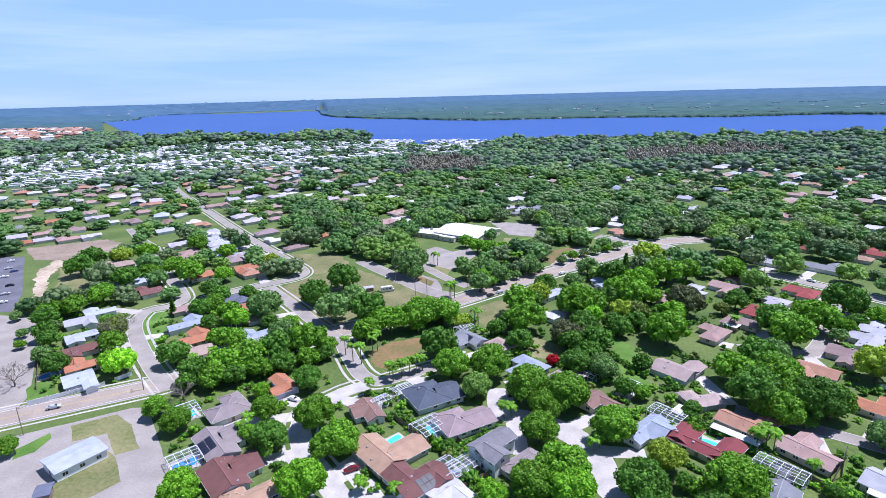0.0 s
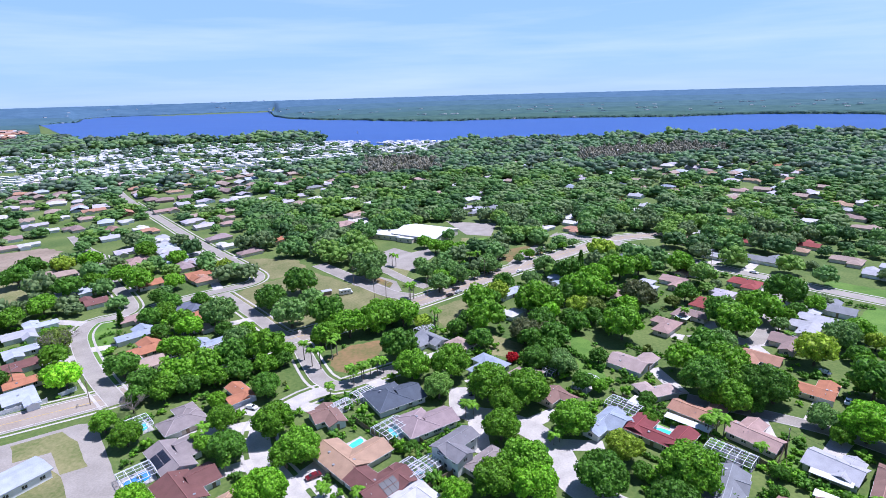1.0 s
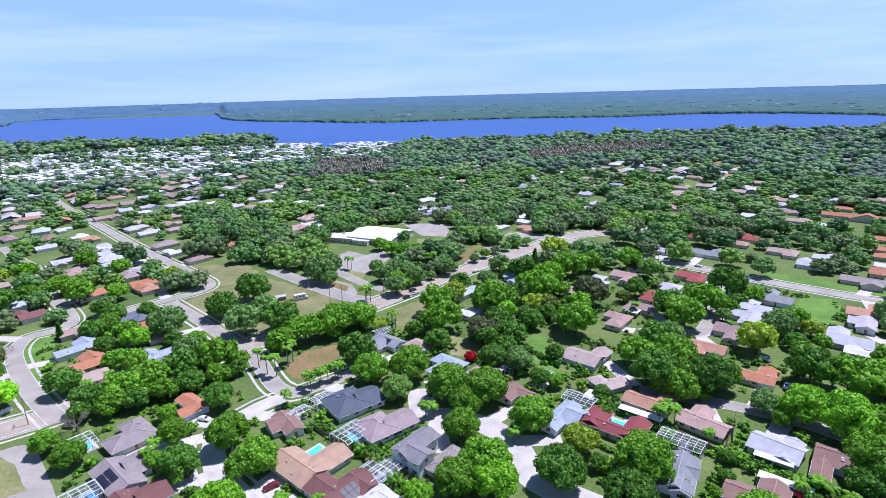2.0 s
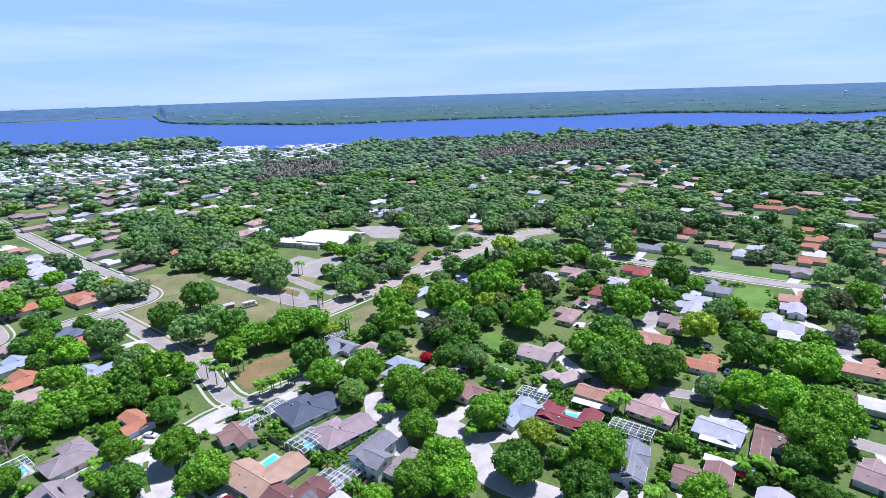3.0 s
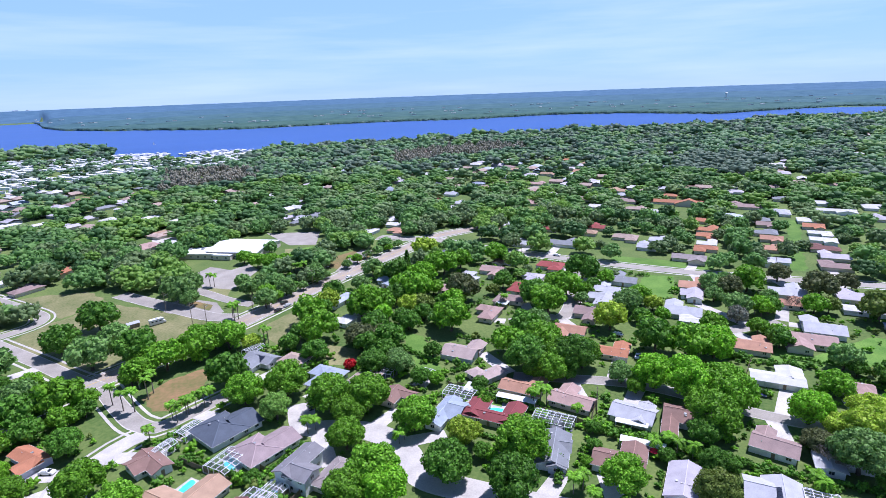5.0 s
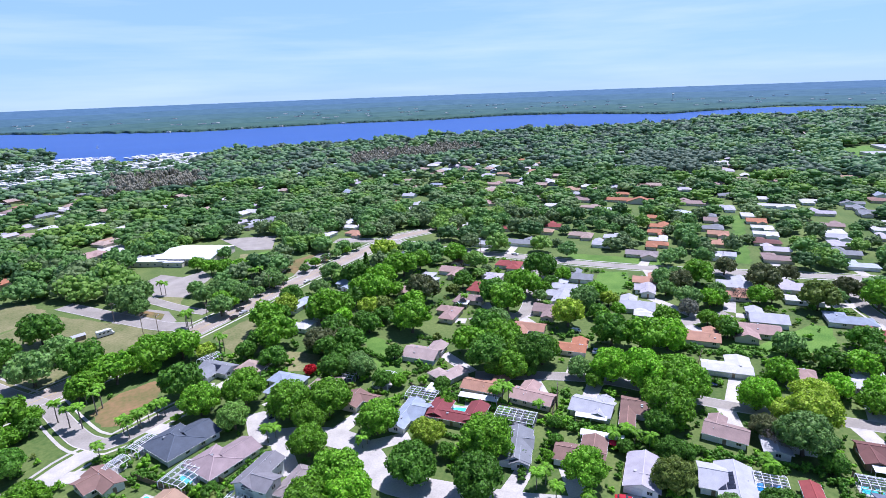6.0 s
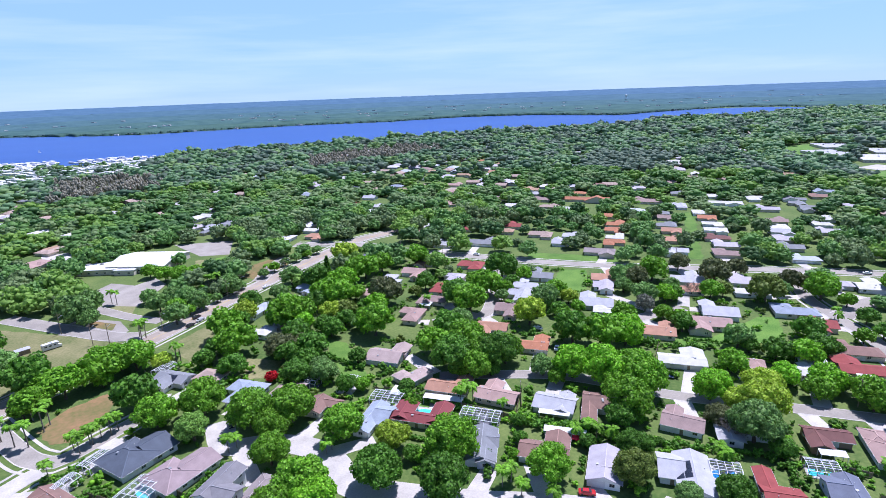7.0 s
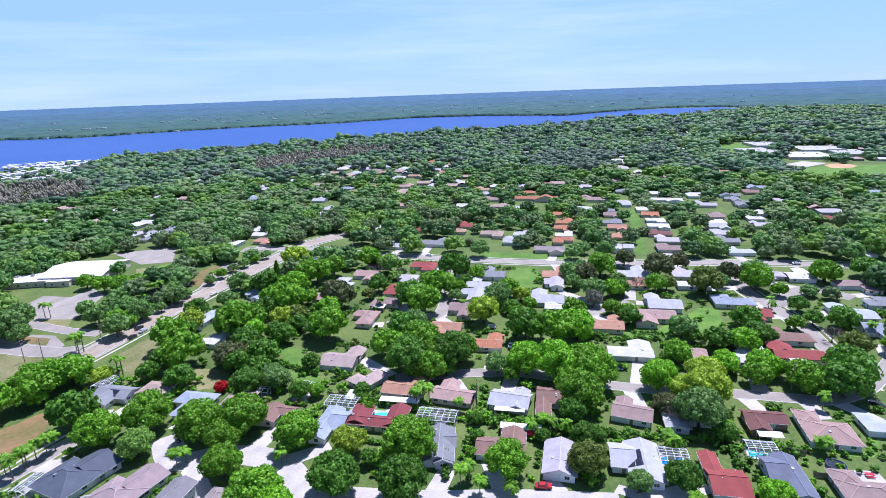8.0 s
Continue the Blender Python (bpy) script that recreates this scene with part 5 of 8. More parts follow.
def trunk_solid(seed, bare=False):
    rng = random.Random(seed)
    s = Solid()
    s.tube([(0, 0, -0.02), (0.02, 0.01, 0.25), (0.0, 0.03, 0.55), (0.03, 0.0, 0.95)], [0.075, 0.055, 0.045, 0.02], 8)
    for k in range(6):
        a = k * 1.05 + rng.uniform(-0.3, 0.3)
        q = rng.uniform(0.4, 0.65)
        z = rng.uniform(0.28, 0.5)
        s.tube([(0.01, 0.02, z), (math.cos(a) * q * 0.5, math.sin(a) * q * 0.5, z + 0.28), (math.cos(a) * q, math.sin(a) * q, z + 0.45 + rng.uniform(0, 0.2))], [0.035, 0.024, 0.01], 5)
    return s


CROWNS, TRUNKS = {}, {}


def crown_mesh(detail, variant, key):
    tag = (detail, variant, key)
    if tag not in CROWNS:
        base = (detail, variant, None)
        if base not in CROWNS:
            spec = {"near": (44, 3100, 0.048, 1), "mid": (26, 900, 0.082, 1)}[detail]
            CROWNS[base] = crown_arrays(40 + variant * 7 + len(detail), spec[0], spec[1], spec[2], spec[3])
        CROWNS[tag] = big_mesh("crown", *CROWNS[base], LEAVES[key])
    return CROWNS[tag]


def tree(x, y, dia, key, detail="mid", tall=1.0):
    rng = random.Random(int(x * 91 + y * 57))
    v = rng.randrange(6 if detail == "near" else 5)
    r = dia / 2
    name = "flowering_tree" if key == "red" else "broadleaf_tree"
    size = "small" if dia < 7 else "large" if dia > 14 else "mature"
    ob = thing(name, pose(x, y, 0, 0, 0, rng.uniform(0, 360)) @ Matrix.Diagonal((r, r, r * tall, 1)), f"{size} {LEAF_WORDS[key]} tree with a dense lumpy crown", "tree", "trees of the suburb")
    if v not in TRUNKS:
        TRUNKS[v] = trunk_solid(v).mesh("trunk", BARK, True)
    part("trunk", TRUNKS[v], ob)
    part("crown", crown_mesh(detail, v, key), ob)
    take_disc(x, y, r * 0.9)
    return ob


def frond_arrays(seed, fronds, length):
    rng = random.Random(seed)
    verts, faces = [], []
    for k in range(fronds):
        a = k * 2.4 + rng.uniform(-0.2, 0.2)
        up = rng.uniform(-0.5, 1.0)
        ln = length * rng.uniform(0.85, 1.1)
        ca, sa = math.cos(a), math.sin(a)
        rows = 7
        pts = []
        for i in range(rows + 1):
            t = i / rows
            pts.append((t * ln * (1 - 0.18 * t), up * t * ln * 0.75 - t * t * ln * 0.5))
        for i in range(rows):
            (r0, z0), (r1, z1) = pts[i], pts[i + 1]
            w0 = 0.20 * math.sin(math.pi * min(0.98, 0.12 + 0.86 * i / rows)) + 0.05
            for side in (-1, 1):
                b = len(verts)
                verts += [(ca * r0, sa * r0, z0), (ca * r1, sa * r1, z1),
                          (ca * (r1 + 0.10) - sa * w0 * side, sa * (r1 + 0.10) + ca * w0 * side, z1 - 0.10), (ca * (r0 + 0.10) - sa * w0 * side, sa * (r0 + 0.10) + ca * w0 * side, z0 - 0.10)]
                faces.append((b, b + 1, b + 2, b + 3))
    return verts, faces


PALMS = {}


def palm(x, y, h=7.0, length=2.5):
    rng = random.Random(int(x * 71 + y * 13))
    v = rng.randrange(3)
    if v not in PALMS:
        fv, ff = frond_arrays(v + 5, 20, 1.0)
        PALMS[v] = (mesh("fronds", fv, ff, LEAVES["g"]), Solid().tube([(0, 0, -0.1), (0.01, 0.015, 0.4), (0.0, 0.03, 0.8), (0, 0, 1.0)], [0.03, 0.022, 0.02, 0.022], 8).mesh("trunk", PALM_BARK, True))
    ob = thing("palm_tree", pose(x, y, 0, 0, 0, rng.uniform(0, 360)), "slender palm tree with a crown of arching fronds", "palm", "palm trees")
    part("trunk", PALMS[v][1], ob, "grey palm trunk", Matrix.Diagonal((h, h, h, 1)))
    part("fronds", PALMS[v][0], ob, "green palm fronds", Matrix.Translation((0, 0, h)) @ Matrix.Diagonal((length, length, length, 1)))
    return ob


tree(-101.2, 165.1, 9.9, "g", "near")
tree(-90.2, 156.5, 11.2, "g", "near")
tree(-73.8, 123.5, 11.9, "b", "near")
tree(-138.1, 145.8, 7.8, "g", "near")
tree(-130.5, 195.7, 14.4, "lime")
tree(-44.5, 156.1, 15.0, "g", "near")
tree(-33.8, 142.3, 14.5, "g", "near")
tree(-37.7, 140.2, 11.4, "g", "near")
tree(-40.3, 124.0, 15.1, "b", "near")
tree(-62.3, 162.2, 11.0, "g", "near")
tree(-68.6, 176.2, 8.0, "b", "near")
tree(-55.9, 144.9, 13.2, "d", "near")
tree(-64.6, 150.7, 7.4, "g", "near")
tree(-52.5, 181.6, 12.4, "d", "near")
tree(-97.4, 188.1, 13.4, "d")
tree(-88.4, 193.0, 15.2, "g")
tree(-80.2, 198.3, 15.9, "g")
tree(-70.8, 204.7, 16.6, "d")
tree(-59.1, 209.5, 18.2, "g")
tree(-51.6, 209.7, 9.7, "g")
tree(-88.6, 184.7, 11.5, "g")
tree(-81.4, 191.3, 11.1, "g")
tree(27.1, 169.0, 17.7, "g", "near")
tree(39.3, 164.5, 17.1, "g", "near")
tree(31.4, 159.7, 12.8, "g", "near")
tree(27.3, 146.4, 13.0, "g", "near")
tree(9.7, 172.9, 12.4, "l", "near")
tree(0.9, 187.6, 15.4, "g", "near")
tree(15.0, 186.7, 17.0, "g", "near")
tree(-4.5, 203.7, 17.5, "d")
tree(49.6, 146.0, 15.0, "g", "near")
tree(30.0, 126.5, 16.4, "g", "near")
tree(20.7, 122.5, 13.6, "g", "near")
tree(31.0, 119.4, 14.2, "b", "near")
tree(50.1, 120.6, 15.2, "d", "near")
tree(10.2, 120.3, 9.2, "b", "near")
tree(-0.5, 144.3, 4.5, "d", "near")
tree(103.0, 178.8, 15.9, "g")
tree(103.0, 162.3, 17.3, "d", "near")
tree(113.4, 157.2, 17.4, "g", "near")
tree(122.7, 155.5, 15.8, "g", "near")
tree(-35.9, 222.2, 13.8, "g")
tree(-26.5, 228.8, 16.7, "g")
tree(-15.2, 233.0, 17.1, "g")
tree(-2.2, 238.3, 16.4, "g")
tree(-34.1, 238.0, 11.8, "g")
tree(-9.0, 245.2, 13.6, "g")
tree(-70.0, 267.8, 16.5, "d")
tree(-57.9, 287.9, 19.5, "d")
tree(-55.0, 243.6, 19.5, "o")
tree(-48.9, 264.7, 14.3, "o")
tree(-38.0, 242.6, 19.1, "d")
tree(-24.0, 311.3, 19.5, "o")
tree(-89.3, 249.4, 18.7, "o")
tree(-73.0, 220.6, 14.6, "o")
tree(-65.5, 212.0, 9.2, "g")
tree(34.7, 247.7, 18.9, "g")
tree(34.5, 226.9, 18.0, "g")
tree(61.7, 246.0, 19.5, "g")
tree(17.7, 279.7, 14.0, "o")
tree(12.5, 302.1, 13.8, "o")
tree(29.9, 295.0, 13.4, "o")
tree(49.3, 306.6, 13.1, "o")
tree(90.7, 256.0, 19.5, "g")
tree(80.8, 255.4, 13.4, "d")
tree(81.4, 239.1, 12.5, "y")
tree(21.5, 223.5, 10.5, "d")
tree(29.6, 209.3, 11.7, "d")
tree(60.6, 206.4, 14.7, "d")
tree(49.7, 212.5, 14.4, "br")
tree(73.7, 226.5, 11.0, "d")
tree(48.4, 188.5, 12.9, "d", "near")
tree(57.7, 183.6, 12.0, "o", "near")
tree(55.5, 199.4, 10.9, "d")
tree(125.8, 325.4, 15.6, "y")
tree(116.6, 287.4, 17.9, "g")
tree(81.9, 303.9, 13.3, "o")
tree(52.9, 279.7, 12.0, "d")
tree(60.4, 132.0, 12.2, "y", "near")
tree(73.1, 117.9, 18.1, "g", "near")
tree(49.3, 119.4, 14.7, "d", "near")
tree(62.6, 105.8, 16.6, "d", "near")
tree(90.2, 95.3, 13.5, "g", "near")
tree(108.0, 80.7, 13.0, "ol", "near")
tree(133.2, 103.5, 16.9, "g", "near")
tree(147.5, 109.7, 17.9, "g", "near")
tree(125.8, 100.8, 10.7, "d", "near")
tree(118.2, 90.0, 9.9, "d", "near")
tree(113.1, 67.9, 8.1, "o", "near")
tree(166.2, 78.4, 17.6, "y", "near")
tree(161.7, 83.6, 12.1, "y", "near")
tree(191.9, 73.2, 10.6, "g")
tree(152.2, 72.7, 17.2, "o", "near")
tree(150.8, 83.2, 10.1, "br", "near")
tree(151.3, 64.0, 8.5, "d", "near")
tree(122.7, 61.1, 10.8, "d", "near")
tree(133.8, 42.5, 10.7, "b", "near")
tree(198.9, 59.7, 12.9, "g")
tree(203.4, 71.8, 8.6, "l")
tree(205.5, 50.5, 16.6, "d")
tree(162.8, 93.8, 15.1, "b", "near")
tree(91.6, 210.2, 19.5, "g")
tree(112.1, 241.3, 19.5, "br")
tree(116.4, 186.9, 17.1, "d")
tree(118.1, 176.7, 15.3, "g")
tree(101.5, 161.5, 19.5, "d", "near")
tree(116.8, 154.1, 19.5, "d", "near")
tree(105.8, 152.8, 14.9, "g", "near")
tree(140.8, 217.4, 18.7, "d")
tree(140.4, 205.0, 19.5, "g")
tree(139.6, 247.8, 12.2, "d")
tree(156.3, 152.5, 19.2, "d")
tree(162.6, 143.0, 19.5, "g")
tree(173.3, 138.6, 16.9, "b")
tree(135.8, 131.8, 17.3, "b", "near")
tree(141.2, 121.8, 19.5, "b", "near")
tree(148.9, 115.1, 18.5, "g", "near")
tree(137.2, 112.2, 13.6, "g", "near")
tree(127.9, 139.6, 10.8, "o", "near")
tree(154.8, 178.3, 17.3, "y")
tree(175.3, 190.2, 14.7, "o")
tree(187.0, 186.0, 10.3, "y")
tree(216.9, 163.6, 14.4, "o")
tree(233.8, 182.0, 14.5, "br")
tree(247.1, 183.1, 18.5, "g")
tree(273.5, 185.6, 13.5, "br")
tree(268.4, 160.2, 18.1, "br")
tree(209.8, 157.9, 10.2, "gr")
tree(230.7, 158.5, 11.7, "d")
tree(248.3, 149.0, 12.6, "g")
tree(263.5, 130.2, 18.6, "ol")
tree(292.1, 131.9, 13.5, "br")
tree(288.0, 116.2, 17.6, "g")
tree(287.0, 104.6, 9.5, "g")
tree(238.1, 98.1, 12.9, "d")
tree(209.2, 96.3, 12.2, "d")
tree(230.7, 85.8, 7.9, "d")
tree(273.0, 91.0, 10.0, "d")
tree(261.4, 80.3, 9.3, "d")
tree(265.8, 70.9, 13.4, "d")
tree(324.4, 97.5, 16.0, "g")
tree(349.0, 87.7, 14.3, "d")
tree(289.9, 160.8, 12.7, "br")
tree(186.2, 100.0, 12.0, "g")
tree(200.8, 74.8, 12.3, "b")
tree(202.8, 62.6, 12.9, "g")
tree(215.7, 52.9, 18.2, "d")
tree(192.5, 84.6, 11.0, "b")
tree(178.5, 84.7, 14.3, "y", "near")
tree(185.5, 238.2, 19.5, "d")
tree(161.8, 220.5, 18.0, "g")
tree(99.6, 119.7, 5.5, "d", "near")
tree(162.2, 272.4, 15.6, "l")
tree(158.1, 288.9, 17.4, "g")
tree(122.2, 322.1, 18.8, "y")
tree(120.6, 285.2, 18.9, "g")
tree(133.6, 290.0, 16.5, "g")
tree(101.0, 270.9, 19.1, "b")
tree(91.3, 286.7, 17.5, "d")
tree(86.3, 257.5, 13.4, "g")
tree(68.0, 244.9, 17.1, "g")
tree(58.7, 244.1, 14.1, "g")
tree(78.2, 156.6, 5.1, "d", "near")
tree(76.0, 148.5, 5.7, "g", "near")
tree(74.8, 220.8, 11.8, "d")
tree(9.1, 320.7, 10.7, "o")
tree(19.9, 315.7, 11.1, "o")
tree(28.1, 314.6, 9.5, "o")
tree(50.2, 319.5, 11.0, "o")
tree(57.4, 349.1, 13.2, "o")
tree(35.6, 344.7, 13.2, "b")
tree(28.2, 349.1, 13.0, "g")
tree(20.6, 356.5, 12.8, "g")
tree(13.4, 370.1, 11.8, "g")
tree(-18.4, 322.8, 16.9, "o")
tree(-18.6, 303.6, 11.6, "o")
tree(-15.4, 254.3, 10.0, "g")
tree(-7.8, 241.6, 10.3, "g")
tree(-20.8, 243.0, 9.2, "g")
tree(-14.3, 230.4, 8.5, "g")
tree(-2.8, 249.4, 9.9, "g")
tree(-38.4, 221.2, 9.8, "g")
tree(-177.5, 375.7, 16.0, "g")
tree(-149.2, 354.4, 14.0, "g")
tree(-112.8, 335.1, 11.6, "y")
tree(-203.2, 355.5, 16.5, "b")
tree(-217.6, 350.0, 14.7, "y")
tree(-152.7, 307.2, 17.9, "g")
tree(-168.5, 322.6, 15.4, "g")
tree(-133.0, 307.5, 12.3, "b")
tree(-121.4, 273.6, 12.1, "d")
tree(-131.8, 284.1, 11.3, "d")
tree(-201.1, 257.4, 12.5, "g")
tree(-191.2, 260.1, 13.9, "g")
tree(-196.4, 246.7, 12.8, "d")
tree(-184.9, 230.4, 12.0, "d")
tree(-178.1, 222.4, 10.5, "d")
tree(-185.4, 274.8, 15.0, "g")
tree(-187.9, 301.0, 16.6, "d")
tree(-180.8, 315.5, 13.0, "g")
tree(-229.9, 325.2, 17.2, "d")
tree(-231.9, 342.8, 18.3, "d")
tree(-198.3, 233.5, 6.0, "o")
tree(-190.6, 221.6, 5.7, "g")
tree(-217.1, 254.3, 6.4, "o")
tree(101.4, 156.6, 9.4, "g", "near")
tree(111.8, 150.7, 7.8, "d", "near")
tree(127.8, 131.8, 8.3, "g", "near")
tree(62.9, 124.2, 6.5, "d", "near")
tree(64.5, 122.0, 5.3, "g", "near")
tree(40.9, 196.0, 5.7, "red", "near")
tree(-98.3, 182.2, 9.2, "d")
tree(-89.7, 183.1, 9.8, "g")
tree(-81.8, 186.4, 10.6, "d")
tree(-74.0, 191.1, 11.0, "g")
tree(-65.5, 194.9, 11.4, "d")
tree(-56.8, 198.8, 10.9, "g")
tree(-51.2, 204.2, 8.1, "d")
tree(325.9, 98.5, 14.6, "g")
tree(134.7, 71.2, 5.4, "g", "near")
tree(122.2, 88.0, 6.6, "d", "near")
tree(94.5, 112.4, 5.3, "d", "near")
tree(88.1, 107.5, 4.4, "g", "near")
tree(109.4, 99.2, 6.1, "d", "near")
tree(74.1, 190.0, 8.6, "d")
tree(61.8, 172.3, 8.9, "d", "near")
tree(58.2, 190.4, 10.1, "o", "near")
tree(50.7, 206.5, 12.2, "d")
tree(59.6, 213.3, 10.8, "br")
tree(67.0, 169.5, 7.1, "g", "near")
tree(79.5, 158.7, 7.2, "d", "near")
tree(17.6, 283.1, 6.5, "o")
tree(24.9, 288.9, 7.5, "g")
tree(32.1, 293.7, 8.5, "o")
tree(39.9, 299.6, 7.0, "o")
tree(49.2, 307.4, 8.0, "g")
tree(55.6, 313.0, 6.5, "o")
tree(71.7, 326.1, 7.5, "o")
tree(80.2, 333.5, 8.5, "g")
tree(89.4, 341.5, 7.0, "o")
tree(98.0, 346.2, 8.0, "o")
tree(107.0, 351.1, 6.5, "g")
tree(115.4, 355.5, 7.5, "o")
palm(-29.3, 177.4, 6.0)
palm(-23.2, 189.6, 6.0)
palm(-18.9, 190.3, 6.5)
palm(-15.7, 192.3, 6.0)
palm(-10.7, 194.3, 6.0)
palm(-43.6, 209.1, 8.0)
palm(-39.5, 202.8, 8.0)
palm(-35.7, 200.2, 9.0)
palm(-32.0, 207.5, 9.0)
palm(-30.5, 211.6, 9.0)
palm(-35.8, 218.4, 9.0)
palm(17.7, 159.5, 6.0)
palm(20.3, 160.7, 5.0)
palm(44.8, 142.9, 5.0)
palm(42.7, 141.6, 4.5)
palm(90.9, 140.3, 7.0)
palm(94.1, 142.9, 7.0)
palm(90.8, 141.7, 6.0)
palm(124.9, 186.8, 6.0)
palm(1.5, 270.5, 9.0)
palm(3.4, 272.0, 9.0)
palm(1.0, 274.6, 8.0)
palm(12.1, 235.1, 9.0)
palm(13.8, 236.3, 8.0)
palm(-8.4, 332.6, 8.0)
palm(-6.2, 330.1, 8.0)
palm(-25.1, 126.4, 4.0)
palm(-97.7, 205.7, 6.0)
palm(-103.5, 200.1, 6.0)
palm(0.2, 233.1, 5.0)
palm(-66.4, 156.8, 6.0)
palm(-67.0, 152.3, 6.0)
palm(-55.2, 140.6, 5.0)
palm(-53.8, 144.6, 5.0)
palm(-15.5, 123.9, 4.0)
palm(100.2, 128.8, 5.0)
palm(74.5, 330.1, 7.0)
palm(40.2, 326.8, 8.0)
palm(42.6, 326.6, 8.0)
palm(45.7, 328.7, 8.0)
palm(167.2, 43.0, 5.0)
palm(167.4, 44.5, 4.0)
palm(77.8, 100.2, 6.0)
palm(81.0, 100.4, 6.0)
palm(79.8, 94.3, 5.0)
palm(85.8, 88.5, 4.0)
palm(192.2, 52.3, 6.0)
palm(268.4, 101.4, 6.0)
palm(264.4, 98.5, 5.0)
palm(267.3, 60.8, 6.0)
palm(235.0, 93.0, 5.0)
palm(136.3, 74.0, 5.0)
palm(135.2, 71.5, 5.0)
palm(158.4, 197.5, 5.0)
palm(127.7, 225.6, 6.0)
palm(114.3, 103.7, 5.0)
palm(115.2, 100.9, 5.0)
palm(117.5, 97.1, 5.0)
palm(109.4, 103.9, 5.0)
palm(186.7, 190.6, 6.0)
palm(225.1, 166.6, 6.0)
palm(225.0, 161.2, 6.0)
palm(95.3, 139.3, 7.0)
palm(94.5, 141.5, 7.0)
palm(-21.5, 186.2, 7.0)
palm(-18.1, 189.8, 7.0)
palm(-12.9, 192.2, 7.0)
palm(118.9, 55.4, 4.0)
# ---- woods that nobody could count ----
GREEN_WOOD = [(-195.7, 606.5), (-59.0, 643.6), (-22.2, 786.3), (209.5, 745.5), (231.0, 565.8), (186.2, 428.5), (95.4, 427.4), (41.4, 432.8), (-13.8, 438.2), (-57.6, 353.0), (-91.9, 369.7), (-129.1, 450.3)]
for _x, _y, _a, _w, _d in [(16, 402, -35, 45, 40), (-9, 398, -25, 31, 24), (7, 382, -34, 20, 17), (-113, 141, 54, 22, 18), (-112, 126, 23, 11, 13), (873, 370, -34, 52, 79), (858, 306, -53, 62, 69), (949, 322, -55, 66, 66), (974, 407, -46, 59, 71), (921, 274, -53, 45, 66), (1095, 475, -59, 22, 58), (-2409, 3304, -26, 233, 253), (-1640, 2251, 23, 51, 226)]:
    take_rect(_x, _y, _a, _w, _d)
    open_front(_x, _y, _w * 0.8)
for _x, _y in ((511, 1141), (283, 1214)):
    take_disc(_x, _y, 16)
    open_front(_x, _y, 30)
HOME_PARK = [(-571.2, 659.0), (-917.9, 1079.3), (-812.5, 1189.4), (-690.1, 1283.1), (-515.8, 1382.8), (-304.2, 1319.9), (-170.3, 1326.9), (68.5, 1257.4), (114.2, 1202.9), (57.5, 992.2), (13.1, 934.2), (-36.6, 936.4), (-61.6, 937.4), (-131.0, 892.1), (-192.9, 826.1), (-253.8, 763.8), (-379.5, 749.5), (-444.4, 740.1), (-478.1, 686.0)]
SUBURB_A = [(-367.4, 401.5), (-586.9, 661.2), (-353.6, 711.2), (-221.5, 668.5), (-103.8, 385.6), (-217.7, 380.7)]
SUBURB_D = [(-403.5, 844.6), (-105.4, 801.5), (-63.5, 696.8), (-91.9, 591.8), (-188.0, 581.4), (-203.9, 524.1), (-306.7, 648.1)]
SUBURB_B = [(200.4, 272.1), (314.3, 379.9), (493.3, 309.9), (538.4, 216.6), (485.7, 168.6), (345.6, 134.4)]
SUBURB_C = [(216.8, 567.7), (349.7, 746.7), (548.2, 702.9), (419.2, 538.6), (315.2, 484.9)]
BARE_STAND_A = [(-50.9, 709.2), (-4.5, 723.3), (52.3, 745.9), (65.2, 847.2), (-0.8, 883.4), (-58.2, 888.0)]
BARE_STAND_B = [(249.9, 780.9), (364.6, 789.9), (499.7, 814.1), (564.7, 921.0), (446.4, 967.4), (316.7, 937.8)]
PINK_ESTATE = [(-1321.8, 1619.2), (-1163.4, 1572.4), (-1138.2, 1642.1), (-1162.6, 1829.3), (-1372.3, 2165.4), (-1645.4, 2237.9), (-1814.5, 2235.3)]
PINE_STAND = [(511.6, 501.8), (661.9, 611.7), (737.8, 506.5), (563.9, 401.2)]


def within(points, x, y):
    return bool(inside(points, np.array(x), np.array(y)))


def zone_of(x, y):
    """How much of the ground the crowns cover, and their tint."""
    if within(HOME_PARK, x, y):
        return 0.33 + 0.35 * noise.noise((x * 0.009, y * 0.009, 2)), "mixed"
    if within(BARE_STAND_A, x, y) or within(BARE_STAND_B, x, y):
        return 1.0, "brown"
    if within(PINE_STAND, x, y):
        return 0.95, "olive"
    if within(SUBURB_A, x, y):
        return 0.36, "mixed"
    if within(SUBURB_C, x, y) or within(SUBURB_D, x, y):
        return 0.48, "mixed"
    if within(SUBURB_B, x, y):
        return 0.70, "mixed"
    if math.hypot(x, y) < 330:
        return 0.55, "mixed"
    return 0.82, "mixed"


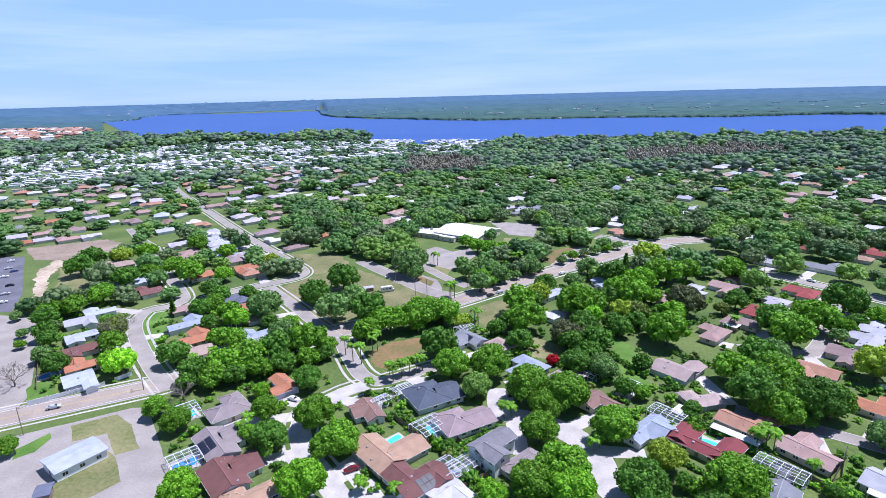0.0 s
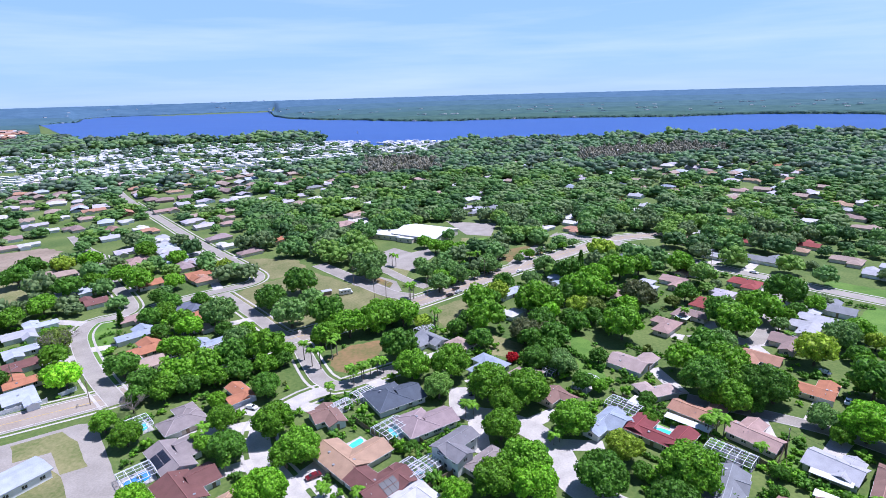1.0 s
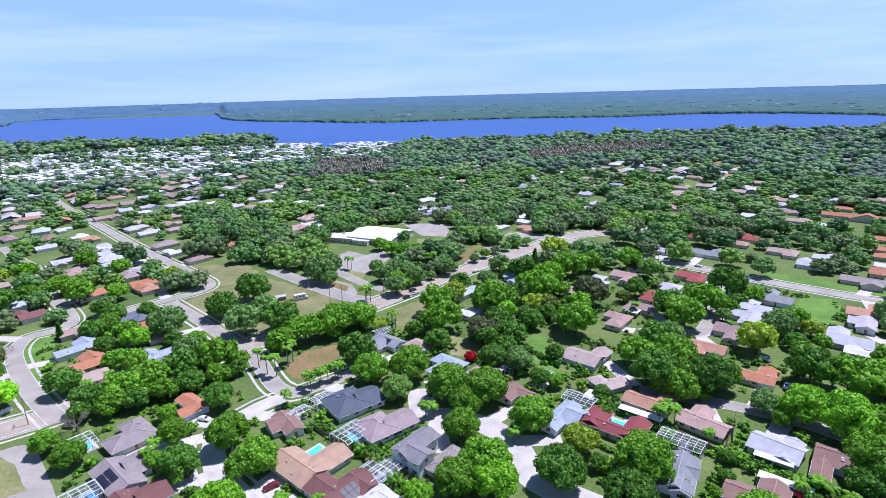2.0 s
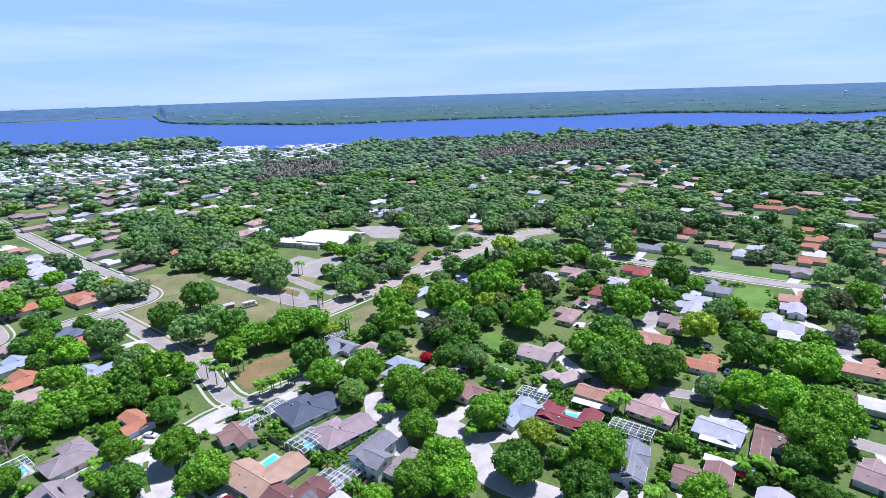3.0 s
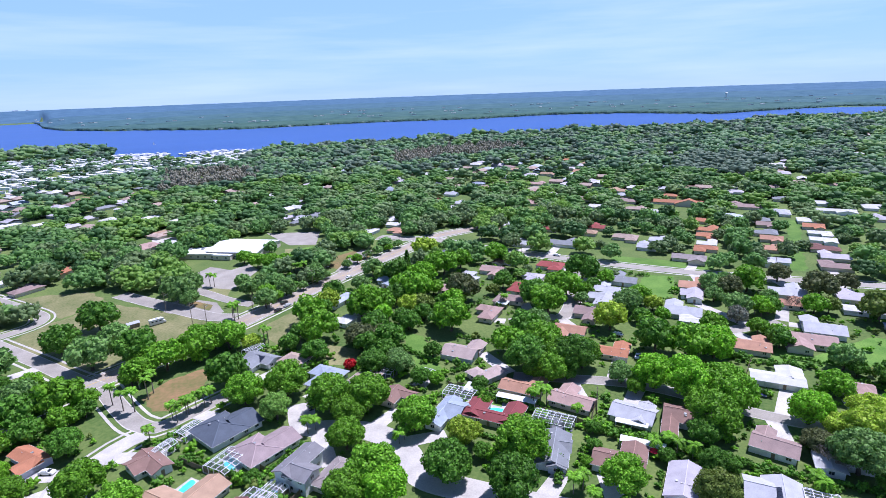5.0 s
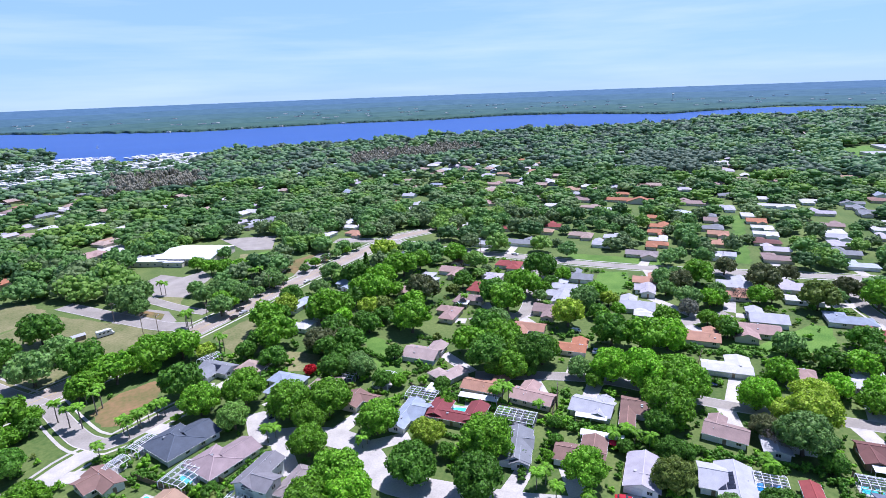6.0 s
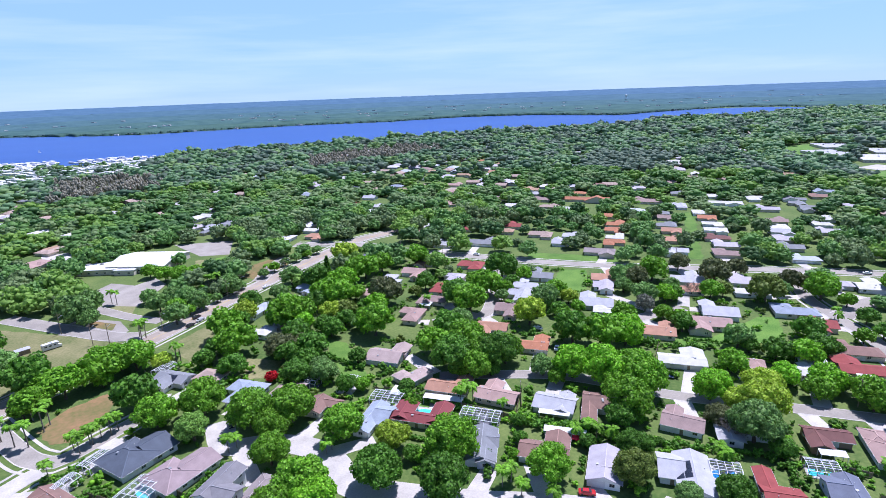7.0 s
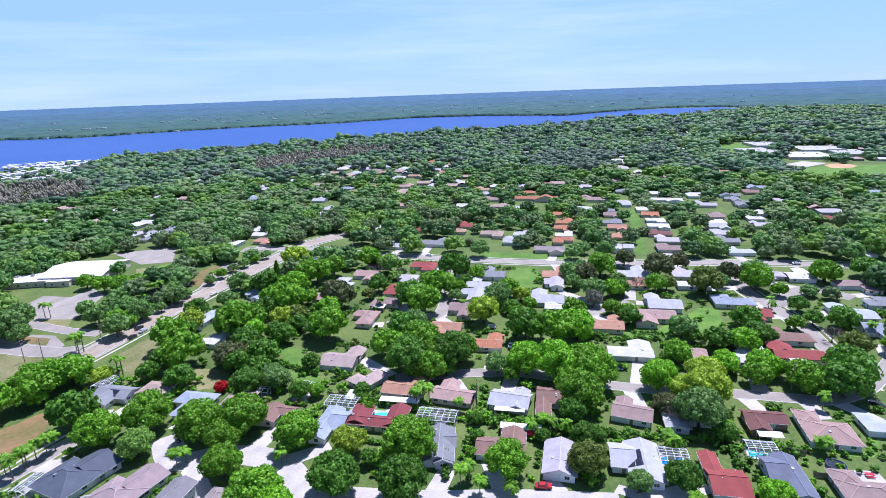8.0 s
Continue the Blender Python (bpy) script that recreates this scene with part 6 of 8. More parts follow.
# ---- the park of pale mobile homes ----
def home_park():
    rng = random.Random(8)
    wall = Solid().box(-6, -2.2, 0.3, 6, 2.2, 2.9).box(-6.1, -2.3, 0, 6.1, 2.3, 0.35).mesh("wall", WALLS["white"])
    lid = Solid()
    roof_solid(lid, -6, -2.2, 6, 2.2, 2.95, 0.5, "gx", 0.35)
    roofs = [mesh("roof", lid.v, lid.f, ROOFS[k]) for k in ("brightwhite", "white", "white", "greylilac", "tanpink")]
    rest = Solid()
    made = 0
    c, s = math.cos(radians(28)), math.sin(radians(28))
    spots = []
    for i in range(-90, 90):
        for j in range(-70, 70):
            u, v = i * 16.5 + rng.uniform(-4, 4), j * 11.5 + (4 if j % 2 else 0) + rng.uniform(-3, 3)
            x, y = -350 + u * c - v * s, 900 + u * s + v * c
            if within(HOME_PARK, x, y) and not taken(x, y) and rng.random() < 0.8 and noise.noise((x * 0.011, y * 0.011, 12)) > -0.28:
                spots.append((math.hypot(x, y), x, y, rng.choice((28, 28, 5, -20, 118)) + rng.uniform(-9, 9), rng.uniform(0.85, 1.25)))
    spots.sort()
    for r, x, y, ang, k in spots:
        if made < 175:
            ob = thing("mobile_home", pose(x, y, 0, 0, 0, ang), "long low white mobile home in a park", "mobile home", "homes of the park")
            part("wall", wall, ob)
            part("roof", roofs[rng.randrange(5)], ob)
            made += 1
        else:
            m = pose(x, y, 0, 0, 0, ang)
            rest.add([m @ Vector((p[0] * k, p[1] * k, p[2])) for p in lid.v], lid.f)
            rest.box(-6 * k, -2.2 * k, 0, 6 * k, 2.2 * k, 2.9, m)
        take_rect(x, y, ang, 13.5, 6)
    if rest.v:
        tagged(new("far_homes", rest.mesh("far_homes", ROOFS["brightwhite"])), "far rows of pale mobile homes", "mobile homes", kind="stuff")


home_park()


def infill():
    """More houses of the mid distance, on the same street grid."""
    rng = random.Random(31)
    made = 0
    c, s = math.cos(radians(40)), math.sin(radians(40))
    for i in range(-34, 36):
        for j in range(-20, 40):
            u, v = i * 21 + rng.uniform(-2, 2), j * 33 + (7 if i % 2 else 0) + rng.uniform(-3, 3)
            x, y = u * c - v * s + 60, u * s + v * c + 330
            r, a = math.hypot(x, y), bearing(x, y)
            if not (300 < r < 640 and -42 < a < 78) or rng.random() < (0.25 if within(SUBURB_A, x, y) else 0.58) or within(GREEN_WOOD, x, y) or within(HOME_PARK, x, y):
                continue
            if any(taken(x + dx, y + dy) for dx in (-8, 0, 8) for dy in (-8, 0, 8)):
                continue
            house(x, y, 40 + rng.choice((0, 90)), rng.uniform(12, 17), rng.uniform(10.5, 14), rng.choice(("pink", "tanpink", "greylilac", "whiteblue", "brown", "pinkbrown", "grey", "tan", "bluegrey", "white")), rng.choice(("hip", "gx", "gy")), rng.choice(("cream", "white")), far=True)
            made += 1
            if made >= 125:
                return


infill()


def pink_estate():
    """A dense estate of pinkish roofs far off beyond the park, too far to tell apart."""
    rng = random.Random(41)
    sets = dict((k, Solid()) for k in ("pink", "orangetan", "brightwhite"))
    for i in range(-40, 41):
        for j in range(-40, 41):
            x, y = -1190 + i * 34 + rng.uniform(-8, 8), 1700 + j * 30 + rng.uniform(-8, 8)
            if not within(PINK_ESTATE, x, y) or rng.random() < 0.35:
                continue
            t = Solid()
            w, d = rng.uniform(16, 34), rng.uniform(12, 17)
            roof_solid(t, -w / 2, -d / 2, w / 2, d / 2, 10.4, 3.6, rng.choice(("hip", "gx")))
            t.box(-w / 2, -d / 2, 0, w / 2, d / 2, 10.35)
            m = pose(x, y, 0, 0, 0, rng.choice((-32, 58)) + rng.uniform(-8, 8))
            sets[rng.choice(("pink", "pink", "orangetan", "orangetan", "brightwhite"))].add([m @ Vector(p) for p in t.v], t.f)
            take_disc(x, y, 17)
            open_front(x, y, 34)
    for k, s in sets.items():
        tagged(new("far_houses", s.mesh("far_houses", ROOFS[k])), f"far estate of houses with {ROOF_WORDS[k]} roofs", "houses", kind="stuff")


pink_estate()


def far_roofs():
    """Houses that show between the woods in the distance, too far to tell apart."""
    rng = random.Random(17)
    for colour, count, words in (("tanpink", 75, "pinkish-tan"), ("white", 80, "white"), ("greylilac", 60, "grey")):
        s = Solid()
        n = 0
        while n < count:
            a, r = rng.uniform(-44, 82), 520 + 900 * rng.random() ** 0.8
            x, y = r * math.sin(radians(a)), r * math.cos(radians(a))
            if (-31.2 < a < 68 and r > along(NEAR_SHORE, a) - 30) or taken(x, y) or within(HOME_PARK, x, y) or noise.noise((x * 0.006, y * 0.006, 4)) < -0.05:
                continue
            n += 1
            t = Solid()
            w, d = rng.uniform(12, 19), rng.uniform(9, 13)
            roof_solid(t, -w / 2, -d / 2, w / 2, d / 2, 2.7, 1.9, rng.choice(("hip", "gx")))
            t.box(-w / 2, -d / 2, 0, w / 2, d / 2, 2.6)
            m = pose(x, y, 0, 0, 0, 40 + rng.choice((0, 90)))
            s.add([m @ Vector(p) for p in t.v], t.f)
            take_disc(x, y, 9)
            open_front(x, y, 11, 0.8)
        tagged(new("far_houses", s.mesh("far_houses", ROOFS[colour])), f"far houses with {words} roofs among woods", "houses", kind="stuff")


far_roofs()


def far_rows():
    """Rows of far houses along the streets of the three estates, too far to tell apart."""
    rng = random.Random(23)
    sets = dict((k, Solid()) for k in ("tanpink", "pinkbrown", "white", "greylilac", "orangetan", "bluewhite"))
    for zone, turn, limit in ((SUBURB_A, 28, 420), (SUBURB_B, 22, 470), (SUBURB_C, 40, 500), (SUBURB_D, 40, 420)):
        c, s = math.cos(radians(turn)), math.sin(radians(turn))
        xm, ym = sum(p[0] for p in zone) / len(zone), sum(p[1] for p in zone) / len(zone)
        for i in range(-34, 35):
            for j in range(-26, 27):
                u, v = i * 20 + rng.uniform(-1.5, 1.5), j * 27 + (8 if j % 2 else 0) + rng.uniform(-2, 2)
                x, y = xm + u * c - v * s, ym + u * s + v * c
                if not within(zone, x, y) or math.hypot(x, y) < limit or rng.random() < 0.2:
                    continue
                if any(taken(x + dx, y + dy) for dx in (-6, 0, 6) for dy in (-6, 0, 6)):
                    continue
                t = Solid()
                w, d = rng.uniform(14, 19), rng.uniform(11.5, 14.5)
                roof_solid(t, -w / 2, -d / 2, w / 2, d / 2, 2.4, 2.5, rng.choice(("hip", "hip", "gx")))
                t.box(-w / 2, -d / 2, 0, w / 2, d / 2, 2.35)
                m = pose(x, y, 0, 0, 0, turn + rng.choice((0, 90)) + rng.uniform(-4, 4))
                sets[rng.choice(("tanpink", "tanpink", "pinkbrown", "white", "greylilac", "orangetan", "bluewhite"))].add([m @ Vector(p) for p in t.v], t.f)
                take_disc(x, y, 8.5)
                open_front(x, y, 10, 0.6)
    for k, s in sets.items():
        if s.v:
            tagged(new("far_houses", s.mesh("far_houses", ROOFS[k])), f"far rows of houses with {ROOF_WORDS[k]} roofs", "houses", kind="stuff")


far_rows()



def woods(name, label, spots, material, lobes, cards, size, level, seed, squash=0.8, core=True):
    """One mesh of many crowns at (x, y, radius, height factor)."""
    forms = [crown_arrays(seed + k, lobes, cards, size, level, squash=squash, core=core) for k in range(6)]
    rng = np.random.default_rng(seed)
    verts, quads, tris, n = [], [], [], 0
    for x, y, r, tall in spots:
        v, q, t = forms[rng.integers(6)]
        a = rng.uniform(0, 6.28)
        c, s = math.cos(a) * r, math.sin(a) * r
        verts.append(np.stack([v[:, 0] * c - v[:, 1] * s + x, v[:, 0] * s + v[:, 1] * c + y, v[:, 2] * r * tall + land(x, y) - 0.12 * r], 1))
        quads.append(q + n)
        tris.append(t + n)
        n += len(v)
    if not verts:
        return None
    me = big_mesh(name, np.concatenate(verts), np.concatenate(quads), np.concatenate(tris), material)
    me.shade_smooth()
    return tagged(new(name, me), label, "woods", kind="stuff")


def scatter():
    rng = np.random.default_rng(11)
    mid = {"green": [], "olive": [], "brown": [], "deepgreen": [], "bright": []}
    deep = {"green": [], "olive": [], "brown": [], "deepgreen": [], "bright": []}
    singles = []
    close = {"green": [], "olive": [], "brown": [], "deepgreen": [], "bright": []}
    r = 235.0
    while r < 2250:
        gap = 9.5 if r < 330 else 11.5 if r < 470 else 12.5 if r < 640 else 15 if r < 950 else 18 if r < 1200 else 24
        n = int(radians(132) * r / gap)
        for k in range(n):
            a = -47 + 132 * (k + rng.uniform(-0.4, 0.4)) / n
            q = r + rng.uniform(-0.45, 0.45) * gap
            x, y = q * math.sin(radians(a)), q * math.cos(radians(a))
            roll, pick, big = rng.random(), rng.random(), rng.uniform(0.75, 1.3)
            if -31.2 < a < 68 and q > along(NEAR_SHORE, a) - 12:
                continue
            if taken(x, y):
                continue
            cover, tint = zone_of(x, y)
            if roll > cover:
                continue
            stand = pick * 0.6 + 0.4 * (noise.noise((x * 0.012, y * 0.012, 6)) * 0.9 + 0.5)
            hue = tint if tint != "mixed" else "deepgreen" if stand < 0.27 else "green" if stand < 0.54 else "olive" if stand < 0.72 else "bright"
            rad = gap * (0.56 if q < 330 else 0.66 if q < 470 else 0.80) * big * (0.62 if within(HOME_PARK, x, y) else 0.8 if within(SUBURB_A, x, y) or within(SUBURB_B, x, y) else 1.0)
            if tint == "brown":
                for _ in range(4):
                    deep["brown"].append((x + rng.uniform(-0.6, 0.6) * gap, y + rng.uniform(-0.6, 0.6) * gap, rng.uniform(2.6, 4.4), rng.uniform(1.5, 2.5)))
            elif q < 300:
                singles.append((x, y, rad * 2, pick))
            elif q < 470:
                close[hue].append((x, y, rad, rng.uniform(0.8, 1.1)))
            else:
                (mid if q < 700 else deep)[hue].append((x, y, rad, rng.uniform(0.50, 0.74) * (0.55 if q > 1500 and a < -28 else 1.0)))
        r += gap * 0.88
    return singles, close, mid, deep


SINGLES, CLOSE, MID, DEEP = scatter()
for _x, _y, _d, _p in SINGLES:
    tree(_x, _y, _d, "g" if _p < 0.33 else "d" if _p < 0.62 else "o" if _p < 0.8 else "b" if _p < 0.88 else "ol" if _p < 0.95 else "y")
for _key, _spots in CLOSE.items():
    woods("woodland", {"green": "green broadleaf trees between houses and streets", "olive": "olive-green trees between houses and streets", "brown": "bare brown trees", "deepgreen": "dark green trees between houses and streets", "bright": "light green trees between houses and streets"}[_key],
          _spots, MID_WOODS[_key], 18, 170, 0.125, 1, 200)
for _key, _spots in MID.items():
    woods("woodland", {"green": "dense green broadleaf woods between far houses", "olive": "olive-green broadleaf woods between far houses", "brown": "stand of bare brown leafless trees", "deepgreen": "dark green woods between far houses", "bright": "light green woods between far houses"}[_key],
          _spots, MID_WOODS[_key], 12, 56, 0.15, 1, 300)
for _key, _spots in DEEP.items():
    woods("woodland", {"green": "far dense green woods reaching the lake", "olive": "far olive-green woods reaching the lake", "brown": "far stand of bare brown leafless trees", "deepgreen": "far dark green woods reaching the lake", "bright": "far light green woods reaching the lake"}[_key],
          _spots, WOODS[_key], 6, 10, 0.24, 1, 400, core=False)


def canopy(name, label, material, first, last, seed):
    """The closed tops of the woods beyond the water between two distances, an uneven sheet over the far land."""
    n, rows = 700, 14
    verts, reach = [], []
    for i in range(n + 1):
        a = -48 + 134 * i / n
        shore = along(FAR_SHORE, a) + (noise.noise((a * 1.7, 3.1, 0)) * 26 + noise.noise((a * 6, 9.4, 0)) * 12) * 1.6 + 12 if -31.3 < a < 68.2 else 2250
        r0, r1 = max(shore, first), last
        reach.append(r1 > r0 + 5)
        for k in range(rows + 1):
            r = r0 + (r1 - r0) * (k / rows) ** 1.2
            x, y = r * math.sin(radians(a)), r * math.cos(radians(a))
            lump = noise.noise((x * 0.085, y * 0.085, seed)) * 1.1 + noise.noise((x * 0.02, y * 0.02, seed + 3)) * 1.6
            top = 0.0 if k == 0 and r0 == shore else 8.5 + lump
            verts.append((x, y, land(x, y) + max(top, 0.0)))
    quads = [(i * (rows + 1) + k, (i + 1) * (rows + 1) + k, (i + 1) * (rows + 1) + k + 1, i * (rows + 1) + k + 1) for i in range(n) if reach[i] and reach[i + 1] for k in range(rows)]
    me = big_mesh(name, np.array(verts), np.array(quads), np.zeros((0, 3), dtype=int), material)
    tagged(new(name, me), label, "woods", kind="stuff")


# each farther belt has more blue haze mixed into its base colour
HAZE_BELTS = ((2050, 2420, (0.030, 0.076, 0.070), (0.074, 0.136, 0.112)), (2400, 2820, (0.032, 0.080, 0.086), (0.076, 0.142, 0.132)),
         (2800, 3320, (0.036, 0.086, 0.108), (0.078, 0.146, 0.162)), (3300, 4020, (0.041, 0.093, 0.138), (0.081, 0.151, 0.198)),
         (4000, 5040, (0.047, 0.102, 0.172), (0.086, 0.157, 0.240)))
for _k, (_near, _far, _dark, _light) in enumerate(HAZE_BELTS):
    canopy("far_woods", "dense green wooded shore beyond the lake" if _k < 2 else "distant woods reaching the horizon, painted with blue haze",
           surface("hazed_canopy", _dark, _light, 0.014, 0.95, 0.0, fine=9, vary=0, spec=0.1), _near, _far, _k)


def shore_trees():
    """Single crowns along the far waterline."""
    rng = np.random.default_rng(5)
    spots, roofs = [], Solid()
    for a in np.arange(-31, 68, 0.09):
        r0 = along(FAR_SHORE, a) + (noise.noise((a * 1.7, 3.1, 0)) * 26 + noise.noise((a * 6, 9.4, 0)) * 12) * 1.6 + 10
        for k in range(3):
            q = r0 + rng.uniform(0, 30) + k * 25 * rng.random()
            b = radians(a + rng.uniform(-0.1, 0.1))
            spots.append((q * math.sin(b), q * math.cos(b), rng.uniform(4.0, 7.0), rng.uniform(0.6, 0.95)))
        if rng.random() < 0.15:
            q = r0 + rng.choice((6, 300, 500, 800)) + rng.uniform(0, 40)
            b = radians(a)
            m = pose(q * math.sin(b), q * math.cos(b), land(q * math.sin(b), q * math.cos(b)) + (0 if q < r0 + 60 else 7), 0, 0, rng.uniform(0, 180))
            roofs.box(-9, -6, 0, 9, 6, 4.5, m)
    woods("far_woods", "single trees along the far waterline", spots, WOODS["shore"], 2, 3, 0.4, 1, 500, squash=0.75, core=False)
    tagged(new("far_houses", roofs.mesh("far_houses", ROOFS["white"])), "tiny pale houses among the woods across the lake", "houses", kind="stuff")


shore_trees()


# ---- driveways and shrubs round the houses ----
def nearest_road(x, y):
    best = None
    for line, width in ROAD_LINES:
        for p in line:
            d = (p.x - x) ** 2 + (p.y - y) ** 2
            if best is None or d < best[0]:
                best = (d, p, width)
    return math.sqrt(best[0]), best[1], best[2]


DRIVES = []


def on_drive(px, py):
    p = Vector((px, py, 0))
    for a, b in DRIVES:
        d = b - a
        t = max(0.0, min(1.0, (p - a).dot(d) / d.length_squared))
        if (a + d * t - p).length < 3.6:
            return True
    return False


def driveways():
    level = 0.046
    for x, y, ang, w, d in HOUSES:
        r = math.hypot(x, y)
        if r > 420:
            continue
        dist, p, width = nearest_road(x, y)
        if dist > 38:
            continue
        dx, dy = (p.x - x) / dist, (p.y - y) / dist
        c, s = math.cos(radians(ang)), math.sin(radians(ang))
        u, v = dx * c + dy * s, -dx * s + dy * c
        side = 3.0 * (1 if int(x * 10) % 2 else -1)
        if abs(u) > abs(v):
            a = (math.copysign(w / 2, u), side)
        else:
            a = (side, math.copysign(d / 2, v))
        ax, ay = x + a[0] * c - a[1] * s, y + a[0] * s + a[1] * c
        q = Vector((p.x - ax, p.y - ay, 0))
        if q.length < 4:
            continue
        end = q.length - width / 2 + 0.3
        if end < 2:
            continue
        q.normalize()
        n = Vector((q.y, -q.x, 0)) * 2.5
        o = Vector((ax, ay, 0)) - q * 0.3
        level = 0.046 + (level - 0.046 + 0.0017) % 0.010
        e = o + q * (end + 0.3)
        DRIVES.append((o.copy(), e.copy()))
        me = mesh("driveway", [(*(o - n)[:2], level), (*(o + n)[:2], level), (*(e + n * 1.15)[:2], level), (*(e - n * 1.15)[:2], level)], [(0, 1, 2, 3)], CONCRETE)
        tagged(new("driveway", me), "pale concrete driveway between house and street", "driveway", kind="structure")


driveways()


def on_house(px, py, room=1.2):
    for x, y, ang, w, d in HOUSES:
        if abs(px - x) < 14 and abs(py - y) < 14:
            c, s = math.cos(radians(ang)), math.sin(radians(ang))
            if abs((px - x) * c + (py - y) * s) < w / 2 + room and abs((y - py) * c + (px - x) * s) < d / 2 + room:
                return True
    return False


def shrubs():
    rng = np.random.default_rng(21)
    spots, hedges = [], []
    for x, y, ang, w, d in HOUSES:
        r = math.hypot(x, y)
        if r > 330:
            continue
        c, s = math.cos(radians(ang)), math.sin(radians(ang))
        for k in range(46 if r < 230 else 24):
            u, v = rng.uniform(-w / 2 - 6.5, w / 2 + 6.5), rng.uniform(-d / 2 - 8, d / 2 + 8)
            if abs(u) < w / 2 + 1.4 and abs(v) < d / 2 + 1.4:
                continue
            px, py = x + u * c - v * s, y + u * s + v * c
            if nearest_road(px, py)[0] < 7:
                continue
            rad = rng.uniform(0.5, 1.4) * (1.7 if rng.random() < 0.22 else 1)
            if on_house(px, py, 0.2 + rad) or on_drive(px, py):
                continue
            spots.append((px, py, rad, rng.uniform(0.8, 1.2)))
        # a hedge along the back boundary
        if rng.random() < 0.85:
            v = (d / 2 + 5.5) * (1 if rng.random() < 0.6 else -1)
            for u in np.arange(-w / 2 - 2, w / 2 + 2, 1.1):
                px, py = x + u * c - v * s, y + u * s + v * c
                if rng.random() < 0.85 and nearest_road(px, py)[0] > 8 and not on_house(px, py) and not on_drive(px, py):
                    hedges.append((px, py, rng.uniform(0.7, 1.15), rng.uniform(0.9, 1.4)))
    order = rng.permutation(len(spots))
    spots = [spots[k] for k in order]
    half = len(spots) // 2
    woods("shrubs", "low green garden shrubs round the houses", spots[:half], LEAVES["g"], 4, 20, 0.29, 1, 600)
    woods("shrubs", "low dark garden shrubs round the houses", spots[half:], LEAVES["d"], 4, 20, 0.29, 1, 610)
    woods("hedge", "clipped dark green boundary hedges between gardens", hedges, LEAVES["d"], 4, 20, 0.29, 1, 620)


shrubs()


def undergrowth():
    """Low bushes and saplings that fill the gaps between trees and gardens."""
    rng = np.random.default_rng(77)
    spots = {"g": [], "d": [], "ol": []}
    for i in range(-34, 62):
        for j in range(20, 72):
            x, y = i * 4.6 + rng.uniform(-2, 2), j * 4.6 + rng.uniform(-2, 2)
            r, roll, pick = math.hypot(x, y), rng.random(), rng.random()
            if not (118 < r < 330 and -40 < bearing(x, y) < 76) or taken(x, y):
                continue
            if roll > 0.5 + 0.5 * noise.noise((x * 0.05, y * 0.05, 3)) or nearest_road(x, y)[0] < 7.5 or on_drive(x, y) or on_house(x, y, 2.2):
                continue
            spots["g" if pick < 0.45 else "d" if pick < 0.8 else "ol"].append((x, y, rng.uniform(0.8, 2.3), rng.uniform(0.8, 1.3)))
    for key, words in (("g", "green"), ("d", "dark green"), ("ol", "olive")):
        woods("undergrowth", f"low {words} bushes between gardens and trees", spots[key], LEAVES[key], 4, 40, 0.2, 1, 660, core=False)


undergrowth()

# ---- pools, cages, covers ----
CAGE_BAR = {}
CAGE_METAL = surface("cage_aluminium", (0.62, 0.63, 0.65), (0.76, 0.76, 0.78), 0.8, 0.5, 0.0, vary=0.05)
SCREEN = bpy.data.materials.new("insect_screen")
SCREEN.use_nodes = True
_n, _l = SCREEN.node_tree.nodes, SCREEN.node_tree.links
_t, _m = _n.new("ShaderNodeBsdfTransparent"), _n.new("ShaderNodeMixShader")
_n["Principled BSDF"].inputs["Base Color"].default_value = (0.30, 0.32, 0.34, 1)
_m.inputs["Fac"].default_value = 0.13
_l.new(_t.outputs["BSDF"], _m.inputs[1])
_l.new(_n["Principled BSDF"].outputs["BSDF"], _m.inputs[2])
_l.new(_m.outputs["Shader"], _n["Material Output"].inputs["Surface"])


def bar_part(parent, name, a, b, r):
    a, b = Vector(a), Vector(b)
    length = (b - a).length
    if "bar" not in CAGE_BAR:
        CAGE_BAR["bar"] = Solid().box(-0.5, -0.5, 0, 0.5, 0.5, 1).mesh("bar", CAGE_METAL)
    turn = (b - a).to_track_quat("Z", "Y").to_matrix().to_4x4()
    part(name, CAGE_BAR["bar"], parent, "", Matrix.Translation(a) @ turn @ Matrix.Diagonal((r * 2, r * 2, length, 1)))


def pool_basin(x, y, ang, w, d, colour):
    water = {"teal": POOL, "blue": BLUE_POOL, "pale": POOL, "dark": DARK}[colour]
    ob = thing("swimming_pool", pose(x, y, 0, 0, 0, ang), f"{'deep blue' if colour == 'blue' else 'turquoise'} swimming pool set in a pale deck", "pool")
    deck = Solid().box(-w / 2, -d / 2, 0.0, w / 2, d / 2, 0.11)
    part("deck", deck.mesh("deck", CONCRETE), ob)
    pw, pd = w * 0.37, d * 0.33
    rim, n = [], 28
    for k in range(n):
        a = 2 * math.pi * k / n
        e = 0.55
        bulge = 1 + 0.16 * math.sin(2 * a + 0.6)
        rim.append((math.copysign(abs(math.cos(a)) ** e, math.cos(a)) * pw * bulge, math.copysign(abs(math.sin(a)) ** e, math.sin(a)) * pd * bulge))
    part("coping", mesh("coping", [(px * 1.1, py * 1.12, 0.125) for px, py in rim], [tuple(range(n))], PAINT), ob)
    part("pool_water", mesh("pool_water", [(px, py, 0.135) for px, py in rim], [tuple(range(n))], water), ob, "clear pool water")
    return ob


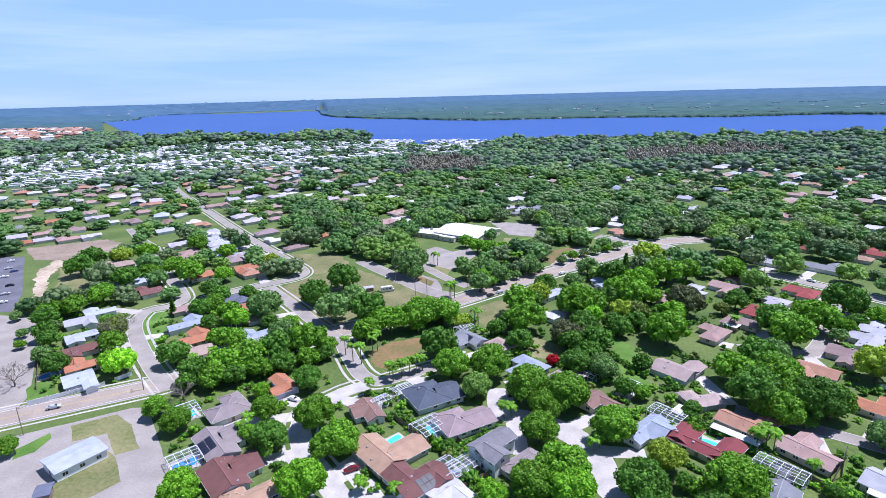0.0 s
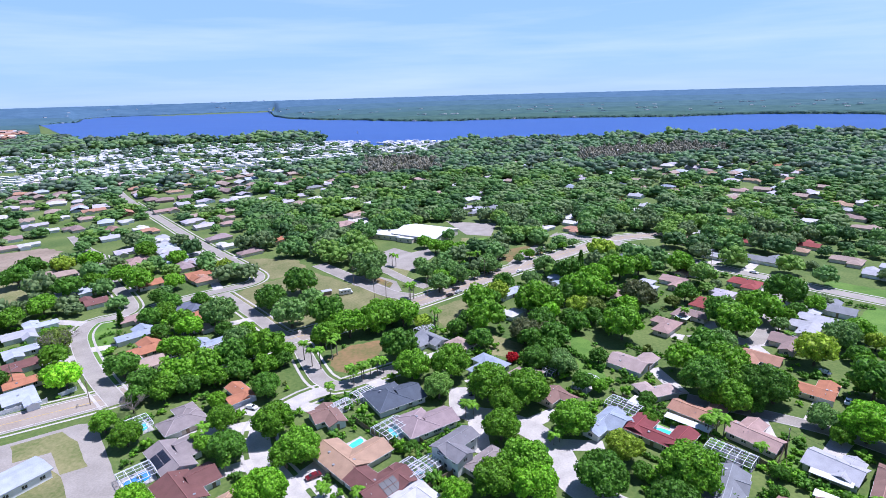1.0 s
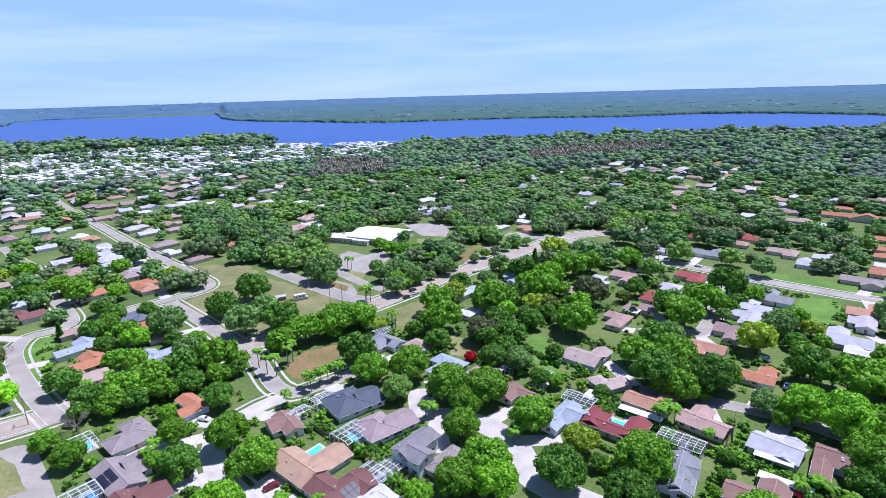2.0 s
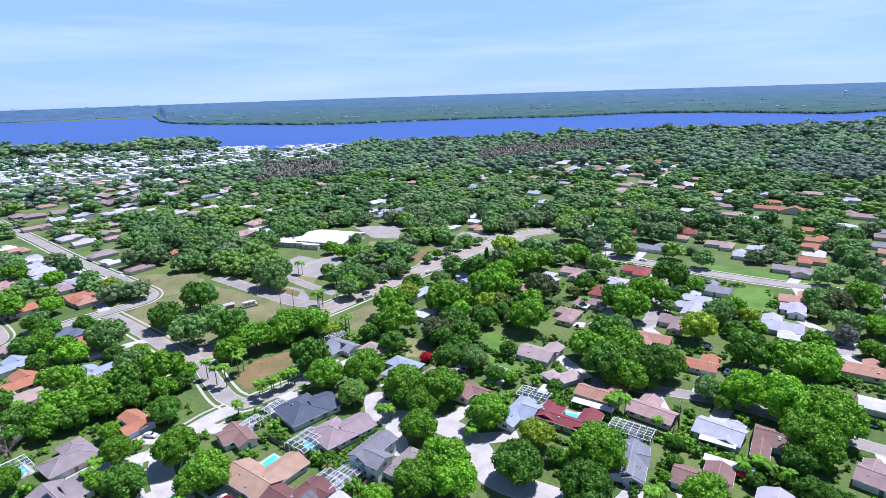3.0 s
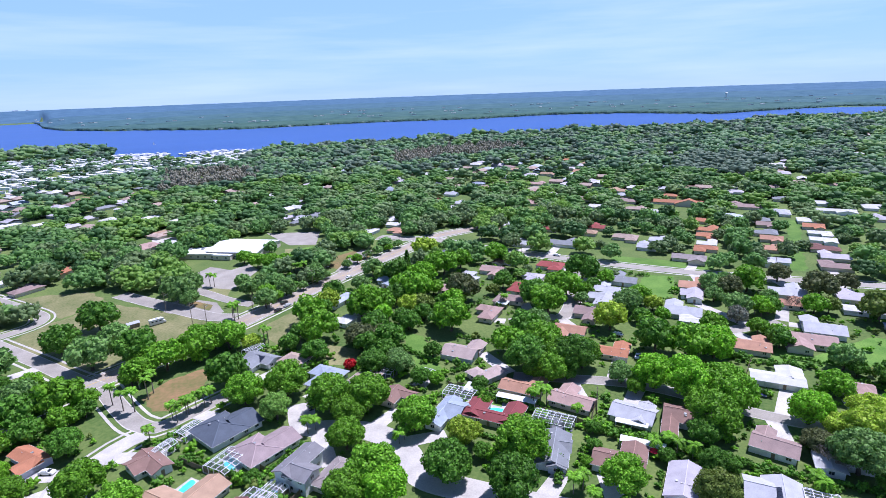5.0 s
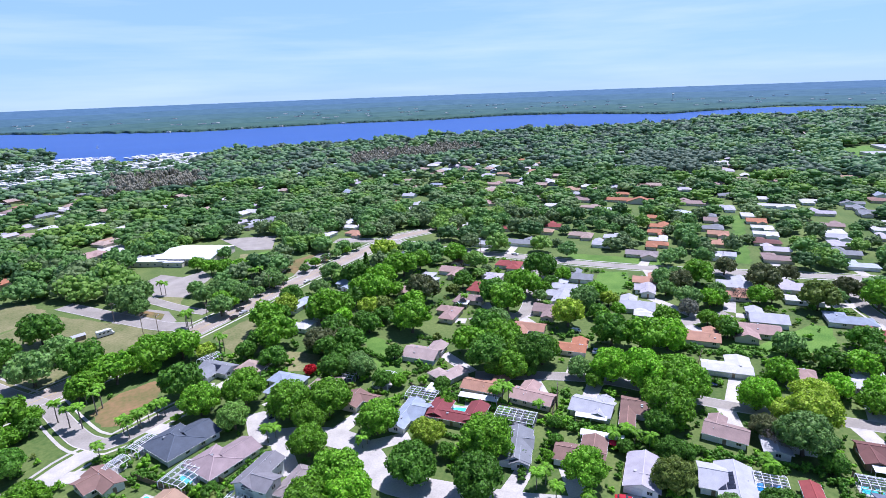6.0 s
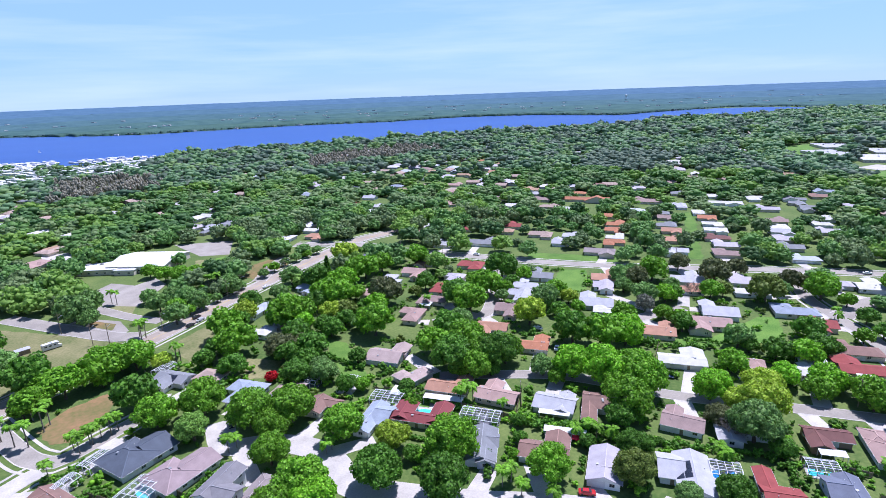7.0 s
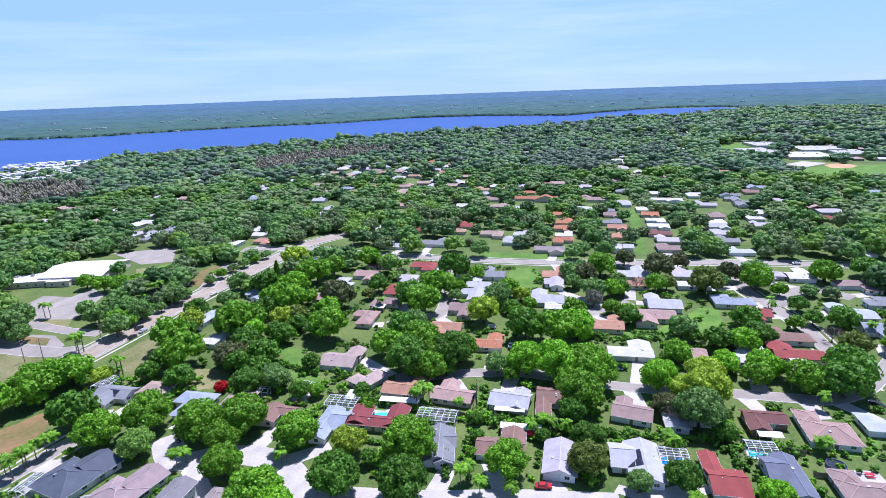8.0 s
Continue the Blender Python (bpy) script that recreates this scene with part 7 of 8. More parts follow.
def pool_cage(x, y, ang, w, d, colour):
    """A screened aluminium pool enclosure with a raised middle bay."""
    if colour in ("teal", "blue"):
        pool_basin(x, y, ang, w - 0.2, d - 0.2, colour)
    else:
        slab = Solid().box(-w / 2 + 0.1, -d / 2 + 0.1, 0, w / 2 - 0.1, d / 2 - 0.1, 0.1)
        tagged(new("patio_slab", slab.mesh("patio_slab", CONCRETE if colour == "pale" else DARK_ROAD)), "flat patio slab under a screened enclosure", "patio").matrix_basis = pose(x, y, 0, 0, 0, ang)
    ob = thing("pool_enclosure", pose(x, y, 0.105, 0, 0, ang), "white aluminium screened pool enclosure beside a house", "pool cage", "pool enclosures")
    z, top, q = 2.3, 2.95, 1.4
    nx, ny = max(3, round(w / 2.1)), max(2, round(d / 2.4))
    xs, ys = [-w / 2 + w * k / nx for k in range(nx + 1)], [-d / 2 + d * k / ny for k in range(ny + 1)]
    roof_y = [(-d / 2, z), (-d / 2 + q, top), (d / 2 - q, top), (d / 2, z)]
    for px in xs:
        for py in (-d / 2, d / 2):
            bar_part(ob, "post", (px, py, 0), (px, py, z), 0.07)
        for (a, za), (b, zb) in zip(roof_y, roof_y[1:]):
            bar_part(ob, "rafter", (px, a, za), (px, b, zb), 0.065)
    for py, pz in roof_y:
        bar_part(ob, "beam", (-w / 2, py, pz), (w / 2, py, pz), 0.075)
    for py in (-d / 2 + q + (d - 2 * q) / 3, -d / 2 + q + (d - 2 * q) * 2 / 3):
        bar_part(ob, "beam", (-w / 2, py, top), (w / 2, py, top), 0.06)
    for py in ys[1:-1]:
        for px in (-w / 2, w / 2):
            bar_part(ob, "post", (px, py, 0), (px, py, z + 0.4), 0.06)
    net = Solid()
    for (a, za), (b, zb) in zip(roof_y, roof_y[1:]):
        net.add([(-w / 2, a, za), (w / 2, a, za), (w / 2, b, zb), (-w / 2, b, zb)], ((0, 1, 2, 3),))
    part("screen", net.mesh("screen", SCREEN), ob, "fine grey insect screen")
    take_rect(x, y, ang, w, d)


def open_pool(x, y, ang, colour, w=9.5, d=7.0):
    pool_basin(x, y, ang, w, d, colour)


def patio_cover(x, y, ang, w, d):
    ob = thing("patio_cover", pose(x, y, 0, 0, 0, ang), "flat white metal patio cover against a house", "patio cover")
    roof = Solid()
    roof.add([(-w / 2, -d / 2, 2.40), (w / 2, -d / 2, 2.40), (w / 2, d / 2, 2.58), (-w / 2, d / 2, 2.58),
              (-w / 2, -d / 2, 2.52), (w / 2, -d / 2, 2.52), (w / 2, d / 2, 2.70), (-w / 2, d / 2, 2.70)],
             ((3, 2, 1, 0), (4, 5, 6, 7), (0, 1, 5, 4), (1, 2, 6, 5), (2, 3, 7, 6), (3, 0, 4, 7)))
    part("roof", roof.mesh("roof", PAINT), ob)
    for px in (-w / 2 + 0.2, 0, w / 2 - 0.2):
        for py in (-d / 2 + 0.15, d / 2 - 0.15):
            bar_part(ob, "post", (px, py, 0), (px, py, 2.42), 0.06)


# ---- cars ----
def car_body(length, width, height):
    s = Solid()
    prof = [(-0.5, 0.28), (-0.5, 0.62), (-0.44, 0.68), (-0.36, 0.72), (-0.24, 0.98), (0.10, 1.0), (0.26, 0.72), (0.44, 0.64), (0.5, 0.52), (0.5, 0.26)]
    rows = []
    for side, k in ((-1, 0.97), (-1, 1.0), (1, 1.0), (1, 0.97)):
        rows.append([(px * length, side * width / 2 * (0.8 if pz > 0.75 else 1.0) * k, pz * height) for px, pz in prof])
    verts = rows[0] + rows[3]
    n = len(prof)
    faces = [tuple(reversed(range(n))), tuple(range(n, 2 * n))] + [(k, (k + 1) % n, n + (k + 1) % n, n + k) for k in range(n)]
    return s.add(verts, faces)


CAR_GLASS = Solid()
for _s in (-1, 1):
    CAR_GLASS.add([(-1.35, _s * 0.80, 1.07), (1.0, _s * 0.80, 1.07), (0.5, _s * 0.735, 1.42), (-1.02, _s * 0.735, 1.42)], ((0, 1, 2, 3) if _s < 0 else (3, 2, 1, 0),))
CAR_GLASS.add([(1.17, -0.68, 1.11), (1.17, 0.68, 1.11), (0.5, 0.64, 1.475), (0.5, -0.64, 1.475)], ((0, 1, 2, 3),))
CAR_GLASS.add([(-1.58, 0.68, 1.13), (-1.58, -0.68, 1.13), (-1.15, -0.64, 1.455), (-1.15, 0.64, 1.455)], ((0, 1, 2, 3),))
CAR_GLASS_MESHES = [(name, mesh(name, CAR_GLASS.v[4 * k:4 * k + 4], [[i - 4 * k for i in CAR_GLASS.f[k]]], GLASS)) for k, name in enumerate(("side_window", "side_window", "windscreen", "rear_window"))]
WHEEL = Solid().tube([(0, -0.11, 0), (0, 0.11, 0)], [0.32, 0.32], 14)
WHEEL.f.append(tuple(reversed(range(14))))
WHEEL_MESH = WHEEL.mesh("tyre", RUBBER)
CAR_BODIES = {}


def car(x, y, colour):
    d, p, width = nearest_road(x, y)
    on_road = d < width / 2 + 1.5
    if on_road:
        line = next(l for l, w in ROAD_LINES if any(q is p for q in l))
        k = next(i for i, q in enumerate(line) if q is p)
        t = line[min(k + 1, len(line) - 1)] - line[max(k - 1, 0)]
        ang = math.degrees(math.atan2(t.y, t.x))
    else:
        ang = math.degrees(math.atan2(p.y - y, p.x - x))
    z = 0.11 if on_road else 0.03
    ob = thing("car", pose(x, y, z, 0, 0, ang), f"{colour} saloon car {'on the road' if on_road else 'parked on a driveway'}", "car", "cars")
    if colour not in CAR_BODIES:
        CAR_BODIES[colour] = car_body(4.5, 1.8, 1.48).mesh("body", CAR_PAINT[colour])
    part("body", CAR_BODIES[colour], ob)
    for name, glass in CAR_GLASS_MESHES:
        part(name, glass, ob, "dark car glass")
    for wx in (-1.35, 1.38):
        for wy in (-0.8, 0.8):
            part("tyre", WHEEL_MESH, ob, "", pose(wx, wy, 0.32))
    for wy in (-0.6, 0.6):
        part("headlight", HEADLIGHT, ob, "", pose(2.24, wy, 0.86))
        part("tail_light", TAILLIGHT, ob, "", pose(-2.25, wy, 0.88))


HEADLIGHT = Solid().box(-0.03, -0.2, -0.08, 0.03, 0.2, 0.08).mesh("headlight", PAINT)
TAILLIGHT = Solid().box(-0.03, -0.2, -0.08, 0.03, 0.2, 0.08).mesh("tail_light", ROOFS["red"])

POLE_MESH = Solid().tube([(0, 0, -0.1), (0, 0, 4), (0, 0, 10.5)], [0.17, 0.15, 0.11], 8).mesh("pole", WOOD)
ARM_MESH = Solid().box(-1.2, -0.06, 9.6, 1.2, 0.06, 9.75).mesh("crossarm", WOOD)
POLE_TOPS = []


def pole(x, y):
    d, p, width = nearest_road(x, y)
    ang = math.degrees(math.atan2(p.y - y, p.x - x))
    ob = thing("utility_pole", pose(x, y, 0, 0, 0, ang), "tall grey wooden utility pole with a crossarm", "pole", "utility poles")
    part("pole", POLE_MESH, ob)
    part("crossarm", ARM_MESH, ob)
    part("lamp", LAMP_MESH, ob, "grey street lamp head")
    POLE_TOPS.append((x, y, 9.75))


LAMP_MESH = Solid().bar((0, 0, 8.2), (1.8, 0, 8.9), 0.05).box(1.6, -0.15, 8.82, 2.4, 0.15, 9.0).mesh("lamp", CHROME)



# ---- larger buildings ----
def hall(x, y, ang, w, d, z, colour, walls, form, label, category="school"):
    """A large building with a wide low roof, a row of windows, and doors."""
    ob = thing("public_building", pose(x, y, 0, 0, 0, ang), label, category)
    wall, roof = Solid(), Solid()
    hx, hy = w / 2, d / 2
    wall.box(-hx, -hy, 0, hx, hy, z - 0.05)
    if form == "flat":
        roof.box(-hx - 0.25, -hy - 0.25, z - 0.05, hx + 0.25, hy + 0.25, z + 0.35)
    else:
        span = d if form == "gx" else w
        rise = span / 2 * 0.16
        gable_wall(wall, -hx, -hy, hx, hy, z - 0.06, rise * 0.93, form)
        roof_solid(roof, -hx, -hy, hx, hy, z, rise, form, 0.6, 0.3)
    part("wall", wall.mesh("wall", WALLS[walls]), ob)
    part("roof", roof.mesh("roof", ROOFS[colour]), ob)
    for side, turn in ((-1, 0), (1, 180)):
        n = int(w / 4.5)
        for k in range(n):
            at = pose(-hx + (k + 0.5) * w / n, side * (hy + 0.03), min(1.6, z - 1.1), 0, 0, turn)
            win = part("window", WINDOW_FRAME, ob, "", at)
            part("pane", WINDOW_PANE, win)
    for side, turn in ((-1, 270), (1, 90)):
        part("door", DOOR, ob, "plain double door", pose(side * (hx + 0.03), 0, 0, 0, 0, turn))
    if form == "flat":
        for k in range(3):
            part("roof_unit", ROOF_UNIT, ob, "grey air conditioning unit", pose(-hx * 0.6 + k * hx * 0.6, hy * 0.2, z + 0.35))
    return ob


# ---- single things ----
def bare_tree(x, y, dia):
    """A leafless tree: limbs that fork down to thin twigs."""
    rng = random.Random(int(x * 7 + y))
    ob = thing("bare_tree", pose(x, y, 0), "leafless grey-brown tree with a haze of twigs", "tree", "bare trees")
    wood = Solid()
    wood.tube([(0, 0, -0.1), (0, 0.05, dia * 0.12), (0.1, 0, dia * 0.22)], [0.28, 0.22, 0.17], 7)
    part("trunk", wood.mesh("trunk", BARK), ob)
    twigs = Solid()

    def fork(p, d, length, r, depth):
        q = p + d * length
        twigs.bar(p, q, r)
        if depth == 0:
            return
        for _ in range(3 if depth > 1 else 4):
            e = (d + Vector((rng.uniform(-1, 1), rng.uniform(-1, 1), rng.uniform(-0.35, 0.6))) * 0.75).normalized()
            fork(q, e, length * rng.uniform(0.6, 0.85), r * 0.6, depth - 1)

    for k in range(6):
        a = k * 1.05
        fork(Vector((0.05, 0, dia * 0.16)), Vector((math.cos(a), math.sin(a), 0.9)).normalized(), dia * 0.19, 0.11, 4)
    part("crown", twigs.mesh("crown", TWIG), ob, "fine grey-brown branches and twigs")


TWIG = surface("twig_bark", (0.17, 0.14, 0.115), (0.30, 0.26, 0.22), 1.0, 0.95, 0.1)


def cypress(x, y, h=14.0):
    ob = thing("cypress_tree", pose(x, y, 0), "tall narrow dark green conifer", "tree")
    part("trunk", Solid().tube([(0, 0, -0.1), (0, 0, h * 0.9)], [0.25, 0.05], 7).mesh("trunk", BARK), ob)
    rng = np.random.default_rng(int(h))
    n = 1500
    z = rng.uniform(0.06, 1.0, n) ** 0.9
    rad = (0.17 * (1 - z) ** 0.6 + 0.01) * h * rng.uniform(0.55, 1.0, n) * (1 + 0.25 * np.sin(z * 40))
    a = rng.uniform(0, 6.283, n)
    p = np.stack([np.cos(a) * rad, np.sin(a) * rad, z * h], 1)
    d = np.stack([np.cos(a), np.sin(a), rng.uniform(-0.2, 0.8, n)], 1)
    u = np.cross(d, rng.normal(size=(n, 3)))
    u /= np.linalg.norm(u, axis=1)[:, None]
    quad = np.stack([p - u * 0.3, p + d * 0.45, p + u * 0.3, p - d * 0.3], 1).reshape(-1, 3)
    part("crown", big_mesh("crown", quad, np.arange(4 * n).reshape(-1, 4), np.zeros((0, 3), dtype=int), LEAVES["d"]), ob)


def camper(x, y, ang):
    ob = thing("camper", pose(x, y, 0, 0, 0, ang), "white camper van parked on a grass lot", "camper")
    s = Solid()
    prof = [(-3.6, 0.5), (-3.6, 2.9), (-3.4, 3.05), (2.2, 3.05), (3.0, 2.6), (2.4, 2.0), (3.0, 1.4), (3.7, 1.2), (3.8, 0.5)]
    n = len(prof)
    s.add([(px, -1.15, pz) for px, pz in prof] + [(px, 1.15, pz) for px, pz in prof],
          [tuple(reversed(range(n))), tuple(range(n, 2 * n))] + [(k, (k + 1) % n, n + (k + 1) % n, n + k) for k in range(n)])
    part("body", s.mesh("body", PAINT), ob)
    for wx in (-2.2, 2.6):
        for wy in (-1.0, 1.0):
            part("tyre", WHEEL_MESH, ob, "", pose(wx, wy, 0.33))
    for wx in (-2.4, -0.6, 1.2):
        part("window", Solid().box(wx - 0.5, -1.19, 1.7, wx + 0.5, -1.14, 2.3).mesh("window", GLASS), ob)
    part("roof_unit", Solid().box(-0.5, -0.4, 3.05, 0.5, 0.4, 3.35).mesh("roof_unit", PAINT), ob)


def shed(x, y, ang):
    ob = thing("garden_shed", pose(x, y, 0, 0, 0, ang), "small weathered shed with a pale roof", "shed")
    part("wall", Solid().box(-2.6, -1.6, 0, 2.6, 1.6, 2.1).mesh("wall", WOOD), ob)
    r = Solid()
    roof_solid(r, -2.6, -1.6, 2.6, 1.6, 2.2, 0.6, "gx", 0.3)
    part("roof", r.mesh("roof", ROOFS["whiteblue"]), ob)
    part("door", DOOR, ob, "", pose(0, -1.63, 0))


def parasol(x, y):
    ob = thing("parasol", pose(x, y, 0), "open red garden parasol on a patio", "parasol")
    part("pole", Solid().tube([(0, 0, 0), (0, 0, 2.5)], [0.04, 0.03], 8).mesh("pole", CHROME), ob)
    part("base", Solid().tube([(0, 0, 0), (0, 0, 0.12)], [0.4, 0.32], 14).mesh("base", CONCRETE), ob)
    n = 8
    rim = [(math.cos(k * math.tau / n) * 1.9, math.sin(k * math.tau / n) * 1.9, 2.1) for k in range(n)]
    low = [(px, py, 1.92) for px, py, _ in rim]
    part("canopy", mesh("canopy", rim + low + [(0, 0, 2.65)], [(k, (k + 1) % n, 16) for k in range(n)] + [(k, 8 + k, 8 + (k + 1) % n, (k + 1) % n) for k in range(n)], RED_CLOTH), ob, "bright red canvas canopy")


RED_CLOTH = surface("red_canvas", (0.5, 0.012, 0.03), (0.68, 0.02, 0.05), 0.8, 0.8, 0.1, vary=0)


def picnic_table(x, y):
    slab = tagged(new("patio_slab", Solid().box(-3.2, -2.4, 0, 3.2, 2.4, 0.06).mesh("patio_slab", CONCRETE)), "pale concrete patio slab behind a house", "patio")
    slab.matrix_basis = pose(x, y, 0.0, 0, 0, -45)
    ob = thing("picnic_table", pose(x, y, 0.06, 0, 0, -45), "red picnic table with two benches on a patio", "table")
    part("tabletop", Solid().box(-1.1, -0.5, 0.70, 1.1, 0.5, 0.76).mesh("tabletop", RED_CLOTH), ob)
    for side in (-1, 1):
        part("bench", Solid().box(-1.1, side * 0.85 - 0.16, 0.40, 1.1, side * 0.85 + 0.16, 0.45).mesh("bench", RED_CLOTH), ob)
        part("leg", Solid().bar((side * 0.8, -0.8, 0), (side * 0.8, 0.3, 0.72), 0.05).mesh("leg", CHROME), ob)
        part("leg", Solid().bar((side * 0.8, 0.8, 0), (side * 0.8, -0.3, 0.72), 0.05).mesh("leg", CHROME), ob)


def round_pool(x, y):
    ob = thing("round_pool", pose(x, y, 0), "round above-ground pool with a dark rim", "pool")
    n = 28
    ring = [(math.cos(k * math.tau / n), math.sin(k * math.tau / n)) for k in range(n)]
    v = [(a * 2.6, b * 2.6, 0) for a, b in ring] + [(a * 2.6, b * 2.6, 1.2) for a, b in ring] + [(a * 2.4, b * 2.4, 1.2) for a, b in ring] + [(a * 2.4, b * 2.4, 0.9) for a, b in ring]
    f = [(r * n + k, r * n + (k + 1) % n, (r + 1) * n + (k + 1) % n, (r + 1) * n + k) for r in range(3) for k in range(n)]
    part("wall", mesh("wall", v, f, CAR_PAINT["blue"]), ob, "dark blue pool wall")
    part("pool_water", mesh("pool_water", [(a * 2.39, b * 2.39, 0.95) for a, b in ring], [tuple(range(n))], DARK), ob, "dark covered water")


FENCE_PANEL_MESH = Solid().box(0.0, -0.02, 0.06, 2.4, 0.02, 1.78).mesh("panel", WOOD)
FENCE_POST = Solid().box(-0.05, -0.05, 0, 0.05, 0.05, 1.9).mesh("post", WOOD)


def wood_fence(points):
    (ax, ay), (bx, by) = points
    length, ang = math.dist(*points), math.degrees(math.atan2(by - ay, bx - ax))
    ob = thing("wooden_fence", pose(ax, ay, 0, 0, 0, ang), "weathered wooden board fence between gardens", "fence", "garden fences")
    n = max(1, int(length / 2.4))
    for k in range(n + 1):
        part("post", FENCE_POST, ob, "", pose(k * 2.4, 0.1, 0))
        if k < n:
            part("panel", FENCE_PANEL_MESH, ob, "", pose(k * 2.4, 0, 0))


WALL_PANEL = Solid().box(0.12, -0.08, 0, 2.88, 0.08, 1.75).mesh("panel", PAINT)
WALL_PIER = Solid().box(-0.16, -0.16, 0, 0.16, 0.16, 1.95).mesh("pier", PAINT)


def garden_wall(points):
    (ax, ay), (bx, by) = points
    length, ang = math.dist(*points), math.degrees(math.atan2(by - ay, bx - ax))
    ob = thing("boundary_wall", pose(ax, ay, 0, 0, 0, ang), "white rendered boundary wall with piers beside the boulevard", "wall")
    n = max(1, int(length / 3))
    for k in range(n + 1):
        part("pier", WALL_PIER, ob, "", pose(k * 3, 0, 0))
        if k < n:
            part("panel", WALL_PANEL, ob, "", pose(k * 3, 0, 0))


def hedge(points, key="d", wide=1.25):
    """A dense row of shrubs between two gardens."""
    line = smooth_line(points, 1.3)
    rng = np.random.default_rng(int(abs(points[0][0]) * 10))
    spots = [(p.x + rng.uniform(-0.4, 0.4), p.y + rng.uniform(-0.4, 0.4), wide * rng.uniform(0.75, 1.25), rng.uniform(0.9, 1.5)) for p in line]
    ob = woods("hedge", f"dense {LEAF_WORDS[key]} hedge between back gardens", spots, LEAVES[key], 5, 60, 0.17, 1, 640)
    del ob["kind"]
    tagged(ob, f"dense {LEAF_WORDS[key]} hedge between back gardens", "hedge", "garden hedges")


ROOF_UNIT = Solid().box(-1.1, -0.8, 0, 1.1, 0.8, 0.9).box(-0.6, -0.4, 0.9, 0.6, 0.4, 1.05).mesh("roof_unit", CHROME)

pool_cage(-91.4, 165.8, 40, 8, 9, "teal")
pool_cage(-79.9, 139.6, 40, 9, 8, "blue")
pool_cage(-24.8, 169.4, 40, 7, 4.5, "pale")
pool_cage(-17.4, 176.4, 40, 8, 5.5, "pale")
pool_cage(-7.0, 153.6, 40, 10, 9, "teal")
pool_cage(2.7, 133.5, 40, 9, 6.5, "teal")
pool_cage(-1.4, 132.5, 40, 7, 9, "blue")
pool_cage(7.1, 228.9, 40, 8, 6, "pale")
pool_cage(52.3, 185.9, -50, 9, 7, "dark")
pool_cage(63.7, 174.1, 40, 9, 6, "pale")
pool_cage(71.1, 157.2, -50, 11, 7, "pale")
pool_cage(91.4, 129.2, -50, 13, 7, "dark")
pool_cage(131.3, 69.1, -48, 8, 6.5, "blue")
pool_cage(153.5, 54.8, -48, 8, 6, "teal")
pool_cage(-96.5, 216.8, 40, 9, 7, "teal")
pool_cage(-83.7, 220.5, 40, 8, 6, "pale")
pool_cage(-102.1, 243.3, 40, 7, 6, "dark")
open_pool(240.7, 95.2, -48, "blue")
open_pool(-160.6, 197.2, 40, "blue")
patio_cover(75.8, 158.6, 40, 6, 4)
patio_cover(86.6, 144.8, -48, 14, 3)
patio_cover(107.5, 106.7, -48, 13, 3)
patio_cover(161.7, 55.7, -48, 7, 3)
patio_cover(152.1, 231.4, -50, 6, 5)
patio_cover(126.3, 224.7, -50, 6, 5)
patio_cover(216.8, 68.8, -48, 6, 4)
patio_cover(214.5, 85.9, -48, 10, 5)
patio_cover(111.6, 116.0, -48, 10, 2.5)
car(-29.2, 134.9, "dark red")
car(-141.8, 172.1, "silver")
car(-56.4, 174.1, "white")
car(22.7, 273.4, "black")
car(68.0, 307.3, "white")
car(77.6, 106.2, "black")
car(94.6, 85.1, "red")
car(166.1, 111.5, "blue")
car(163.6, 112.5, "black")
car(27.9, 277.9, "silver")
car(27.0, 283.0, "black")
car(207.7, 42.0, "black")
car(110.9, 172.2, "white")
car(347.2, 119.6, "white")
car(-132.6, 369.8, "black")
car(147.3, 152.5, "white")
car(154.4, 172.2, "white")
car(156.5, 116.8, "blue")
car(75.0, 264.1, "red")
car(352.8, 109.8, "silver")
car(236.1, 62.9, "white")
car(234.2, 51.4, "silver")
car(-225.9, 380.8, "black")
car(-190.4, 345.3, "blue")
car(199.9, 284.0, "white")
car(23.1, 181.8, "black")
car(21.4, 174.4, "black")
car(-302.4, 362.1, "white")
car(-290.9, 344.6, "silver")
car(-279.4, 326.5, "white")
car(-262.8, 309.4, "black")
car(-253.9, 294.4, "silver")
car(-244.8, 280.7, "white")
car(-282.1, 338.0, "blue")
pole(-141.1, 156.4)
pole(-151.0, 198.6)
pole(-115.8, 183.9)
pole(-30.4, 301.5)
pole(-17.6, 277.5)
pole(54.8, 309.0)
pole(87.8, 323.3)
pole(-11.1, 273.4)
pole(45.9, 302.2)
pole(10.8, 275.5)
pole(83.5, 321.5)
pole(197.8, 63.9)
pole(127.7, 100.7)
pole(201.4, 51.4)
pole(135.0, 207.9)
pole(82.3, 317.9)
pole(107.1, 127.5)
pole(161.4, 318.1)
pole(282.9, 193.9)
pole(182.5, 298.7)
bare_tree(-150.4, 226.4, 19.1)
bare_tree(-97.3, 176.3, 9.7)
bare_tree(-168.3, 188.6, 13.6)
bare_tree(249.5, 68.9, 9.8)
bare_tree(245.1, 156.9, 10.5)
bare_tree(148.0, 77.5, 10.5)
hedge([(-18.7, 162.2), (-10.7, 153.3), (-2.5, 142.8)])
hedge([(0.1, 141.9), (2.4, 134.9), (5.0, 131.0)])
hedge([(-28.6, 171.8), (-20.2, 179.9)])
hedge([(100.7, 123.5), (108.9, 112.3), (115.0, 104.4)])
hedge([(115.5, 103.6), (123.8, 93.4), (128.9, 87.6)])
hedge([(97.1, 128.6), (86.1, 116.0), (75.9, 104.8)])
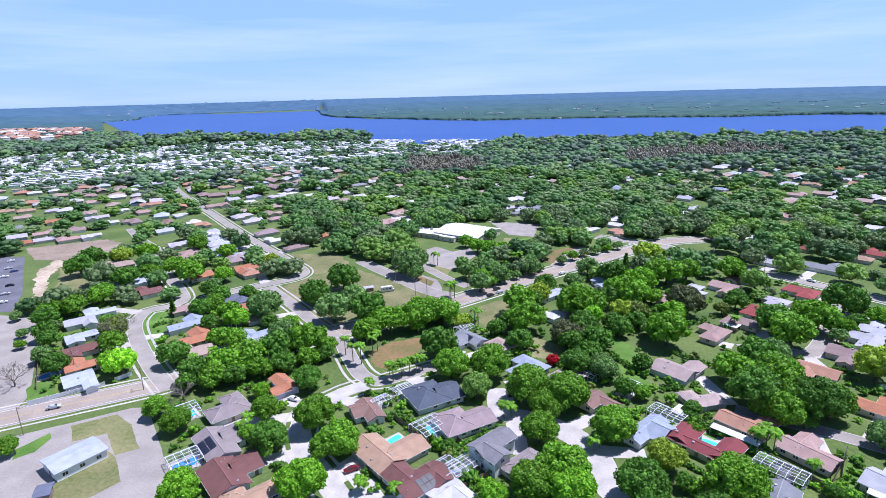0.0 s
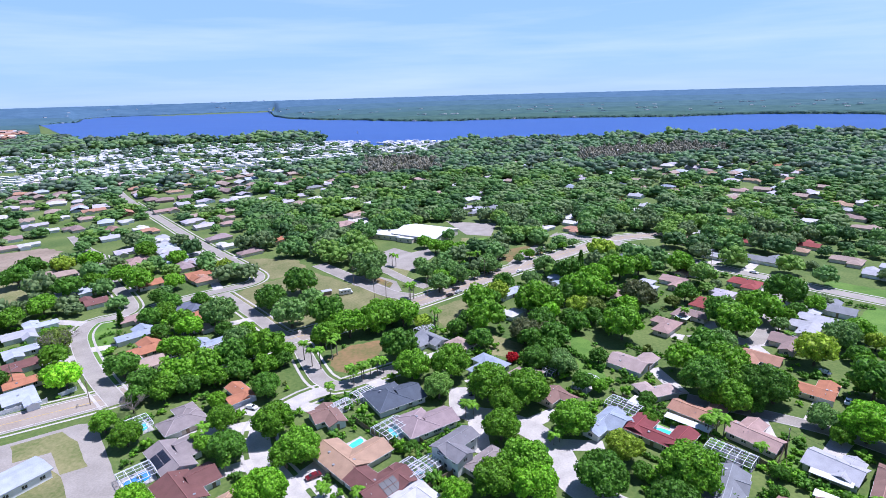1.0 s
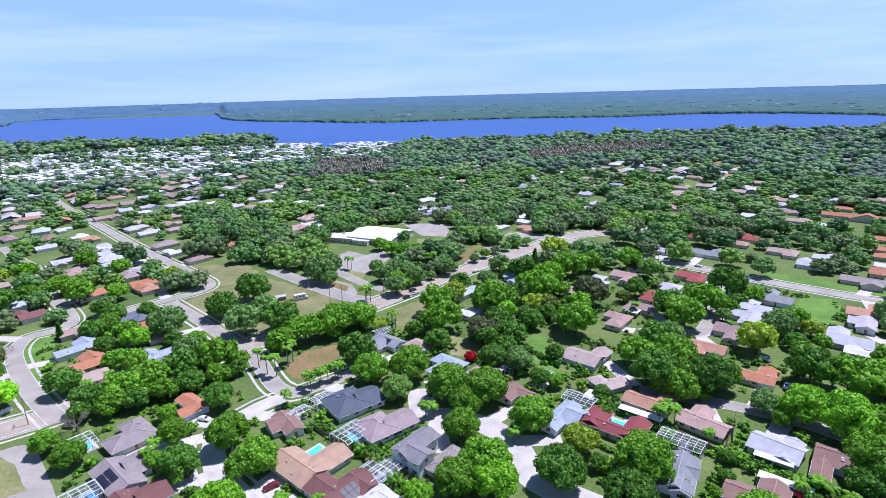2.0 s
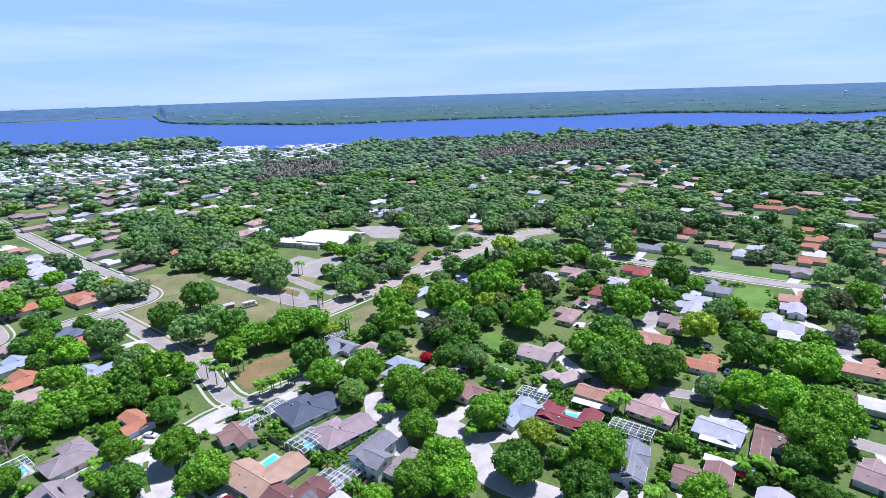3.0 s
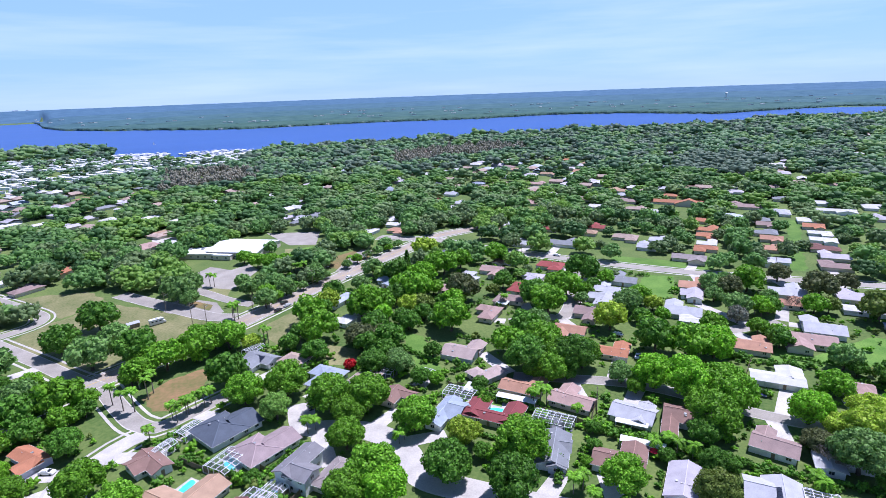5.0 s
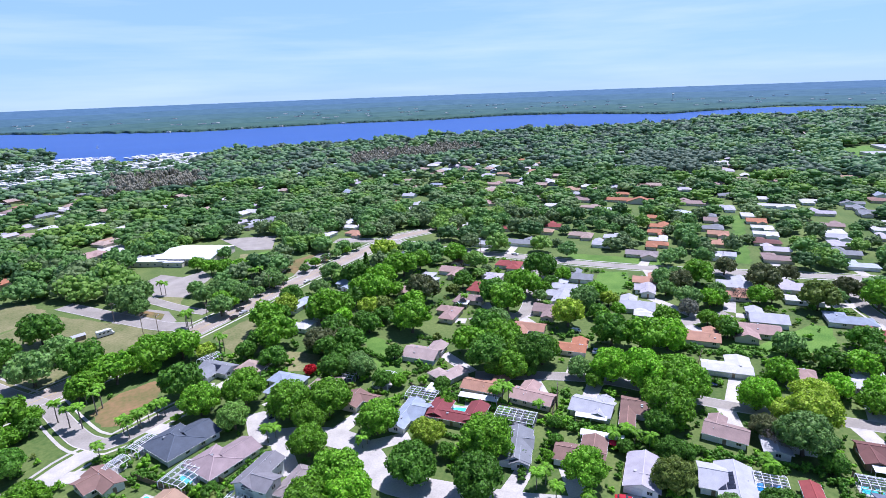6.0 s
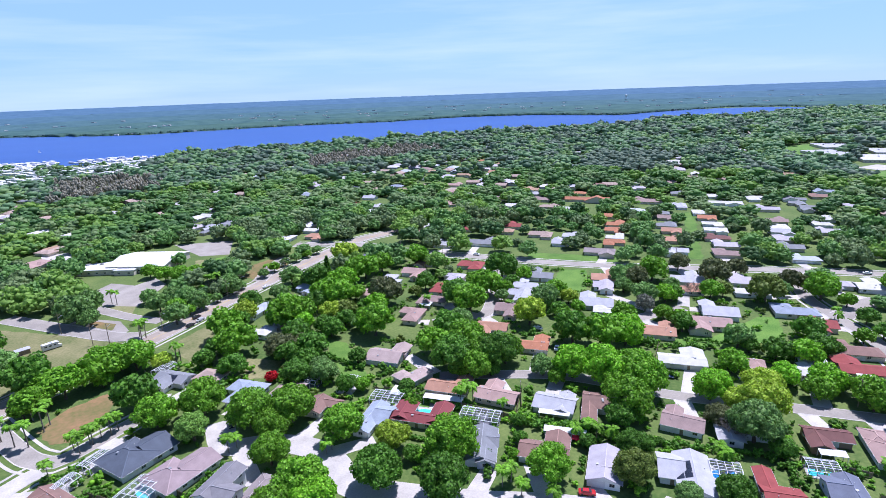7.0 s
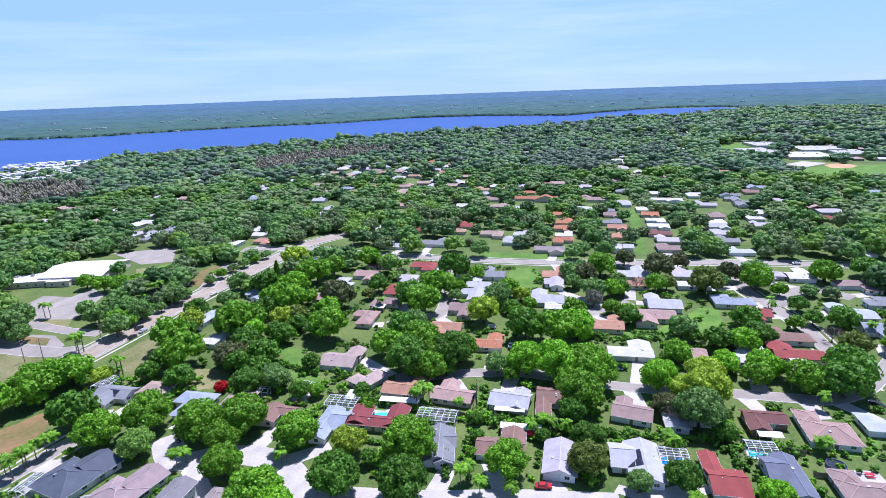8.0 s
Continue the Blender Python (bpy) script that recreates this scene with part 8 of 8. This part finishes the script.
hedge([(128.8, 86.9), (139.3, 75.7), (151.7, 62.9)])
hedge([(71.7, 163.8), (89.0, 138.8)])
hedge([(149.0, 60.0), (132.2, 49.6)])
hedge([(-24.2, 163.4), (-20.4, 159.9)])
hedge([(2.2, 126.7), (6.6, 131.2)])
hedge([(171.9, 148.8), (184.8, 131.3)])
hedge([(62.4, 209.3), (73.5, 184.3)])
garden_wall([(-152.9, 174.5), (-131.2, 188.4)])
garden_wall([(-130.3, 190.5), (-125.1, 197.4)])
wood_fence([(101.9, 120.3), (113.8, 135.8)])
wood_fence([(116.6, 107.9), (134.4, 122.4)])
wood_fence([(-20.7, 163.3), (-6.8, 145.8)])
wood_fence([(-0.1, 130.1), (9.8, 134.7)])
wood_fence([(2.2, 126.0), (12.9, 133.4)])
wood_fence([(90.2, 140.5), (101.4, 122.0)])
wood_fence([(150.3, 60.6), (133.0, 49.0)])
wood_fence([(154.2, 60.8), (163.4, 44.4)])
wood_fence([(154.3, 41.2), (158.8, 36.0)])
wood_fence([(215.5, 94.2), (216.5, 81.4)])
wood_fence([(183.9, 130.6), (161.6, 116.8)])
wood_fence([(-157.9, 185.8), (-187.3, 229.2)])
wood_fence([(70.8, 167.1), (75.2, 156.8)])
wood_fence([(73.6, 165.3), (90.2, 140.5)])
wood_fence([(103.3, 125.3), (115.3, 136.9)])
wood_fence([(-106.7, 227.8), (-92.0, 215.8)])
wood_fence([(3.6, 145.4), (-7.3, 162.8)])
cypress(103.0, 300.7)
cypress(-138.6, 256.0, 9.0)
camper(-33.4, 284.7, 20)
shed(-44.2, 286.4, 20)
parasol(108.6, 102.9)
picnic_table(166.0, 31.9)
round_pool(163.1, 38.9)
hall(16.0, 401.6, -35.3, 38.0, 33.0, 4.6, "brightwhite", "cream", "gx", "large cream school hall with a wide white roof", "school")
hall(-12.2, 407.8, -30.0, 30.0, 19.0, 3.4, "brightwhite", "cream", "flat", "low school wing with a flat white roof", "school")
hall(2.0, 390.6, -33.6, 13.0, 8.0, 3.2, "brightwhite", "cream", "flat", "small school porch block with a white roof", "school")
hall(-113.6, 141.1, 53.8, 13.6, 9.9, 3.2, "bluewhite", "white", "gx", "low civic building with a pale metal roof", "civic building")
hall(-112.4, 126.0, 23.0, 3.1, 4.6, 3, "slateblue", "brown", "gx", "small brown shelter with dark roof", "shelter")
hall(872.6, 369.7, -34.4, 43.8, 70.9, 3.4, "whiteblue", "cream", "flat", "far flat-roofed school block", "school")
hall(857.7, 305.4, -52.6, 53.5, 61.3, 3.4, "white", "cream", "flat", "far long flat-roofed school block", "school")
hall(948.2, 322.0, -54.5, 57.6, 57.8, 3.4, "whiteblue", "cream", "flat", "far pale flat-roofed school hall", "school")
hall(974.2, 407.1, -45.5, 51.0, 62.6, 3.4, "whiteblue", "cream", "flat", "far pale flat-roofed school wing", "school")
hall(920.5, 274.3, -53.5, 36.7, 58.1, 3.4, "whiteblue", "cream", "flat", "far pale school gymnasium", "school")
hall(1094.6, 475.5, -58.8, 13.9, 50.4, 5, "red", "cream", "flat", "far house with a bright red roof", "house")
hall(-2411.2, 3306.6, -26.0, 225.1, 245.3, 6, "white", "white", "flat", "far long white store roof", "store")
hall(-1640.1, 2251.8, 22.9, 42.7, 218.3, 6, "white", "white", "flat", "far store with white roof", "store")
open_pool(-18.1, 149.5, 40, "teal", 6.6, 4.4)
open_pool(78.6, 144.2, -49, "teal", 6.0, 5.6)


def wires():
    """The line that hangs between neighbouring poles along the boulevard."""
    tops = sorted(POLE_TOPS, key=lambda p: p[0])
    done = 0
    for a, b in zip(tops, tops[1:]):
        if 25 < math.dist(a, b) < 75:
            rows = [Vector(a).lerp(Vector(b), k / 10) - Vector((0, 0, 1.2 * 4 * (k / 10) * (1 - k / 10))) for k in range(11)]
            s = Solid().tube(rows, [0.03] * 11, 5)
            tagged(new("power_line", s.mesh("power_line", RUBBER)), "dark sagging power line between two poles", "cable")
            done += 1


wires()


def water_tower(x, y, h):
    ob = thing("water_tower", pose(x, y, land(x, y)), "slender white water tower above far woods", "tower")
    part("shaft", Solid().tube([(0, 0, -0.2), (0, 0, h * 0.08), (0, 0, h * 0.7), (0, 0, h * 0.76)], [4.2, 2.6, 2.2, 3.0], 14).mesh("shaft", PAINT), ob)
    part("tank", Solid().tube([(0, 0, h * 0.74), (0, 0, h * 0.80), (0, 0, h * 0.90), (0, 0, h * 0.97), (0, 0, h)], [3.0, 6.2, 7.0, 4.6, 0.6], 16).mesh("tank", PAINT, True), ob)


def sailing_boat(x, y, ang):
    ob = thing("sailing_boat", pose(x, y, 0.25, 0, 0, ang), "small white sailing boat on the lake", "boat")
    hull = Solid()
    deck = [(-3.6, -0.9, 0.9), (-3.6, 0.9, 0.9), (0.5, 1.25, 0.9), (4.0, 0.0, 1.15), (0.5, -1.25, 0.9)]
    keel = [(-3.3, -0.5, -0.1), (-3.3, 0.5, -0.1), (0.5, 0.7, -0.15), (3.2, 0.0, -0.05), (0.5, -0.7, -0.15)]
    hull.add(deck + keel, [(4, 3, 2, 1, 0), (5, 6, 7, 8, 9)] + [(k, (k + 1) % 5, 5 + (k + 1) % 5, 5 + k) for k in range(5)])
    part("hull", hull.mesh("hull", PAINT), ob)
    part("mast", Solid().tube([(0.4, 0, 0.9), (0.4, 0, 9.6)], [0.1, 0.06], 8).mesh("mast", CHROME), ob)
    sail = Solid().add([(0.3, 0.03, 1.8), (-3.2, 0.5, 1.8), (0.35, 0.03, 9.3), (0.3, -0.03, 1.8), (-3.2, 0.44, 1.8), (0.35, -0.03, 9.3)],
                       ((0, 1, 2), (5, 4, 3), (0, 3, 4, 1), (1, 4, 5, 2), (2, 5, 3, 0)))
    part("sail", sail.mesh("sail", PAINT), ob, "white triangular mainsail")


water_tower(2510.9, 2110.3, 34.0)
sailing_boat(-117.1, 1588.3, 35)
hall(510.8, 1141.3, 8.0, 26.0, 13.0, 5.0, "brightwhite", "white", "gx", "long white lakeside house among trees", "house")
hall(282.9, 1214.2, -6.0, 20.0, 12.0, 5.0, "red", "cream", "gx", "red-roofed lakeside house among trees", "house")
